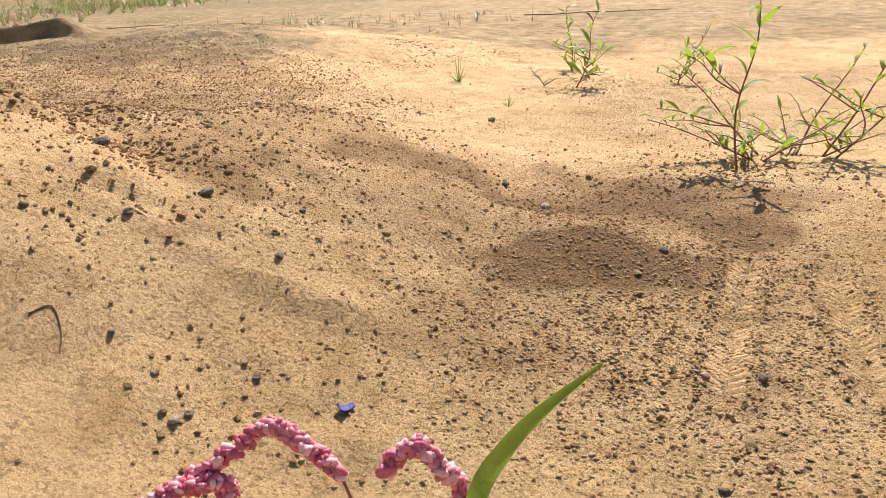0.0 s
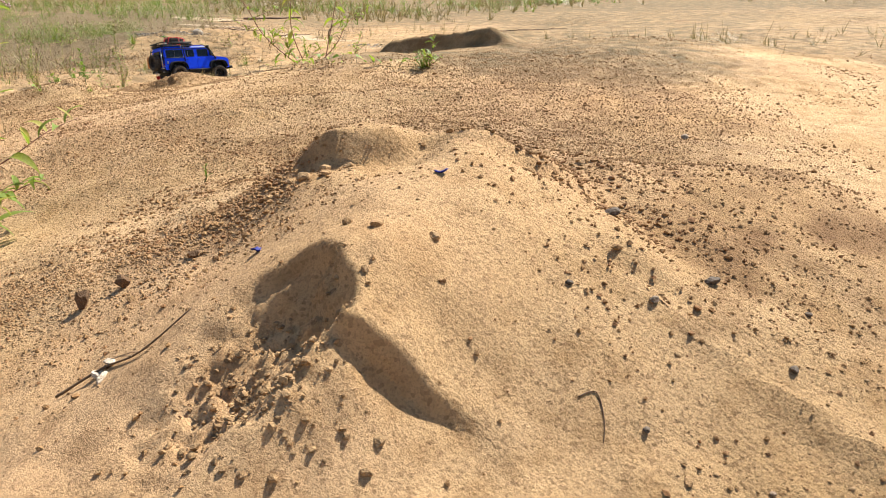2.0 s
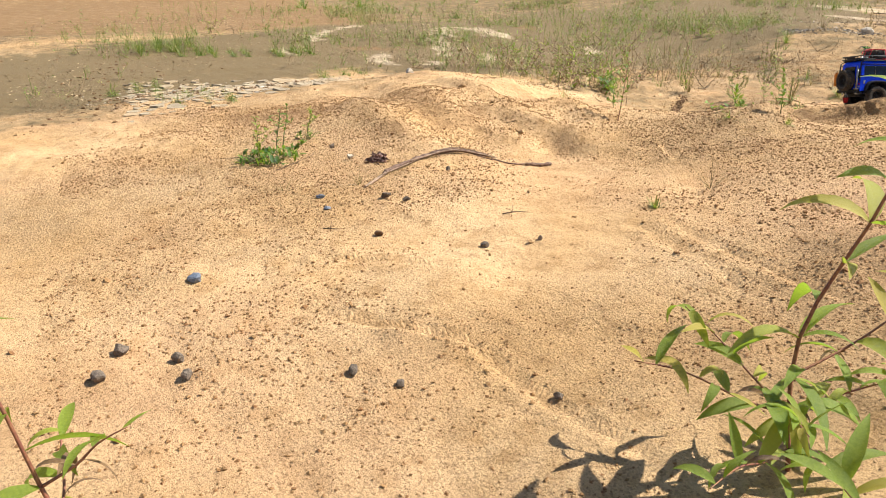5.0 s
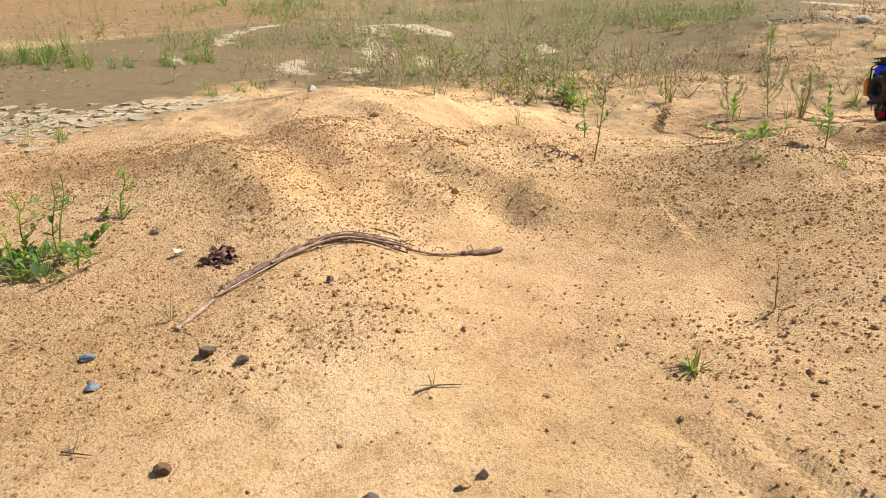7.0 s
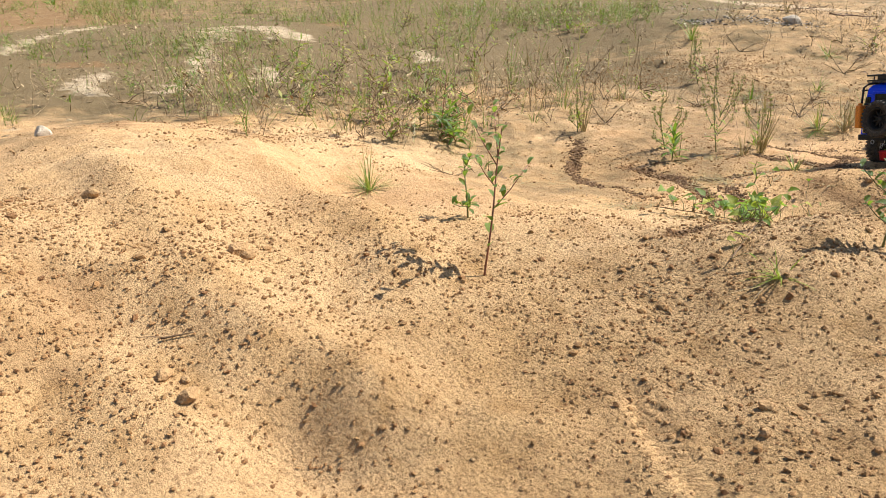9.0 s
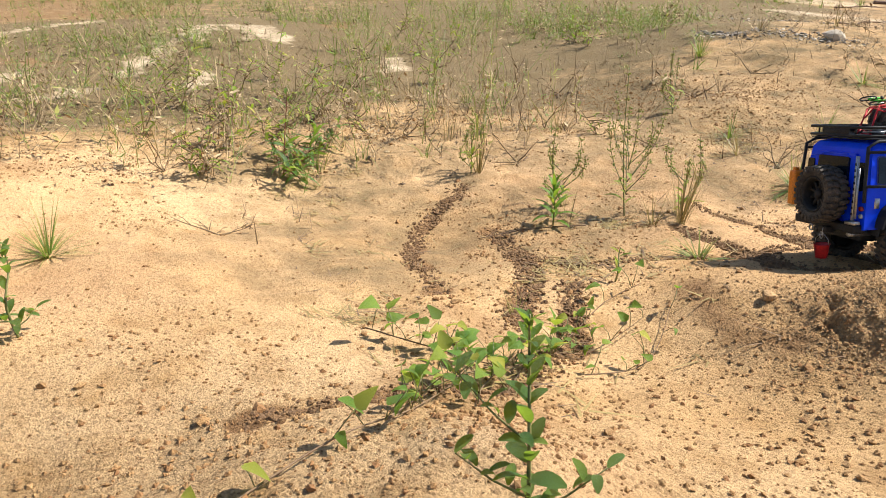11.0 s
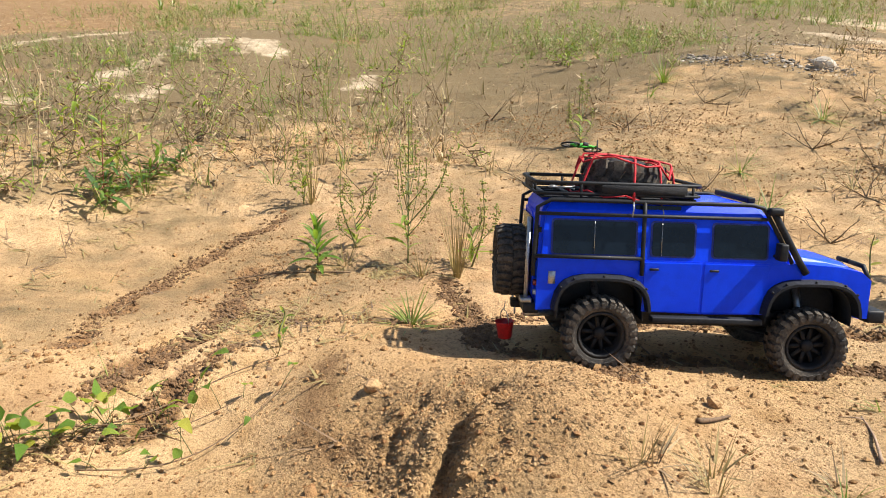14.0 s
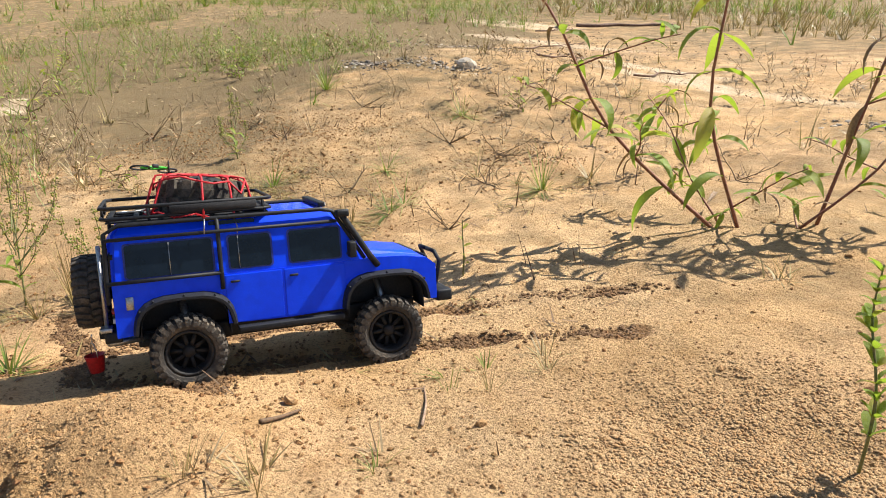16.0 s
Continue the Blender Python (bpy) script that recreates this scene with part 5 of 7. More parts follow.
# ---- the flat beyond the small mound ----
top = thing("leafy_seedling", "upright seedling with fresh narrow green leaves", "weed", -4.70, 3.49)
rr = random.Random(12)
bm = bmesh.new()
tube(bm, [(0, 0, 0), (0.002, 0.002, 0.05), (0.0, -0.004, 0.10)], 0.0022, 0.0012, 6)
part("stem", bm, M_GSTEM, top)
for i in range(20):
    leaf_at(top, ROSETTE, (0, 0, 0.012 + 0.088 * i / 20), 137.5 * i, 10 + 60 * i / 20, 0.065 * (1.1 - 0.4 * i / 20), rr)
tuft(-4.33, 3.59, "low green grass tuft spreading beside wheel ruts", 60, 40, 0.085, 1.15, 0.5, M_GRASS, 0.002)
for k, (x, y, h, n, m) in enumerate(((-3.815, 4.064, 0.045, 9, M_GRASS), (-3.789, 4.117, 0.050, 14, M_GRASS), (-3.757, 4.201, 0.045, 18, M_STRAW), (-3.738, 3.673, 0.050, 18, M_DEAD), (-3.717, 3.73, 0.055, 18, M_STRAW), (-3.679, 3.854, 0.045, 12, M_DEAD),
                                 (-4.653, 4.256, 0.10, 34, M_STRAW), (-4.308, 4.146, 0.085, 30, M_GRASS), (-4.37, 4.18, 0.08, 26, M_STRAW), (-4.702, 4.836, 0.09, 20, M_DEAD), (-4.536, 4.903, 0.07, 26, M_STRAW), (-5.453, 4.784, 0.13, 14, M_DEAD))):
    tuft(x, y, "splayed tuft of grass drying on the sand", 420 + k, n, h, 1.2, 0.4, m, 0.0014, "drying tufts")
tuft(-4.55, 3.75, "tall dry straw tuft standing in sand", 61, 46, 0.16, 0.35, 0.3, M_STRAW, 0.0013)
tuft(-4.57, 3.68, "loose dry straw lying round a tuft", 62, 40, 0.10, 1.15, 0.5, M_STRAW, 0.0012)
seedy_bush(-4.67, 3.68, 0.36, "yellow-green seeding weed with thin upright shoots", 63)
seedy_bush(-4.60, 3.80, 0.20, "drying seeding weed with thin upright shoots", 67, 6)
seedy_bush(-4.82, 3.60, 0.22, "drying seeding weed with thin upright shoots", 68, 7)
tuft(-4.72, 3.55, "loose dry straw lying round a seedling", 69, 40, 0.09, 1.3, 0.3, M_STRAW, 0.0013)
seedy_bush(-5.35, 4.45, 0.24, "yellow-green seeding weed with thin upright shoots", 64, 7)
seedy_bush(-5.18, 3.53, 0.20, "drying seeding weed with thin upright shoots", 65, 6)
tuft(-5.17, 3.55, "dry straw tuft on sand", 66, 24, 0.15, 0.4, 0.3, M_STRAW)
for k, (x, y, h, lx, ly) in enumerate(((-5.47, 3.12, 0.12, -0.5, 0.6), (-5.42, 3.10, 0.13, 0.6, -0.8), (-5.32, 3.06, 0.12, 1.0, -1.0), (-5.52, 3.20, 0.12, -0.6, 0.8))):
    knotweed(x, y, h, (lx, ly), "low trailing weed with glossy dark green leaves", 70 + k, 0.085, 12, 3, 0.05, dry=0.1, meshes=LANCED, reach=0.8, sag=30)
knotweed(-5.36, 3.02, 0.24, (0.05, 0.1), "upright weed with dark leaves beyond the mound", 75, 0.08, 10, 3, dry=0.2, meshes=LANCED)
sprig(-4.32, 3.37, 0.07, (0.0, 0.1), "small yellow-green shoot among ruts", 76, 6, 0.035, ROSETTE)
DRY = "splayed half-dry grass tuft lying low on sand"
for k, (x, y, n, h, sp, m) in enumerate(((-4.28, 4.13, 60, 0.11, 1.15, M_GRASS), (-4.63, 4.23, 42, 0.11, 1.2, M_STRAW), (-4.58, 4.34, 50, 0.12, 1.0, M_STRAW), (-4.62, 4.53, 30, 0.10, 1.3, M_STRAW),
                                         (-4.68, 4.89, 36, 0.12, 1.1, M_STRAW), (-4.46, 4.93, 48, 0.12, 1.1, M_STRAW), (-4.43, 5.09, 36, 0.11, 1.0, M_STRAW), (-5.22, 5.29, 40, 0.11, 1.1, M_STRAW),
                                         (-5.24, 4.09, 20, 0.09, 0.9, M_STRAW), (-5.94, 5.14, 34, 0.13, 0.5, M_GRASS), (-4.55, 4.26, 30, 0.13, 0.8, M_STRAW), (-4.64, 4.59, 20, 0.10, 1.2, M_STRAW),
                                         (-4.9, 4.30, 26, 0.11, 1.1, M_STRAW), (-5.05, 4.42, 24, 0.08, 1.0, M_GRASS), (-4.80, 4.05, 16, 0.08, 1.1, M_STRAW), (-4.95, 4.75, 24, 0.10, 1.1, M_STRAW))):
    tuft(x, y, DRY, 400 + k, int(n * 1.6), h * 1.2, sp + 0.35, 0.5, M_GRASS if k % 2 else m, 0.0016, "dry tufts on the flat")
for k, (x, y, n, h, sp) in enumerate(((-3.77, 4.03, 9, 0.055, 0.6), (-3.73, 4.07, 14, 0.07, 0.8), (-3.72, 4.17, 30, 0.06, 1.0), (-3.65, 3.83, 16, 0.05, 1.0), (-3.74, 3.655, 26, 0.075, 0.8), (-3.69, 3.71, 30, 0.075, 0.8), (-4.27, 3.12, 9, 0.07, 0.5))):
    tuft(x, y, "small thin grass tuft on bare sand", 430 + k, int(n * 0.9), h * 0.8, sp * 0.8, 0.7, M_STRAW if k % 3 else M_GRASS, 0.0006, "small tufts near the track")
sprig(-4.15, 4.38, 0.12, (0, 0), "tiny upright seedling on bare sand", 80, 9, 0.022, OVAL)
sprig(-3.315, 4.205, 0.23, (-0.05, 0.0), "green sprig with toothed leaves beside the track", 81, 44, 0.030, OVAL, 0)
for k, (x, y, h, lx, ly, lf, n) in enumerate(((-3.94, 4.93, 0.86, -0.56, -0.68, 0.11, 20), (-3.90, 4.97, 0.78, -0.10, -0.13, 0.12, 20), (-3.77, 5.06, 0.76, 0.17, 0.22, 0.12, 20), (-3.79, 5.02, 0.52, 0.62, 0.62, 0.10, 14), (-3.95, 4.98, 0.36, -0.9, 0.1, 0.09, 12))):
    knotweed(x, y, h, (lx, ly), "tall knotweed with a red stem and hanging leaves", 90 + k, lf * 1.25, n, 4, 0.22, dry=0.25, reach=0.30, high=0.9, sag=75)
knotweed(-3.62, 5.25, 0.22, (0.3, 0.2), "low bright green weed beside tall knotweeds", 99, 0.08, 12, 7, 0.05, dry=0.1, reach=0.6)
twig([(-3.80, 3.77), (-3.81, 3.80), (-3.825, 3.835)], 0.0035, "thick brown twig on sand", 240, forks=0)
twig([(-3.70, 3.93), (-3.75, 3.975), (-3.80, 4.01)], 0.0022, "pale dry stalk lying on sand", 241, M_BAREWOOD, forks=1)
twig([(-4.65, 3.55), (-4.70, 3.42), (-4.72, 3.30)], 0.0018, "thin dark twig lying on sand", 242, forks=3)
stone(-5.72, 5.74, 0.05, "weathered grey boulder on rubble", 243, M_GRAVEL, 0.7)
for k, (x, y, a, L) in enumerate(((-7.39, 8.38, 0.95, 0.8), (-5.22, 6.31, 1.2, 0.37), (-6.49, 6.79, 1.57, 0.6), (-7.0, 10.6, 1.1, 0.8), (-5.8, 6.28, 1.3, 0.4), (0.8, 6.9, 0.05, 1.3), (-3.3, 7.2, 0.3, 0.8), (-7.33, 7.84, 1.0, 0.5))):
    twig([(x + math.cos(a) * L * t + b * math.sin(a), y + math.sin(a) * L * t - b * math.cos(a)) for t, b in ((0, 0), (0.2, 0.03), (0.42, -0.02), (0.6, 0.035), (0.8, 0.0), (1, 0.04))], 0.018 if k == 0 else 0.0055, "long dark dead branch lying across sand", 250 + k, M_STICK, "dead_branch", 4, 0.01)

def dry_weed(x, y, size, seed, label="forked dry brown weed leaning over sand"):
    """A dead weed: dark forking stalks, most of them lying low."""
    rng = random.Random(seed)
    top = thing("forked_dry_weed", label, "dry weed", x, y, group="dry weeds on the flat")
    for k in range(5):
        a, up = rng.uniform(0, 6.28), rng.choice((0.08, 0.15, 0.5, 1.2))
        d = Vector((math.cos(a), math.sin(a), up)).normalized() * size * rng.uniform(0.6, 1.1)
        n = Vector((-math.sin(a), math.cos(a), 0)) * size * rng.uniform(-0.25, 0.25)
        pts = curved([(0, 0, 0.002), d * 0.35 + n * 0.6, d * 0.7 + n * 0.3, d + n], 3)
        bm = bmesh.new()
        tube(bm, pts, 0.0021, 0.0006, 4)
        for j in range(3):
            q = pts[rng.randrange(2, len(pts) - 1)]
            b = a + rng.choice((-1, 1)) * rng.uniform(0.4, 1.0)
            e = q + Vector((math.cos(b), math.sin(b), rng.uniform(0.0, 0.7))) * size * rng.uniform(0.15, 0.4)
            tube(bm, [q, (q + e) / 2 + Vector((0, 0, 0.004)), e], 0.0011, 0.0004, 4)
        part("stalk", bm, M_DEAD, top)
    for j in range(5):
        leaf_at(top, LANCEDRY, (rng.gauss(0, 0.25) * size, rng.gauss(0, 0.25) * size, 0.008), rng.uniform(0, 360), rng.uniform(-5, 20), 0.35 * size, rng, rng.uniform(-60, 60))


for k, (x, y, s) in enumerate(((-5.63, 3.52, 0.16), (-5.94, 3.28, 0.13), (-5.2, 3.70, 0.12), (-5.5, 4.0, 0.14), (-5.1, 4.15, 0.12), (-4.85, 4.55, 0.14), (-5.5, 4.7, 0.14), (-5.0, 5.05, 0.15), (-5.6, 5.1, 0.13), (-4.75, 5.3, 0.14), (-5.3, 5.55, 0.16),
                               (-4.4, 4.55, 0.10), (-4.75, 4.30, 0.11), (-6.0, 4.4, 0.15), (-6.2, 3.8, 0.16), (-6.3, 2.9, 0.16), (-5.75, 2.95, 0.15), (-4.6, 4.85, 0.12), (-4.82, 5.1, 0.12), (-5.05, 5.6, 0.13), (-4.1, 5.3, 0.12), (-6.6, 3.7, 0.18),
                               (-5.35, 2.7, 0.12), (-4.9, 2.75, 0.10), (-6.5, 2.2, 0.16), (-6.35, 3.35, 0.16))):
    dry_weed(x, y, s, 700 + k)

for k, (x, y, h, lf) in enumerate(((-5.62, 2.86, 0.30, 0.07), (-5.50, 3.02, 0.22, 0.08), (-6.23, 3.26, 0.34, 0.06), (-6.79, 3.80, 0.36, 0.06), (-5.63, 3.40, 0.20, 0.05), (-6.57, 3.56, 0.34, 0.06), (-6.34, 2.88, 0.34, 0.06), (-5.94, 3.28, 0.30, 0.07),
                                   (-5.85, 2.70, 0.30, 0.06), (-6.05, 2.95, 0.28, 0.06), (-6.43, 3.11, 0.34, 0.05), (-5.93, 3.45, 0.26, 0.06), (-5.34, 2.80, 0.22, 0.07), (-5.30, 4.08, 0.20, 0.05), (-6.75, 5.11, 0.24, 0.06), (-5.11, 5.50, 0.20, 0.05))):
    knotweed(x, y, h * 0.66, (0.7 * math.sin(9 * k), 0.6 * math.cos(7 * k)), "half-dry knotweed with thin stems at the edge of silt", 720 + k, lf * 0.9, 13, 8, 0.1, dry=0.5, reach=0.7, high=0.75, sag=60, wood=M_DEAD)  # silt edge weeds

for k in range(34):
    rr = random.Random(800 + k)
    x, y = -5.35 - 1.7 * rr.random() ** 1.4, 2.55 + 1.5 * rr.random()
    tuft(x, y, "drooping dry seed stalks standing at the edge of silt", 840 + k, rr.randrange(7, 16), rr.uniform(0.12, 0.24), 0.55, rr.uniform(1.6, 3.0), M_STRAW if k % 3 else M_GRASS, 0.0014, "dry stalks by the silt", 0.03)

# ---- far growth, joined ----
def growth(name, spots, seed, tall, count, mat, label, spread=0.5, width=0.0022, droop=0.5, low=0.0):
    """Many tufts in one mesh."""
    rng = np.random.default_rng(seed)
    V, F = [], []
    n = 4
    for x, y, s in spots:
        k = max(2, int(count * rng.uniform(0.5, 1.3)))
        a, sp = rng.uniform(0, 6.283, k), spread * (low + (1 - low) * rng.random(k) ** 0.6)
        d = np.stack([np.cos(a) * sp, np.sin(a) * sp, np.maximum(0.06, 1 - 0.7 * sp)], -1)
        d /= np.linalg.norm(d, axis=1)[:, None]
        L = tall * s * rng.uniform(0.4, 1.15, k)
        q = np.stack([x + rng.normal(0, 0.012, k), y + rng.normal(0, 0.012, k), np.full(k, float(height(x, y)) - 0.004)], -1)
        side = np.stack([-np.sin(a + rng.normal(0, 0.8, k)), np.cos(a), np.zeros(k)], -1)
        rows = []
        for i in range(n + 1):
            w = (width * (1 - (i / n) ** 1.4) + 0.0002) * s
            rows.append(np.stack([q - side * w, q + side * w], 1))
            q = q + d * (L / n)[:, None]
            d = d + np.array([0, 0, -droop / n])
            d /= np.linalg.norm(d, axis=1)[:, None]
        base = sum(len(v) for v in V)
        V.append(np.stack(rows, 1).reshape(-1, 3))
        o = base + np.arange(k)[:, None] * (2 * (n + 1)) + 2 * np.arange(n)
        F.append(np.stack([o, o + 1, o + 3, o + 2], -1).reshape(-1, 4))
    return tagged(new(name, mesh_of(name, np.concatenate(V), np.concatenate(F), [mat])), label, "grass", kind="stuff")


def spots(n, x0, x1, y0, y1, seed, keep):
    p = sown(n, x0, x1, y0, y1, seed, keep)
    return [(x, y, s) for (x, y), s in zip(p, np.random.default_rng(seed + 1).uniform(0.6, 1.3, len(p)))]


def field(x, y):
    """How thickly the silt is grown over."""
    f = smooth(5.25, 6.3, -x + 0.3 * vnoise(x, y, 1, 70) - 0.5 * np.clip(y - 4.6, 0, 9)) * (0.4 + 0.6 * smooth(1.2, 2.6, y)) * (1 - 0.75 * smooth(8.6, 10, -x) * (1 - smooth(2.5, 4, y)))
    return np.clip(f * (0.22 + 0.95 * vnoise(x, y, 1.6, 71) + 0.35 * vnoise(x, y, 5, 68)), 0, 1)


growth("far_grass", spots(9000, -14, -5.5, -0.6, 9.5, 80, lambda x, y: field(x, y) * (0.15 + 0.85 * smooth(6.4, 8.2, -x + 0.7 * np.clip(y - 4, 0, 5)))), 81, 0.115, 12, M_GRASS, "sparse green grass over grey silt", 1.2, 0.0016, 1.2)
growth("far_straw", spots(2600, -12, -5.4, -0.6, 8.0, 82, field), 83, 0.12, 7, M_DEAD, "sparse dry stalks over grey silt", 1.7, 0.0014, 0.9)
growth("far_bushes", [(x + dx, y + dy, s) for x, y, s in ((-8.45, 0.55, 1.5), (-8.75, 0.72, 1.5), (-8.2, 0.85, 1.1), (-7.86, 1.61, 1.2), (-8.0, 1.1, 0.9), (-5.55, 0.62, 0.6), (-6.46, 1.62, 0.8), (-6.5, 0.3, 0.7), (-5.9, 0.55, 0.55)) for dx in (-0.16, -0.05, 0.06, 0.18) for dy in (-0.12, 0.03, 0.14)],
       84, 0.115, 70, M_GRASS, "low green bushes of grass at the edge of the silt", 1.6, 0.0013, 1.2)
growth("bank_grass", spots(4200, -15, -3.5, 8.6, 16, 85, lambda x, y: np.clip(0.35 + 0.8 * vnoise(x, y, 0.7, 72), 0.0, 1) * smooth(-3.5, -6, x)), 86, 0.20, 12, M_STRAW, "yellow grass along the far bank", 0.8, 0.003, 0.8)
growth("bank_green", spots(3400, -15, -3.5, 7.6, 16, 87, lambda x, y: np.clip(0.2 + 0.9 * vnoise(x, y, 0.9, 73), 0.0, 1) * smooth(-3.5, -6, x)), 88, 0.20, 12, M_GRASS, "green grass along the far bank", 0.8, 0.003, 0.8)
growth("far_rise_grass", spots(5200, -30, -2.5, 2.5, 28, 101, lambda x, y: np.clip(0.45 + 0.8 * vnoise(x, y, 0.4, 77), 0, 1) * smooth(10.5, 12.5, np.hypot(x + 2, y - 2)) * smooth(-2.5, -6, x)), 102, 0.30, 10, M_GRASS, "olive grass over the far rise", 1.0, 0.007, 0.9)
growth("far_rise_straw", spots(3200, -30, 6, 2.5, 28, 103, lambda x, y: np.clip(0.35 + 0.8 * vnoise(x, y, 0.5, 78), 0, 1) * smooth(10.0, 12.0, np.hypot(x + 2, y - 2))), 104, 0.26, 10, M_STRAW, "dry yellow grass over the far rise", 1.0, 0.006, 0.9)
growth("sand_straw", spots(900, -6.6, 1.0, 3.0, 7.5, 89, lambda x, y: np.clip(smooth(4.5, 5.6, y + 0.25 * np.clip(-x - 3, 0, 3)) * (0.25 + 0.6 * vnoise(x, y, 1.2, 74)), 0, 1)), 90, 0.12, 16, M_STRAW, "scattered dry tufts on far sand", 1.2, 0.0018, 0.6)
growth("dry_litter", spots(2600, -6.6, -3.5, 2.8, 6.6, 91, lambda x, y: np.clip(0.35 + 0.7 * vnoise(x, y, 1.4, 75), 0, 1) * smooth(-3.5, -4.3, x)), 92, 0.07, 4, M_TWIG, "dry stalks and litter strewn over sand", 2.0, 0.0011, 0.05)
LITTER = [(-4.62, 3.52), (-4.72, 3.60), (-4.58, 3.72), (-4.55, 3.40), (-4.85, 3.70), (-4.60, 4.30), (-4.45, 4.22), (-4.66, 4.55), (-4.50, 4.95), (-4.95, 4.30), (-5.2, 3.7), (-5.1, 4.45), (-5.45, 3.1), (-5.2, 5.3), (-4.2, 2.95)]
growth("straw_litter", spots(16000, -5.7, -3.9, 2.8, 5.5, 105, lambda x, y: np.clip(sum(0.75 * np.exp(-((x - cx) ** 2 + (y - cy) ** 2) / (2 * 0.10 ** 2)) for cx, cy in LITTER) + 0.02, 0, 1)), 106, 0.06, 5, M_STRAW, "dry straw and dead leaves lying round the weeds", 2.6, 0.0014, 0.05, 0.6)
growth("dark_litter", spots(9000, -5.7, -3.9, 2.8, 5.5, 107, lambda x, y: np.clip(sum(0.7 * np.exp(-((x - cx) ** 2 + (y - cy) ** 2) / (2 * 0.11 ** 2)) for cx, cy in LITTER) + 0.03, 0, 1)), 108, 0.05, 4, M_TWIG, "dark dead stalks lying round the weeds", 2.6, 0.0013, 0.05, 0.6)
for k, (x, y) in enumerate(((-9.65, 1.14), (-6.9, 3.4), (-6.6, 4.1), (-7.4, 4.4), (-6.4, 2.9), (-8.2, 4.6), (-7.0, 5.2), (-5.6, 2.9))):
    knotweed(x, y, 0.24 + 0.03 * (k % 3), (0.4 * (k % 3 - 1), 0.3), "weed with sparse leaves standing in grey silt", 500 + k, 0.07, 13, 7, dry=0.4, reach=0.6, sag=40, wood=M_DEAD)


def weeds(name, spots_, seed, tall, mat, label):
    """Thin branching weeds with small leaves, joined: too far off to be told apart."""
    rng = np.random.default_rng(seed)
    V = []
    for x, y, s in spots_:
        z0, H = float(height(x, y)), tall * s
        for b in range(int(rng.integers(3, 7))):
            a, lean = rng.uniform(0, 6.283), rng.uniform(0.1, 1.9) * rng.random()
            q = np.array([x, y, z0 + (0 if b == 0 else rng.uniform(0, 0.4) * H)])
            d = np.array([math.cos(a) * lean, math.sin(a) * lean, 1.0])
            L = H * rng.uniform(0.45, 1.0)
            side = np.array([-math.sin(a + 0.8), math.cos(a + 0.8), 0])
            for i in range(3):
                e = q + d * (L / 3) + rng.normal(0, 0.018, 3) * (1, 1, 0.5)
                V.append([q - side * 0.0011, q + side * 0.0011, e + side * 0.0007, e - side * 0.0007])
                for k in range(int(rng.integers(0, 4))):
                    at, w = q + (e - q) * rng.random(), rng.uniform(0, 6.283)
                    o = np.array([math.cos(w), math.sin(w), rng.uniform(-0.3, 0.7)]) * rng.uniform(0.012, 0.034) * s
                    n = np.array([-math.sin(w), math.cos(w), 0.2]) * rng.uniform(0.002, 0.005) * s
                    V.append([at, at + o * 0.5 + n, at + o, at + o * 0.5 - n])
                q = e
    V = np.array(V).reshape(-1, 3)
    return tagged(new(name, mesh_of(name, V, np.arange(len(V)).reshape(-1, 4), [mat])), label, "weeds", kind="stuff")


weeds("far_green_weeds", spots(5800, -13, -5.3, -0.6, 9.5, 93, lambda x, y: field(x, y) * (0.15 + 0.85 * smooth(6.4, 8.2, -x + 0.7 * np.clip(y - 4, 0, 5)))), 94, 0.13, M_GRASS, "tangled green weeds over grey silt")
weeds("far_dry_weeds", spots(2500, -12, -5.2, -0.6, 8.5, 95, field), 96, 0.12, M_DEAD, "tangled dry brown weeds over grey silt")
weeds("edge_weeds", spots(90, -6.7, -5.2, 2.25, 4.0, 109, lambda x, y: np.clip(0.5 + 0.8 * vnoise(x, y, 2.2, 79), 0.05, 1)), 110, 0.24, M_GRASS, "tall green and yellow weeds standing along the silt edge")
weeds("edge_dry_weeds", spots(150, -6.7, -5.1, 2.25, 4.2, 111, lambda x, y: np.clip(0.5 + 0.8 * vnoise(x, y, 2.2, 79), 0.05, 1)), 112, 0.20, M_DEAD, "dead brown weeds standing along the silt edge")
weeds("tall_green_weeds", [(-8.05 + 0.45 * math.sin(2.4 * k), 4.72 + 0.5 * math.cos(1.7 * k), 0.8 + 0.4 * math.sin(5 * k)) for k in range(34)] + [(-7.4 + 0.3 * math.sin(2.2 * k), 4.3 + 0.35 * math.cos(1.3 * k), 0.7 + 0.3 * math.sin(5 * k)) for k in range(16)]
      + [(-8.55 + 0.35 * math.sin(2.4 * k), 0.62 + 0.3 * math.cos(1.7 * k), 0.6) for k in range(30)] + [(-7.86 + 0.15 * math.sin(2.4 * k), 1.6 + 0.15 * math.cos(1.7 * k), 0.55) for k in range(10)] + [(-11.5 + 0.3 * math.sin(2.4 * k), 1.15 + 0.3 * math.cos(1.7 * k), 1.3) for k in range(8)], 113, 0.36, M_GRASS, "tall green weeds standing in a loose stand on silt")
weeds("flat_weeds", spots(900, -6.2, -4.2, 2.7, 7.0, 97, lambda x, y: np.clip(0.15 + 0.6 * vnoise(x, y, 1.5, 76), 0, 1) * smooth(5.2, 6.2, -x + 0.9 * np.clip(y - 3.6, 0, 3))), 98, 0.11, M_DEAD, "thin dry weeds scattered over far sand")

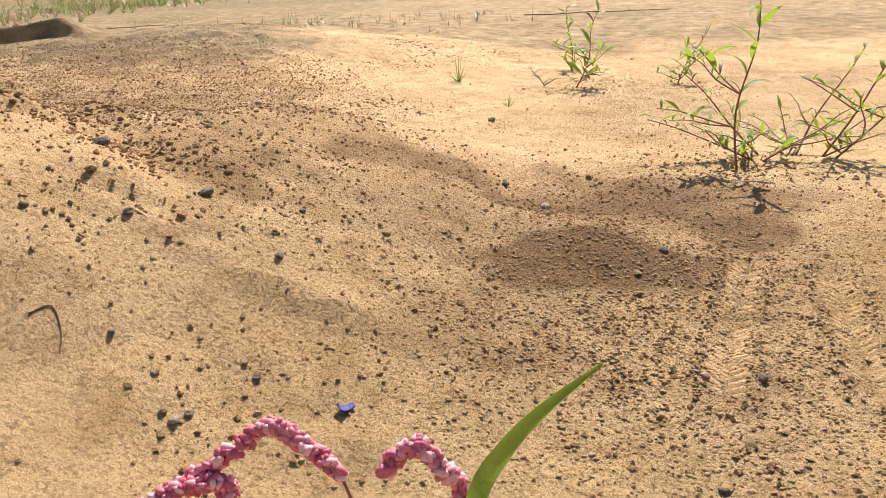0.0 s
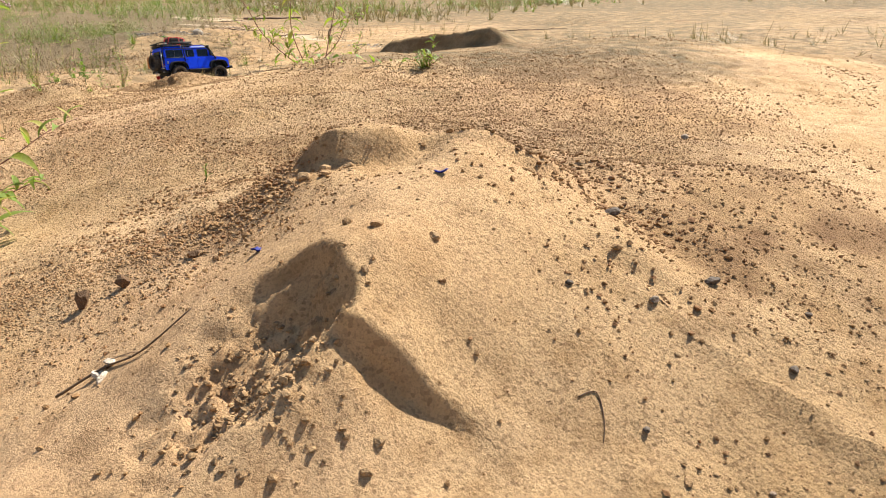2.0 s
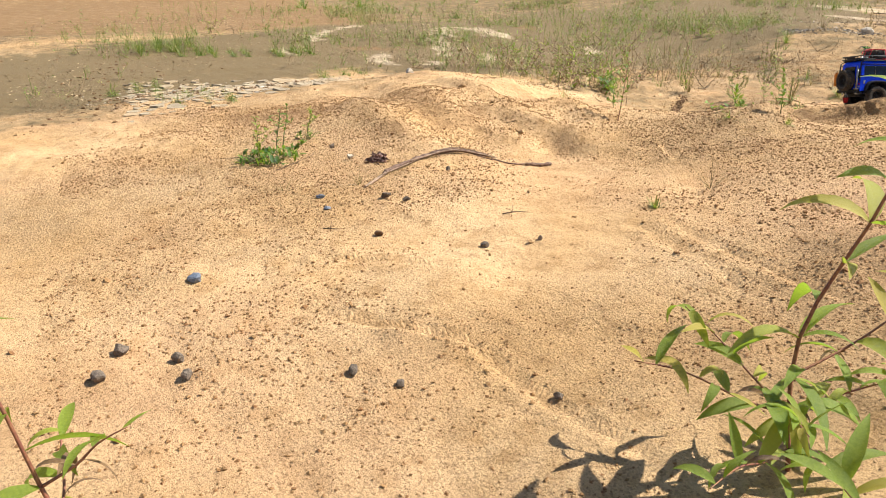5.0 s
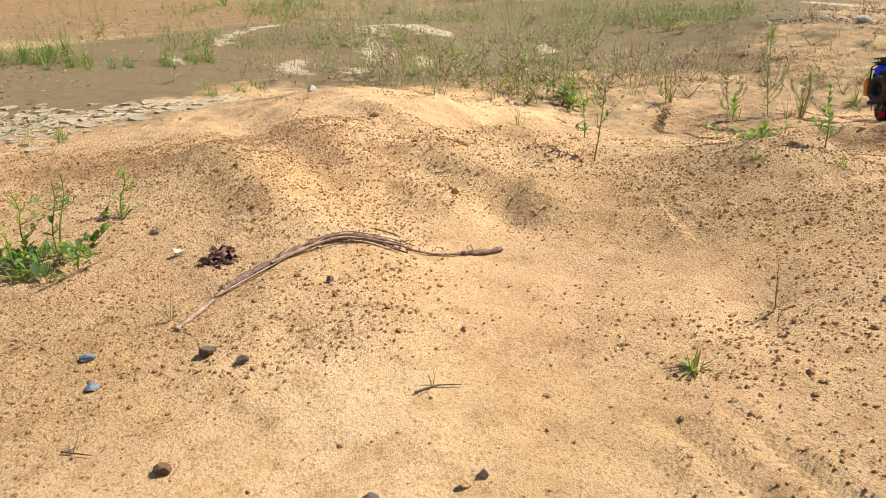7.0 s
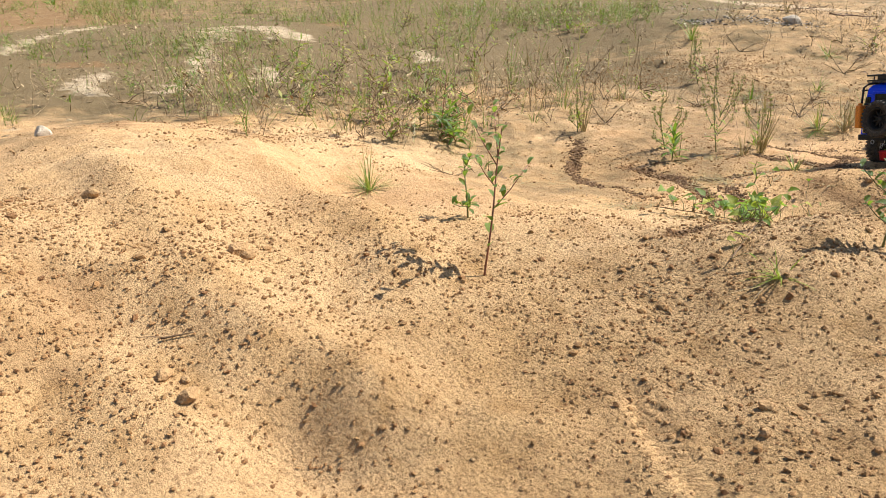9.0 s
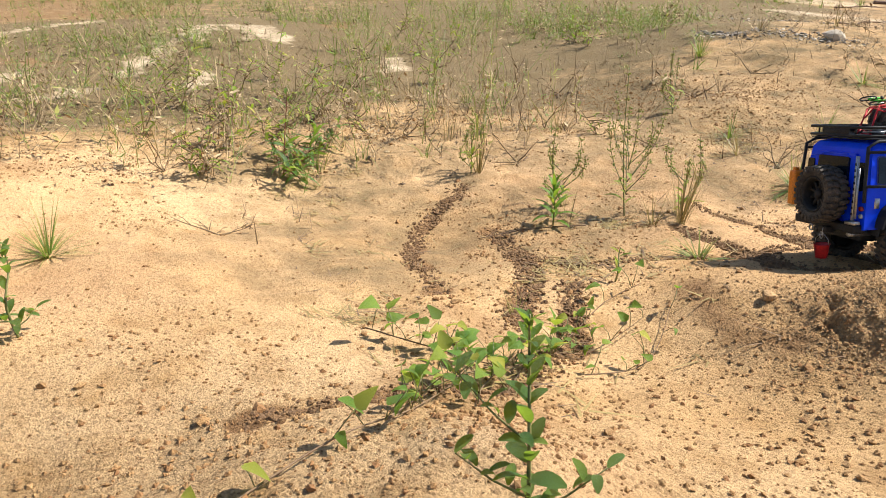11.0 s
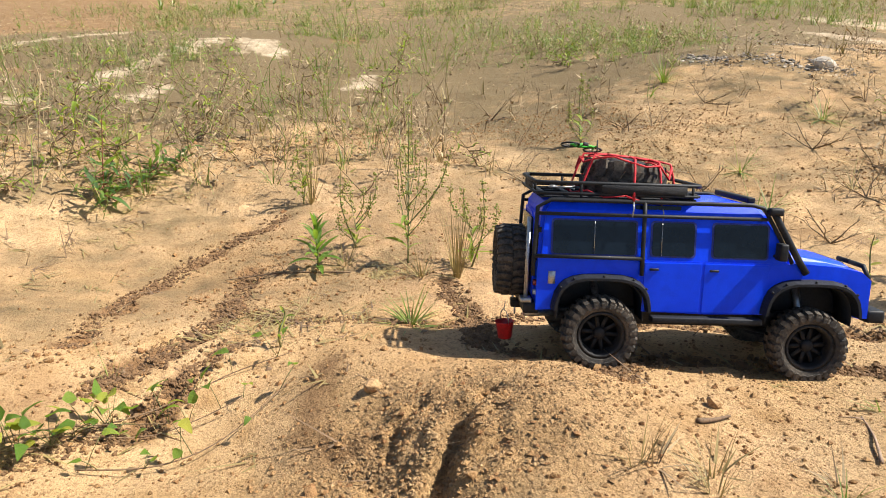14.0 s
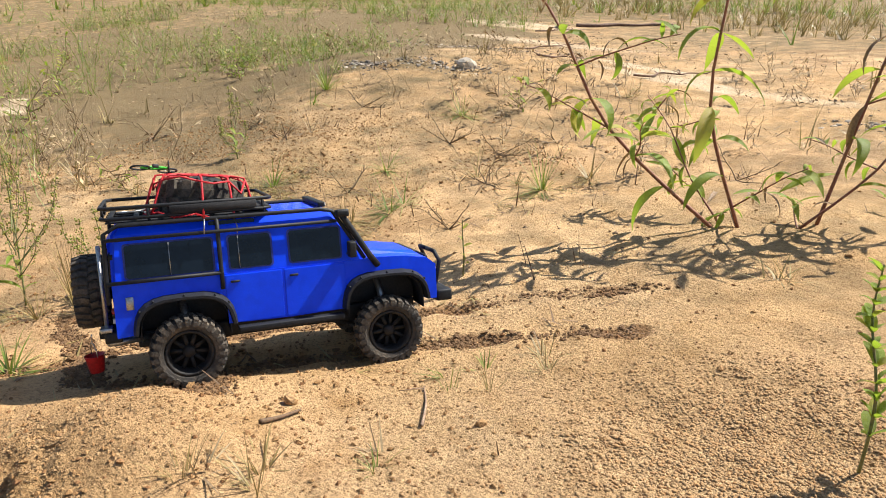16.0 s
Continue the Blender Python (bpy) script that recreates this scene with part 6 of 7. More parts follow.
# ---- the toy car ----
M_PAINT = surface("blue_paint", (0.002, 0.050, 0.84), (0.003, 0.066, 0.94), 9, 0.36, 0.0002, 400, grime=0.92)
M_PAINT.node_tree.nodes["Principled BSDF"].inputs["Specular IOR Level"].default_value = 0.22
M_BLACK = surface("black_plastic", (0.010, 0.011, 0.013), (0.018, 0.019, 0.022), 40, 0.55, 0.0003, 600)
M_FLARE = surface("grey_plastic", (0.010, 0.012, 0.016), (0.018, 0.020, 0.026), 40, 0.6, 0.0003, 600)
M_RUBBER = surface("dusty_rubber", (0.032, 0.029, 0.026), (0.125, 0.098, 0.070), 35, 0.85, 0.0006, 500)
M_RIM = surface("black_rim", (0.007, 0.007, 0.008), (0.026, 0.021, 0.017), 30, 0.7, 0.0002, 500)
M_GLASS = surface("smoked_glass", (0.004, 0.008, 0.014), (0.007, 0.012, 0.020), 6, 0.14, 0.0, None)
for mat in (M_FLARE, M_BLACK, M_GLASS):
    mat.node_tree.nodes["Principled BSDF"].inputs["Specular IOR Level"].default_value = 0.3
M_FRAME = surface("window_seal", (0.010, 0.022, 0.20), (0.014, 0.030, 0.26), 30, 0.5, 0.0002, 400)
M_ORANGE = surface("orange_plastic", (0.72, 0.21, 0.012), (0.78, 0.27, 0.02), 30, 0.5, 0.0004, 300)
M_STEEL = surface("steel", (0.38, 0.38, 0.39), (0.52, 0.52, 0.53), 60, 0.35, 0.0002, 500, metal=0.9)
M_RED = surface("red_enamel", (0.45, 0.012, 0.015), (0.55, 0.02, 0.02), 30, 0.4, 0.0003, 300)
M_CORD = surface("red_cord", (0.55, 0.012, 0.02), (0.65, 0.02, 0.03), 60, 0.6, 0.0004, 900)
M_GREENP = surface("green_paint", (0.04, 0.42, 0.03), (0.06, 0.5, 0.05), 30, 0.35, 0.0002, 300)
M_YELLOW = surface("yellow_plate", (0.75, 0.52, 0.02), (0.8, 0.58, 0.03), 30, 0.45, 0.0002, 300)
M_WHITE = surface("white_sticker", (0.75, 0.75, 0.74), (0.8, 0.8, 0.8), 30, 0.5, 0.0, None)
M_CANVAS = surface("black_canvas", (0.010, 0.010, 0.012), (0.022, 0.022, 0.026), 60, 0.8, 0.001, 700)
M_LAMP = surface("lamp_lens", (0.6, 0.6, 0.58), (0.7, 0.7, 0.68), 60, 0.15, 0.0, None)
M_TAIL = surface("tail_lens", (0.30, 0.02, 0.015), (0.4, 0.03, 0.02), 60, 0.2, 0.0, None)


def box(x0, x1, y0, y1, z0, z1, bevel=0.0, seg=2):
    bm = bmesh.new()
    bmesh.ops.create_cube(bm, size=1, matrix=Matrix.LocRotScale(((x0 + x1) / 2, (y0 + y1) / 2, (z0 + z1) / 2), None, (x1 - x0, y1 - y0, z1 - z0)))
    if bevel:
        bmesh.ops.bevel(bm, geom=bm.edges[:], offset=bevel, segments=seg, profile=0.7, affect="EDGES")
    return bm


def slab(outer, inner):
    """A solid between two outlines of the same number of corners."""
    bm = bmesh.new()
    a, b = [bm.verts.new(q) for q in outer], [bm.verts.new(q) for q in inner]
    n = len(a)
    bm.faces.new(a)
    bm.faces.new(b[::-1])
    for k in range(n):
        bm.faces.new((a[k], b[k], b[(k + 1) % n], a[(k + 1) % n]))
    return bm


def cut_corners(u0, u1, v0, v1, c):
    return [(u0 + c, v0), (u1 - c, v0), (u1 - c * 0.3, v0 + c * 0.3), (u1, v0 + c), (u1, v1 - c), (u1 - c * 0.3, v1 - c * 0.3), (u1 - c, v1), (u0 + c, v1), (u0 + c * 0.3, v1 - c * 0.3), (u0, v1 - c), (u0, v0 + c), (u0 + c * 0.3, v0 + c * 0.3)]


def rod(pts, r, n=8):
    bm = bmesh.new()
    tube(bm, pts, r, r, n)
    return bm


def turned(profile, n=32, axis="y"):
    """A solid of revolution; profile: (along the axis, radius)."""
    bm = bmesh.new()
    rings = []
    for h, r in profile:
        ring = []
        for k in range(n):
            c, s = r * math.cos(6.28319 * k / n), r * math.sin(6.28319 * k / n)
            ring.append(bm.verts.new((c, h, s) if axis == "y" else (h, c, s) if axis == "x" else (c, s, h)))
        rings.append(ring)
    for a, b in zip(rings, rings[1:]):
        for k in range(n):
            bm.faces.new((a[k], a[(k + 1) % n], b[(k + 1) % n], b[k]))
    return bm


def tyre_mesh(R=0.0585, W=0.046, lugs=26):
    """A knobbly tyre about the y axis: carcass, side ribs and staggered lugs."""
    h = W / 2
    bm = turned([(-h * 0.55, R * 0.60), (-h * 0.9, R * 0.66), (-h, R * 0.78), (-h * 0.92, R * 0.885), (-h * 0.5, R * 0.925), (h * 0.5, R * 0.925), (h * 0.92, R * 0.885), (h, R * 0.78), (h * 0.9, R * 0.66), (h * 0.55, R * 0.60), (-h * 0.55, R * 0.60)], 52)
    for k in range(lugs):
        for side in (-1, 1):
            a = 6.28319 * (k + (0.25 if side > 0 else 0.75)) / lugs
            m = Matrix.Rotation(a, 4, "Y")
            for (y0, y1, skew, r0, r1, wd) in ((0.04, 0.52, 0.35, 0.90, 1.0, 0.60), (0.50, 1.03, -0.15, 0.84, 0.985, 0.56)):
                w = 3.14159 * R / lugs * wd
                vs = []
                for rr_ in (r0, r1):
                    for yy in (y0, y1):
                        for s in (-1, 1):
                            off = skew * w * (1 if yy == y1 else -1)
                            rad = R * rr_ - (R * 0.045 if yy == y1 and y1 > 1 else 0)
                            vs.append(bm.verts.new(m @ Vector((s * w * (0.9 if rr_ == r1 else 1.05) + off, side * yy * h, rad))))
                for q in ((4, 5, 7, 6), (0, 1, 5, 4), (2, 6, 7, 3), (0, 4, 6, 2), (1, 3, 7, 5)):
                    bm.faces.new([vs[i] for i in q])
            w = 3.14159 * R / lugs * 0.35
            vs = [bm.verts.new(m @ Vector((s * w, side * h * yy, R * rad))) for yy, rad in ((1.0, 0.90), (1.05, 0.86), (1.05, 0.74), (0.99, 0.72)) for s in (-1, 1)]
            for q in ((0, 1, 3, 2), (2, 3, 5, 4), (4, 5, 7, 6)):
                bm.faces.new([vs[i] for i in q])
    return bm


def rim_mesh(R=0.036, W=0.036):
    h = W / 2
    bm = turned([(-h, R * 1.0), (-h, R * 0.88), (-h * 0.7, R * 0.84), (-h * 0.2, R * 0.8), (h * 0.3, R * 0.8), (h * 0.85, R * 0.86), (h * 1.05, R * 0.9), (h * 1.05, R * 1.02), (h * 0.8, R * 1.0)], 36)
    for k in range(10):
        m = Matrix.Rotation(6.28319 * k / 10, 4, "Y")
        bmesh.ops.create_cube(bm, size=1, matrix=m @ Matrix.LocRotScale((0, h * 0.15, R * 0.52), None, (R * 0.16, h * 0.22, R * 0.66)))
    bmesh.ops.create_cone(bm, segments=16, radius1=R * 0.3, radius2=R * 0.22, depth=h * 0.5, cap_ends=True, matrix=Matrix.Translation((0, h * 0.35, 0)) @ pose(0, 0, 0, -90))
    bmesh.ops.create_cone(bm, segments=24, radius1=R * 0.82, radius2=R * 0.82, depth=h * 0.1, cap_ends=True, matrix=Matrix.Translation((0, -h * 0.3, 0)) @ pose(0, 0, 0, -90))
    for k in range(12):
        m = Matrix.Rotation(6.28319 * (k + 0.5) / 12, 4, "Y")
        bmesh.ops.create_cone(bm, segments=6, radius1=0.0014, radius2=0.0012, depth=0.0016, cap_ends=True, matrix=m @ Matrix.Translation((0, h * 1.08, R * 0.96)) @ pose(0, 0, 0, -90))
    return bm


def build_car():
    CX, CY, HEAD, K = -4.066, 3.938, -17.5, 0.897
    turn = Matrix.Rotation(radians(HEAD + 90), 4, "Z")
    spots_ = [(sx * 0.162, sy * 0.098) for sx in (1, -1) for sy in (1, -1)]
    zs = []
    for a, b in spots_:
        q = turn @ Vector((a * K, b * K, 0))
        zs.append(max(float(relief(CX + q.x + dx, CY + q.y + dy)) for dx in (-0.015, 0, 0.015) for dy in (-0.015, 0, 0.015)) - 0.009)
    front, rear, lft, rgt = (zs[0] + zs[1]) / 2, (zs[2] + zs[3]) / 2, (zs[0] + zs[2]) / 2, (zs[1] + zs[3]) / 2
    up = Vector((-0.55 * (front - rear) / (0.324 * K), -1.0 * (lft - rgt) / (0.196 * K), 1)).normalized()
    fx = (Vector((1, 0, 0)) - up * up.x).normalized()
    tilt = Matrix((fx, up.cross(fx), up)).transposed().to_4x4()
    car = new("toy_offroad_car")
    car.empty_display_size = 0.05
    car.matrix_world = Matrix.Translation((CX, CY, sum(zs) / 4)) @ turn @ tilt @ Matrix.Scale(K, 4)
    tagged(car, "blue toy off-road car with roof rack and spare wheel", "toy car")
    inv = car.matrix_world.inverted()

    # shell: lower body with wheel arches cut out
    def under(x):
        for cx in (0.162, -0.162):
            u = abs(x - cx) / 0.070
            if u <= 1:
                return max(0.098, 0.083 + 0.066 * math.sqrt(max(0.0, 1 - u ** 3.226)) ** 0.62)
        return 0.096
    crest = [(-0.262, 0.178), (0.128, 0.178), (0.135, 0.180), (0.20, 0.176), (0.238, 0.169), (0.254, 0.156)]
    along_x = sorted({-0.262, 0.254, 0.128, 0.135, 0.20, 0.238, 0.0} | {cx + 0.070 * k / 10 for cx in (0.162, -0.162) for k in range(-10, 11)})
    bm = bmesh.new()
    rows = []
    for x in along_x:
        top = float(np.interp(x, [q[0] for q in crest], [q[1] for q in crest]))
        rows.append([bm.verts.new(q) for q in ((x, 0.098, under(x)), (x, 0.098, top), (x, -0.098, top), (x, -0.098, under(x)))])
    for a, b in zip(rows, rows[1:]):
        for k in range(4):
            bm.faces.new((a[k], a[(k + 1) % 4], b[(k + 1) % 4], b[k]))
    bm.faces.new(rows[0])
    bm.faces.new(rows[-1][::-1])
    part("lower_body", bm, M_PAINT, car, smooth_shade=False)
    bx = [(-0.262, 0.178, 0.097), (-0.2605, 0.220, 0.0925), (-0.257, 0.252, 0.088), (-0.250, 0.262, 0.080), (-0.240, 0.2655, 0.066)]
    fx_ = [0.128, 0.104, 0.086, 0.078, 0.066]
    bm = bmesh.new()
    rings = [[bm.verts.new(q) for q in ((x0, w, z), (x1, w, z), (x1, -w, z), (x0, -w, z))] for (x0, z, w), x1 in zip(bx, fx_)]
    for a, b in zip(rings, rings[1:]):
        for k in range(4):
            bm.faces.new((a[k], a[(k + 1) % 4], b[(k + 1) % 4], b[k]))
    bm.faces.new(rings[-1])
    bmesh.ops.bevel(bm, geom=[e for e in bm.edges if abs(e.verts[0].co.z - e.verts[1].co.z) > 0.002], offset=0.006, segments=3, affect="EDGES")
    part("cabin", bm, M_PAINT, car, smooth_shade=False)
    bm = slab([(0.13, 0.070, 0.180), (0.236, 0.062, 0.1705), (0.236, -0.062, 0.1705), (0.13, -0.070, 0.180)], [(0.132, 0.060, 0.1885), (0.226, 0.052, 0.177), (0.226, -0.052, 0.177), (0.132, -0.060, 0.1885)])
    part("bonnet", bm, M_PAINT, car, smooth_shade=False)
    for k in range(7):
        part("roof_rib", box(-0.24, 0.06, -0.054 + 0.018 * k - 0.002, -0.054 + 0.018 * k + 0.002, 0.2645, 0.2672, 0.0006, 1), M_PAINT, car)
    # black blocks added for the dark inside, closing the open wheel arches
    part("front_filler", box(0.092, 0.236, -0.050, 0.050, 0.092, 0.176, 0.004), M_BLACK, car)
    part("rear_filler", box(-0.235, -0.092, -0.050, 0.050, 0.092, 0.170, 0.004), M_BLACK, car)
    part("belly_plate", box(-0.235, 0.225, -0.055, 0.055, 0.066, 0.093, 0.004), M_BLACK, car)

    def side_y(f):
        return 0.097 + (0.0885 - 0.097) * f

    def pane(name, s, x0, x1, f0, f1, off, thick, mat, parent, c=0.005):
        pts = cut_corners(x0, x1, f0 * 0.076, f1 * 0.076, c)
        o = [(x, s * (side_y(z / 0.076) + off), 0.178 + z) for x, z in pts]
        i = [(x, s * (side_y(z / 0.076) + off - thick), 0.178 + z) for x, z in pts]
        return part(name, slab(o, i), mat, parent, smooth_shade=False)

    for s in (1, -1):
        for nm, x0, x1 in (("side_window", -0.240, -0.114), ("rear_door_window", -0.088, -0.024), ("front_door_window", 0.006, 0.088)):
            w = pane(nm, s, x0 - 0.003, x1 + 0.003, 0.07, 0.79, 0.0012, 0.003, M_FRAME, car)
            pane("pane", s, x0, x1, 0.10, 0.76, 0.0022, 0.003, M_GLASS, w, 0.004)
            if nm != "front_door_window":
                xm = (x0 + x1) / 2 + (0.0 if nm == "side_window" else -0.018)
                part("divider", rod([(xm, s * (side_y(0.1) + 0.0026), 0.1856), (xm, s * (side_y(0.76) + 0.0026), 0.2357)], 0.0006, 5), M_STEEL, w)
        pane("roof_window", s, -0.115, -0.045, 1.005, 1.09, -0.0025, 0.002, M_GLASS, car, 0.002)
        for nm, x0, x1 in (("rear_door", -0.0985, -0.010), ("front_door", -0.006, 0.094)):
            d = part(nm, box(x0, x1, s * 0.0965 if s > 0 else -0.0992, 0.0992 if s > 0 else -0.0965, 0.098, 0.1755, 0.0012, 2), M_PAINT, car, smooth_shade=False)
            part("handle", box(x0 + 0.008, x0 + 0.022, 0.0985 if s > 0 else -0.1015, 0.1015 if s > 0 else -0.0985, 0.163, 0.1665, 0.0008, 1), M_BLACK, d, "black door handle")
        part("sill", box(-0.085, 0.085, s * 0.104 - 0.009, s * 0.104 + 0.009, 0.084, 0.093, 0.002), M_FLARE, car, "grey side step")
        # arch flares
        for cx in (0.162, -0.162):
            bm = bmesh.new()
            ring = []
            for k in range(15):
                a = math.pi * k / 14
                c, sn = math.copysign(abs(math.cos(a)) ** 0.62, math.cos(a)), math.sin(a) ** 0.62
                q = [(cx + 0.068 * c, s * 0.097, 0.083 + 0.064 * sn), (cx + 0.070 * c, s * 0.116, 0.083 + 0.065 * sn), (cx + 0.074 * c, s * 0.116, 0.083 + 0.069 * sn), (cx + 0.0765 * c, s * 0.107, 0.083 + 0.0715 * sn), (cx + 0.0775 * c, s * 0.097, 0.083 + 0.0730 * sn)]
                ring.append([bm.verts.new((x, y, z if k not in (0, 14) else 0.100)) for x, y, z in q])
            for a, b in zip(ring, ring[1:]):
                for k in range(5):
                    bm.faces.new((a[k], a[(k + 1) % 5], b[(k + 1) % 5], b[k]))
            bm.faces.new(ring[0])
            bm.faces.new(ring[-1][::-1])
            f = part("wheel_arch", bm, M_FLARE, car, smooth_shade=False)
            bm = bmesh.new()
            ring = []
            for k in range(15):
                a = math.pi * k / 14
                c, sn = math.copysign(abs(math.cos(a)) ** 0.62, math.cos(a)), math.sin(a) ** 0.62
                ring.append([bm.verts.new((cx + r * c, s * y, 0.083 + (r - 0.004) * sn)) for r, y in ((0.0675, 0.099), (0.0675, 0.045), (0.0655, 0.045), (0.0655, 0.099))])
            for a, b in zip(ring, ring[1:]):
                for k in range(4):
                    bm.faces.new((a[k], a[(k + 1) % 4], b[(k + 1) % 4], b[k]))
            part("wheel_well", bm, M_BLACK, car)
            for k in (3, 5, 7, 9, 11):
                a = math.pi * k / 14
                q = (cx + 0.0762 * math.copysign(abs(math.cos(a)) ** 0.62, math.cos(a)), s * 0.1125, 0.083 + 0.0712 * math.sin(a) ** 0.62)
                bm = bmesh.new()
                bmesh.ops.create_cone(bm, segments=6, radius1=0.002, radius2=0.0016, depth=0.003, cap_ends=True, matrix=Matrix.Translation(q) @ pose(0, 0, 0, 90))
                part("bolt", bm, M_BLACK, f)
        # outer roll cage
        for nm, pts, r in (("cage_rail", [(0.128, s * 0.099, 0.180), (0.104, s * 0.0955, 0.222), (0.080, s * 0.091, 0.262), (0.06, s * 0.0925, 0.2665), (-0.245, s * 0.0925, 0.2665), (-0.2655, s * 0.0935, 0.255), (-0.2685, s * 0.098, 0.18), (-0.2685, s * 0.100, 0.150)], 0.0034),
                           ("cage_rail", [(-0.2655, s * 0.0985, 0.246), (-0.10, s * 0.0985, 0.246), (0.085, s * 0.0975, 0.246)], 0.0028),
                           ("cage_rail", [(-0.268, s * 0.1015, 0.181), (-0.100, s * 0.1015, 0.181)], 0.0030),
                           ("cage_hoop", [(-0.103, s * 0.102, 0.155), (-0.103, s * 0.101, 0.185), (-0.103, s * 0.0965, 0.24), (-0.103, s * 0.0925, 0.2665)], 0.0034)):
            part(nm, rod(pts, r), M_BLACK, car)
        m = part("mirror", box(0.098, 0.110, s * 0.112 - 0.010, s * 0.112 + 0.010, 0.186, 0.212, 0.003), M_BLACK, car)
        part("mirror_arm", rod([(0.100, s * 0.096, 0.190), (0.103, s * 0.108, 0.195)], 0.002, 6), M_BLACK, m)
        hl = part("headlight", turned([(0.253, 0.0005), (0.257, 0.010), (0.2555, 0.0145), (0.250, 0.015)], 20, "x"), M_LAMP, car, m=Matrix.Translation((0, s * 0.066, 0.142)))
        part("tail_light", turned([(-0.2665, 0.0005), (-0.2665, 0.0045), (-0.262, 0.005)], 14, "x"), M_TAIL, car, m=Matrix.Translation((0, s * 0.088, 0.137)))
        part("tail_light", turned([(-0.2660, 0.0005), (-0.2660, 0.0040), (-0.262, 0.0045)], 14, "x"), M_LAMP, car, m=Matrix.Translation((0, s * 0.088, 0.122)))
        part("badge", box(-0.245, -0.234, 0.0978 if s > 0 else -0.0994, 0.0994 if s > 0 else -0.0978, 0.138, 0.158, 0.0006, 1), M_STEEL, car)
        # wheels stand on the ground, each at its own height
    tyre, rim = None, None
    for (a, b), z in zip(spots_, zs):
        q = turn @ Vector((a * K, b * K, 0))
        hub = inv @ Vector((CX + q.x, CY + q.y, z + 0.0585 * K))
        hub.x, hub.y = a, b
        w = new("wheel")
        w.empty_display_size = 0.02
        w.parent = car
        w.matrix_local = Matrix.Translation(hub) @ pose(0, 0, 0, 0, 37 * a * 100, (0 if b > 0 else 180) - (4 if a > 0 else 0))
        if tyre is None:
            tyre = part("tyre", tyre_mesh(), M_RUBBER, w, "knobbly dusty black tyre", False)
            rim = part("rim", rim_mesh(), M_RIM, w, "black spoked rim")
        else:
            place("tyre", tyre.data, w, "knobbly dusty black tyre")
            place("rim", rim.data, w, "black spoked rim")
        part("axle", rod([(hub.x, hub.y * 0.85, hub.z), (hub.x, 0, hub.z + 0.003)], 0.008, 10), M_BLACK, car)
        part("shock", rod([(hub.x + 0.012, hub.y * 0.62, hub.z + 0.005), (hub.x - 0.004, hub.y * 0.55, 0.135)], 0.006, 10), M_STEEL, car, "steel shock absorber")
        part("link", rod([(hub.x, hub.y * 0.5, hub.z - 0.006), (hub.x * 0.25, hub.y * 0.35, 0.072)], 0.003, 6), M_BLACK, car)

    # back of the car
    def back_pane(name, y0, y1, f0, f1, off, mat, parent):
        pts = cut_corners(y0, y1, f0 * 0.076, f1 * 0.076, 0.004)
        o = [(-0.262 + 0.004 * z / 0.076 - off, y, 0.178 + z) for y, z in pts]
        return part(name, slab(o, [(x + 0.006, y, z) for x, y, z in o]), mat, parent, smooth_shade=False)
    gate = part("tailgate", box(-0.2645, -0.258, -0.060, 0.060, 0.112, 0.242, 0.002), M_PAINT, car, smooth_shade=False)
    back_pane("window", -0.046, 0.046, -0.06, 0.74, 0.0090, M_GLASS, gate)
    for s in (1, -1):
        back_pane("corner_window", s * 0.077 - 0.010, s * 0.077 + 0.010, -0.10, 0.62, 0.0030, M_GLASS, car)
    bm = rod([(-0.2652, -0.075, 0.232), (-0.2652, -0.042, 0.234), (-0.2652, -0.034, 0.240), (-0.2652, 0.034, 0.240), (-0.2652, 0.042, 0.234), (-0.2652, 0.075, 0.232)], 0.0012, 5)
    part("pressed_line", bm, M_PAINT, gate)
    part("rear_bumper", box(-0.280, -0.255, -0.092, 0.092, 0.088, 0.106, 0.004), M_BLACK, car)
    part("tow_bracket", box(-0.292, -0.270, -0.030, -0.006, 0.082, 0.094, 0.002), M_BLACK, car)
    ring = [(0.006 * math.cos(k * 0.5236), 0.006 * math.sin(k * 0.5236)) for k in range(13)]
    part("shackle", rod([(-0.283, 0.03 + a, 0.084 + b) for a, b in ring], 0.0016, 6), M_STEEL, car)
    part("shackle", rod([(-0.283, -0.005 + 0.7 * a, 0.074 + 1.4 * b) for a, b in ring], 0.0013, 6), M_STEEL, car)
    part("exhaust", rod([(-0.20, -0.060, 0.086), (-0.262, -0.070, 0.084), (-0.276, -0.076, 0.086)], 0.0055, 10), M_STEEL, car)
    sp = new("spare_wheel")
    sp.empty_display_size = 0.02
    sp.parent = car
    sp.matrix_local = Matrix.Translation((-0.296, -0.010, 0.158)) @ pose(0, 0, 0, 0, 0, 90)
    place("tyre", tyre.data, sp, "knobbly dusty black tyre")
    place("rim", rim.data, sp, "black spoked rim")
    part("spare_carrier", box(-0.292, -0.262, -0.022, 0.002, 0.145, 0.171, 0.003), M_BLACK, car)
    can = part("jerry_can", box(-0.312, -0.268, 0.056, 0.078, 0.128, 0.200, 0.006, 3), M_ORANGE, car, "orange plastic jerry can")
    for zz in (0.142, 0.164, 0.186):
        part("rib", box(-0.306, -0.274, 0.0545, 0.0795, zz - 0.002, zz + 0.002, 0.001, 1), M_ORANGE, can)
    part("cap", box(-0.308, -0.298, 0.062, 0.072, 0.199, 0.207, 0.002), M_ORANGE, can)
    part("centre_boss", turned([(0.0775, 0.0075), (0.0795, 0.007), (0.0795, 0.0005)], 16), M_BLACK, can, m=Matrix.Translation((-0.290, 0, 0.165)))
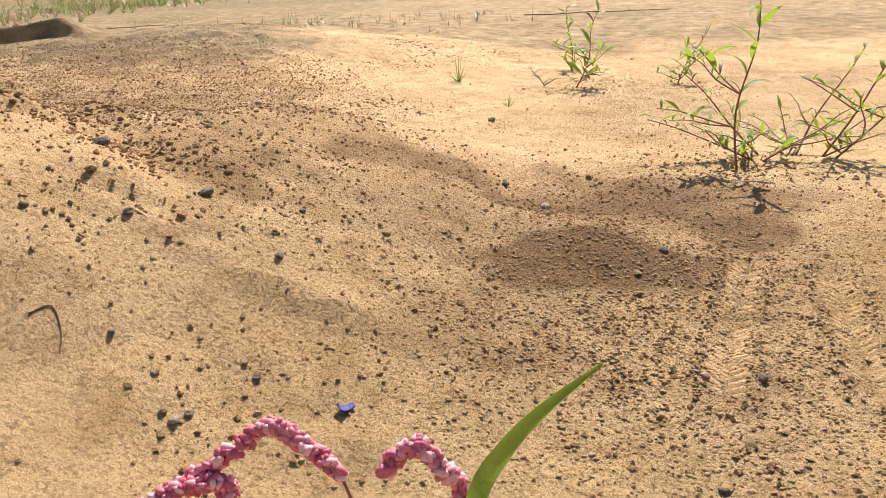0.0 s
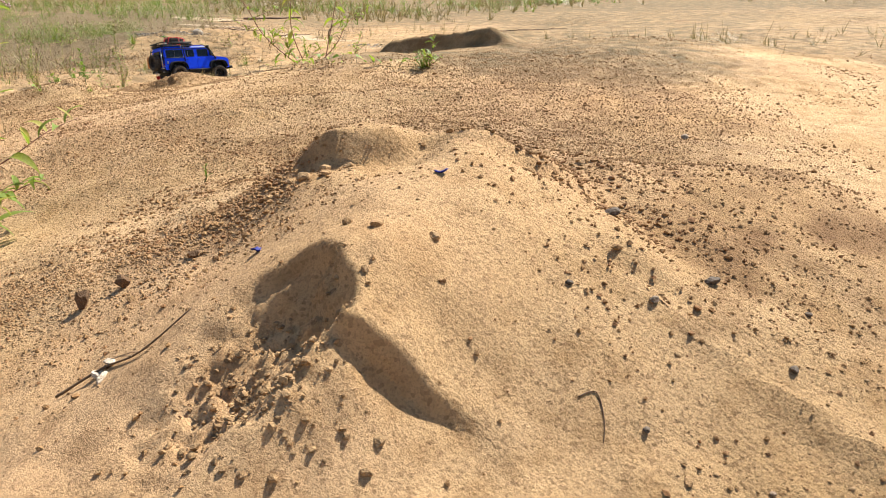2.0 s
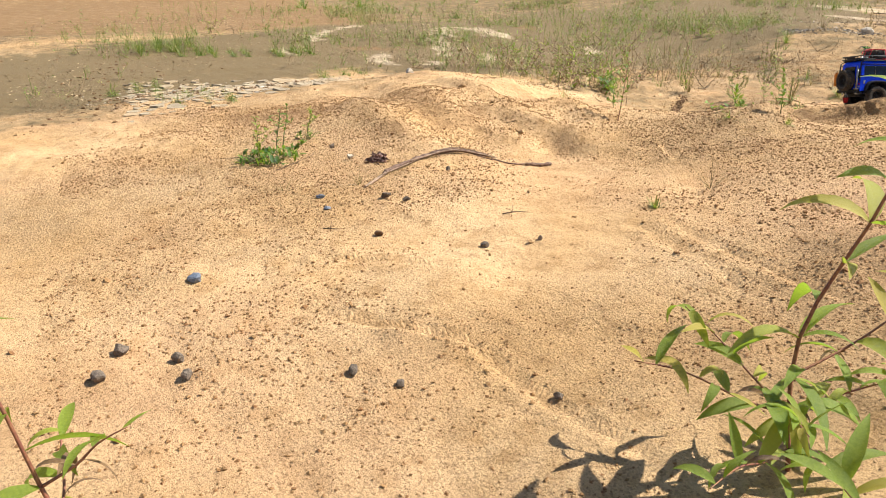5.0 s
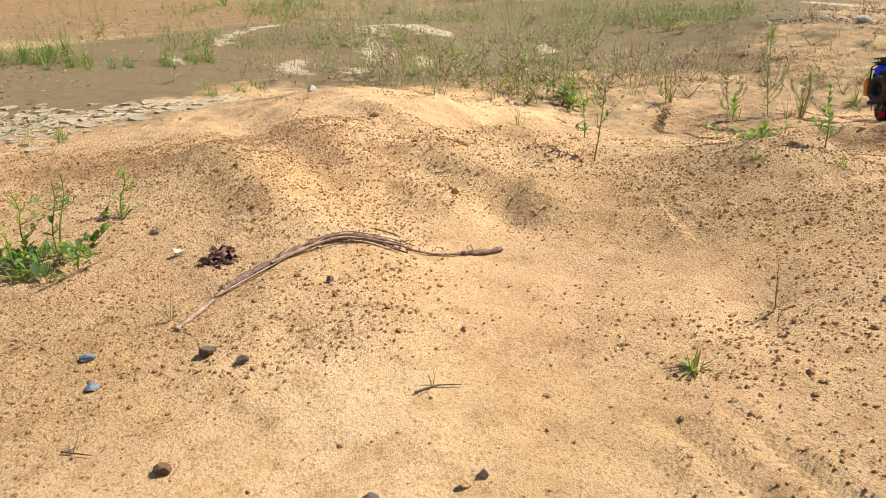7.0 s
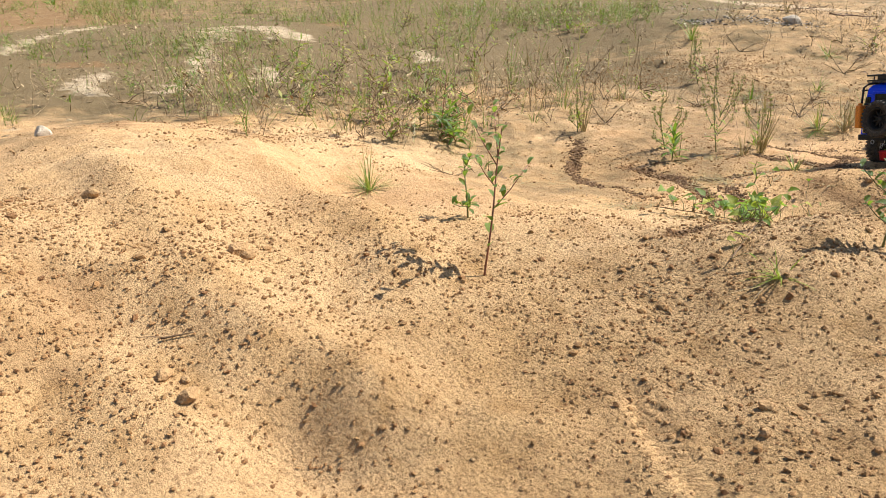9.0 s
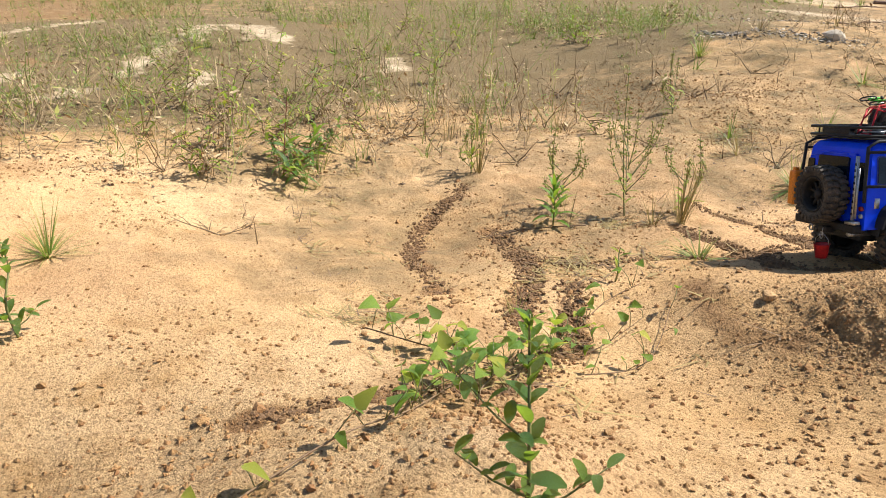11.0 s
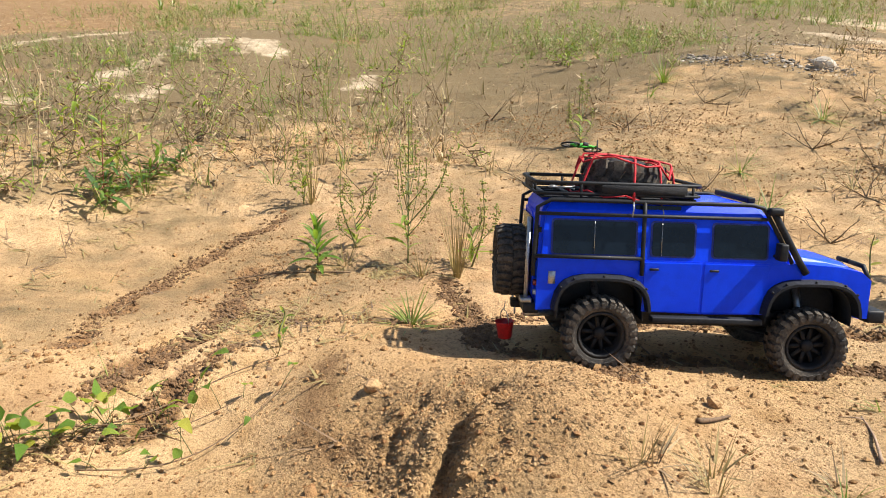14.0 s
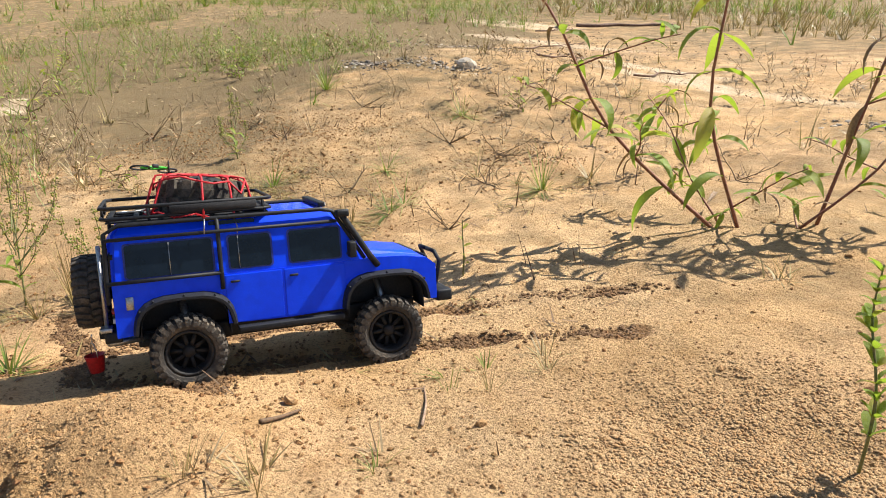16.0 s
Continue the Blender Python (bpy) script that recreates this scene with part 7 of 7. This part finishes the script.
    part("can_bracket", box(-0.272, -0.262, 0.054, 0.084, 0.122, 0.206, 0.002), M_BLACK, car)
    plate = part("number_plate", box(-0.2668, -0.2635, 0.046, 0.088, 0.109, 0.127, 0.001, 1), M_YELLOW, car, "yellow plate with dark bars")
    for k in range(4):
        part("bar", box(-0.2676, -0.2666, 0.051 + 0.009 * k, 0.057 + 0.009 * k, 0.113 + 0.0 * k, 0.123, 0.0), M_BLACK, plate)
    jack = part("lifting_jack", box(-0.279, -0.273, -0.0845, -0.0785, 0.110, 0.238, 0.001, 1), M_STEEL, car, "grey steel lifting jack")
    for k in range(9):
        part("notch", box(-0.2796, -0.2785, -0.0835, -0.0795, 0.124 + 0.012 * k, 0.129 + 0.012 * k, 0.0), M_BLACK, jack)
    part("jack_handle", rod([(-0.276, -0.0885, 0.118), (-0.276, -0.088, 0.215)], 0.0024, 8), M_STEEL, jack)
    part("jack_foot", box(-0.285, -0.268, -0.095, -0.071, 0.106, 0.113, 0.001, 1), M_STEEL, jack)

    # front
    part("windscreen", slab([(0.1285, 0.088, 0.183), (0.1285, -0.088, 0.183), (0.0915, -0.080, 0.250), (0.0915, 0.080, 0.250)], [(0.124, 0.088, 0.181), (0.124, -0.088, 0.181), (0.087, -0.080, 0.248), (0.087, 0.080, 0.248)]), M_GLASS, car, smooth_shade=False)
    gr_ = part("grille", box(0.252, 0.2565, -0.046, 0.046, 0.118, 0.165, 0.001, 1), M_BLACK, car)
    for k in range(6):
        part("slat", box(0.2555, 0.2585, -0.044, 0.044, 0.121 + 0.0075 * k, 0.1245 + 0.0075 * k, 0.0), M_FLARE, gr_)
    part("front_bumper", box(0.256, 0.284, -0.095, 0.095, 0.088, 0.108, 0.004), M_BLACK, car)
    for s in (1, -1):
        part("bull_bar", rod([(0.272, s * 0.042, 0.106), (0.282, s * 0.042, 0.150), (0.274, s * 0.038, 0.168), (0.274, 0, 0.168)], 0.004), M_BLACK, car)
    part("winch", box(0.258, 0.276, -0.026, 0.026, 0.108, 0.126, 0.005), M_RED, car, "red winch housing")
    part("snorkel", rod([(0.150, -0.101, 0.165), (0.136, -0.101, 0.185), (0.100, -0.097, 0.245), (0.094, -0.096, 0.256)], 0.0055, 10), M_BLACK, car)
    part("snorkel_head", box(0.084, 0.106, -0.104, -0.090, 0.252, 0.264, 0.004), M_BLACK, car)
    bar = part("light_bar", box(0.062, 0.074, -0.070, 0.070, 0.2675, 0.276, 0.002), M_BLACK, car)
    for k in range(6):
        part("lamp", box(0.0735, 0.0755, -0.066 + 0.0225 * k, -0.048 + 0.0225 * k, 0.2690, 0.2748, 0.001, 1), M_LAMP, bar)
    for s in (1, -1):
        part("wiper", rod([(0.131, s * 0.02, 0.190), (0.118, s * 0.055, 0.208)], 0.0012, 5), M_BLACK, car)
    for k, (x0, x1, z0, mt) in enumerate(((0.060, 0.085, 0.128, M_WHITE), (0.018, 0.040, 0.115, M_ORANGE), (-0.030, 0.012, 0.104, M_WHITE))):
        part("sticker", box(x0, x1, 0.0990, 0.0996, z0, z0 + 0.010, 0.0), mt, car)

    # roof rack
    rack = new("roof_rack")
    rack.empty_display_size = 0.02
    rack.parent = car
    for z, r in ((0.2760, 0.0026), (0.2920, 0.0030)):
        x0, x1, w = -0.268, -0.018, 0.088
        part("rail", rod([(x0 + 0.01, w, z), (x1 - 0.006, w, z), (x1, w - 0.006, z), (x1, -w + 0.006, z), (x1 - 0.006, -w, z), (x0 + 0.01, -w, z), (x0, -w + 0.01, z), (x0, w - 0.01, z), (x0 + 0.01, w, z)], r), M_BLACK, rack)
    for k in range(7):
        x = -0.256 + 0.038 * k
        part("slat", box(x - 0.004, x + 0.004, -0.086, 0.086, 0.2735, 0.2765, 0.0008, 1), M_BLACK, rack)
    for k in range(5):
        part("floor_bar", box(-0.264, -0.020, -0.064 + 0.032 * k - 0.002, -0.064 + 0.032 * k + 0.002, 0.2712, 0.2735, 0.0006, 1), M_BLACK, rack)
    for x in (-0.20, -0.11, -0.03):
        for s in (1, -1):
            part("post", rod([(x, s * 0.088, 0.266), (x, s * 0.088, 0.292)], 0.0022, 6), M_BLACK, rack)
    for y in (-0.055, 0.0, 0.055):
        part("post", rod([(-0.266, y, 0.2760), (-0.266, y, 0.292)], 0.0020, 6), M_BLACK, rack)
    for s in (1, -1):
        part("side_board", box(-0.170, -0.040, s * 0.0915 - 0.0012, s * 0.0915 + 0.0012, 0.278, 0.2905, 0.0008, 1), M_CANVAS, rack)
    part("floor_panel", box(-0.262, -0.022, -0.084, 0.084, 0.2688, 0.2710, 0.0006, 1), M_CANVAS, rack)
    part("rear_board", box(-0.2695, -0.2675, -0.040, 0.040, 0.278, 0.2905, 0.0008, 1), M_CANVAS, rack)
    part("front_board", box(-0.056, -0.020, -0.084, 0.084, 0.2778, 0.2795, 0.0005, 1), M_CANVAS, rack)

    # what it carries
    base = car.matrix_world
    cargo = new("cargo_tyre")
    cargo.empty_display_size = 0.02
    cargo.matrix_world = base @ pose(-0.118, -0.006, 0.2940, 0, 6, 20) @ Matrix.Diagonal((1.14, 1.14, 0.95, 1))
    tagged(cargo, "big black tyre lashed down by a red cord net", "tyre")
    part("tyre", tyre_mesh(0.060, 0.056, 15), M_RUBBER, cargo, "", False, pose(0, 0, 0, 90, 0, 0))
    bm = bmesh.new()
    bmesh.ops.create_uvsphere(bm, u_segments=24, v_segments=12, radius=1)
    for v in bm.verts:
        q = v.co
        v.co = Vector((q.x * 0.052, q.y * 0.05, max(-0.02, q.z * 0.036) + 0.002 * math.sin(9 * q.x + 5 * q.y)))
    part("cover", bm, M_CANVAS, cargo, "black canvas cover")
    rr = random.Random(77)

    def dome(a, t):
        """A point of the net: a round the tyre, t from the top (0) to the rim below (1)."""
        r = 0.0625 * min(1.0, 0.28 + 1.0 * t) if t < 0.72 else 0.0632 + 0.05 * (t - 0.72)
        z = 0.0385 - 0.008 * t * t if t < 0.72 else 0.034 - (t - 0.72) * 0.235
        return Vector((r * math.cos(a), r * math.sin(a), z))
    spokes = [6.28319 * k / 9 + rr.uniform(-0.12, 0.12) for k in range(9)]
    for k, a in enumerate(spokes):
        bend = rr.uniform(-0.25, 0.25)
        part("cord", rod([dome(a + bend * t, t) for t in (0, 0.25, 0.5, 0.7, 0.8, 0.9, 1.0)], 0.0017, 6), M_CORD, cargo)
        part("hook", rod([dome(a + bend, 1.0), dome(a + bend, 1.04) * 1.05, dome(a + bend, 1.1) * 1.02], 0.001, 5), M_STEEL, cargo)
    for t in (0.02, 0.38, 0.74, 0.97):
        for k in range(9):
            a, b = spokes[k], spokes[(k + 1) % 9] + (6.28319 if k == 8 else 0)
            w = rr.uniform(-0.1, 0.1)
            part("cord", rod([dome(a, t), dome((a + b) / 2, min(1, t + w + 0.03)), dome(b, t)], 0.0016, 6), M_CORD, cargo)
    bike = new("toy_bicycle")
    bike.empty_display_size = 0.02
    bike.matrix_world = base @ pose(-0.185, 0.010, 0.343, 78, 10, 30)
    tagged(bike, "tiny green toy bicycle lying on the lashed tyre", "toy bicycle")
    for x in (-0.024, 0.024):
        ring = [(x + 0.0145 * math.cos(k * 0.3307), 0, 0.0145 * math.sin(k * 0.3307)) for k in range(20)]
        w = part("wheel", rod(ring, 0.0016, 6), M_BLACK, bike)
        for k in range(3):
            a = k * 1.047
            part("spoke", rod([(x + 0.0145 * math.cos(a), 0, 0.0145 * math.sin(a)), (x - 0.0145 * math.cos(a), 0, -0.0145 * math.sin(a))], 0.0004, 4), M_STEEL, w)
    part("frame", rod([(-0.024, 0, 0), (-0.004, 0, -0.002), (0.014, 0, 0.016), (-0.009, 0, 0.017), (-0.004, 0, -0.002), (-0.009, 0, 0.017), (-0.024, 0, 0)], 0.0017, 6), M_GREENP, bike)
    part("fork", rod([(0.024, 0, 0), (0.014, 0, 0.016), (0.011, 0, 0.024)], 0.0015, 6), M_GREENP, bike)
    part("handlebar", rod([(0.011, -0.010, 0.025), (0.012, 0, 0.024), (0.011, 0.010, 0.025)], 0.0012, 6), M_BLACK, bike)
    part("saddle", box(-0.015, -0.004, -0.003, 0.003, 0.019, 0.022, 0.001, 1), M_BLACK, bike)
    loop = [(-0.225 + 0.020 * math.cos(k * 0.35), -0.055 + 0.020 * math.sin(k * 0.35), 0.2800 + 0.0003 * k) for k in range(38)]
    coil = part("cable_coil", rod(loop, 0.0013, 6), M_STEEL)
    coil.matrix_world = base.copy()
    tagged(coil, "coil of thin steel cable on the roof rack", "cable")
    pail = new("toy_bucket")
    pail.empty_display_size = 0.02
    pail.matrix_world = base @ pose(-0.300, -0.034, 0.032, 0, -4, 20)
    tagged(pail, "small red toy bucket hanging under the spare wheel", "bucket")
    part("pail", turned([(0.0, 0.0005), (0.0, 0.0105), (0.001, 0.0112), (0.027, 0.0148), (0.0285, 0.0158), (0.0275, 0.0158), (0.026, 0.0140), (0.002, 0.0104), (0.0015, 0.0005)], 24, "z"), M_RED, pail)
    part("handle", rod([(0, 0.0150, 0.026), (0, 0.0138, 0.038), (0, 0.006, 0.047), (0, -0.006, 0.047), (0, -0.0138, 0.038), (0, -0.0150, 0.026)], 0.0008, 5), M_STEEL, pail)
    part("hook", rod([(0, 0, 0.046), (0.001, 0.003, 0.050), (0.001, 0, 0.056), (0.002, 0, 0.062)], 0.0009, 5), M_STEEL, pail)


build_car()
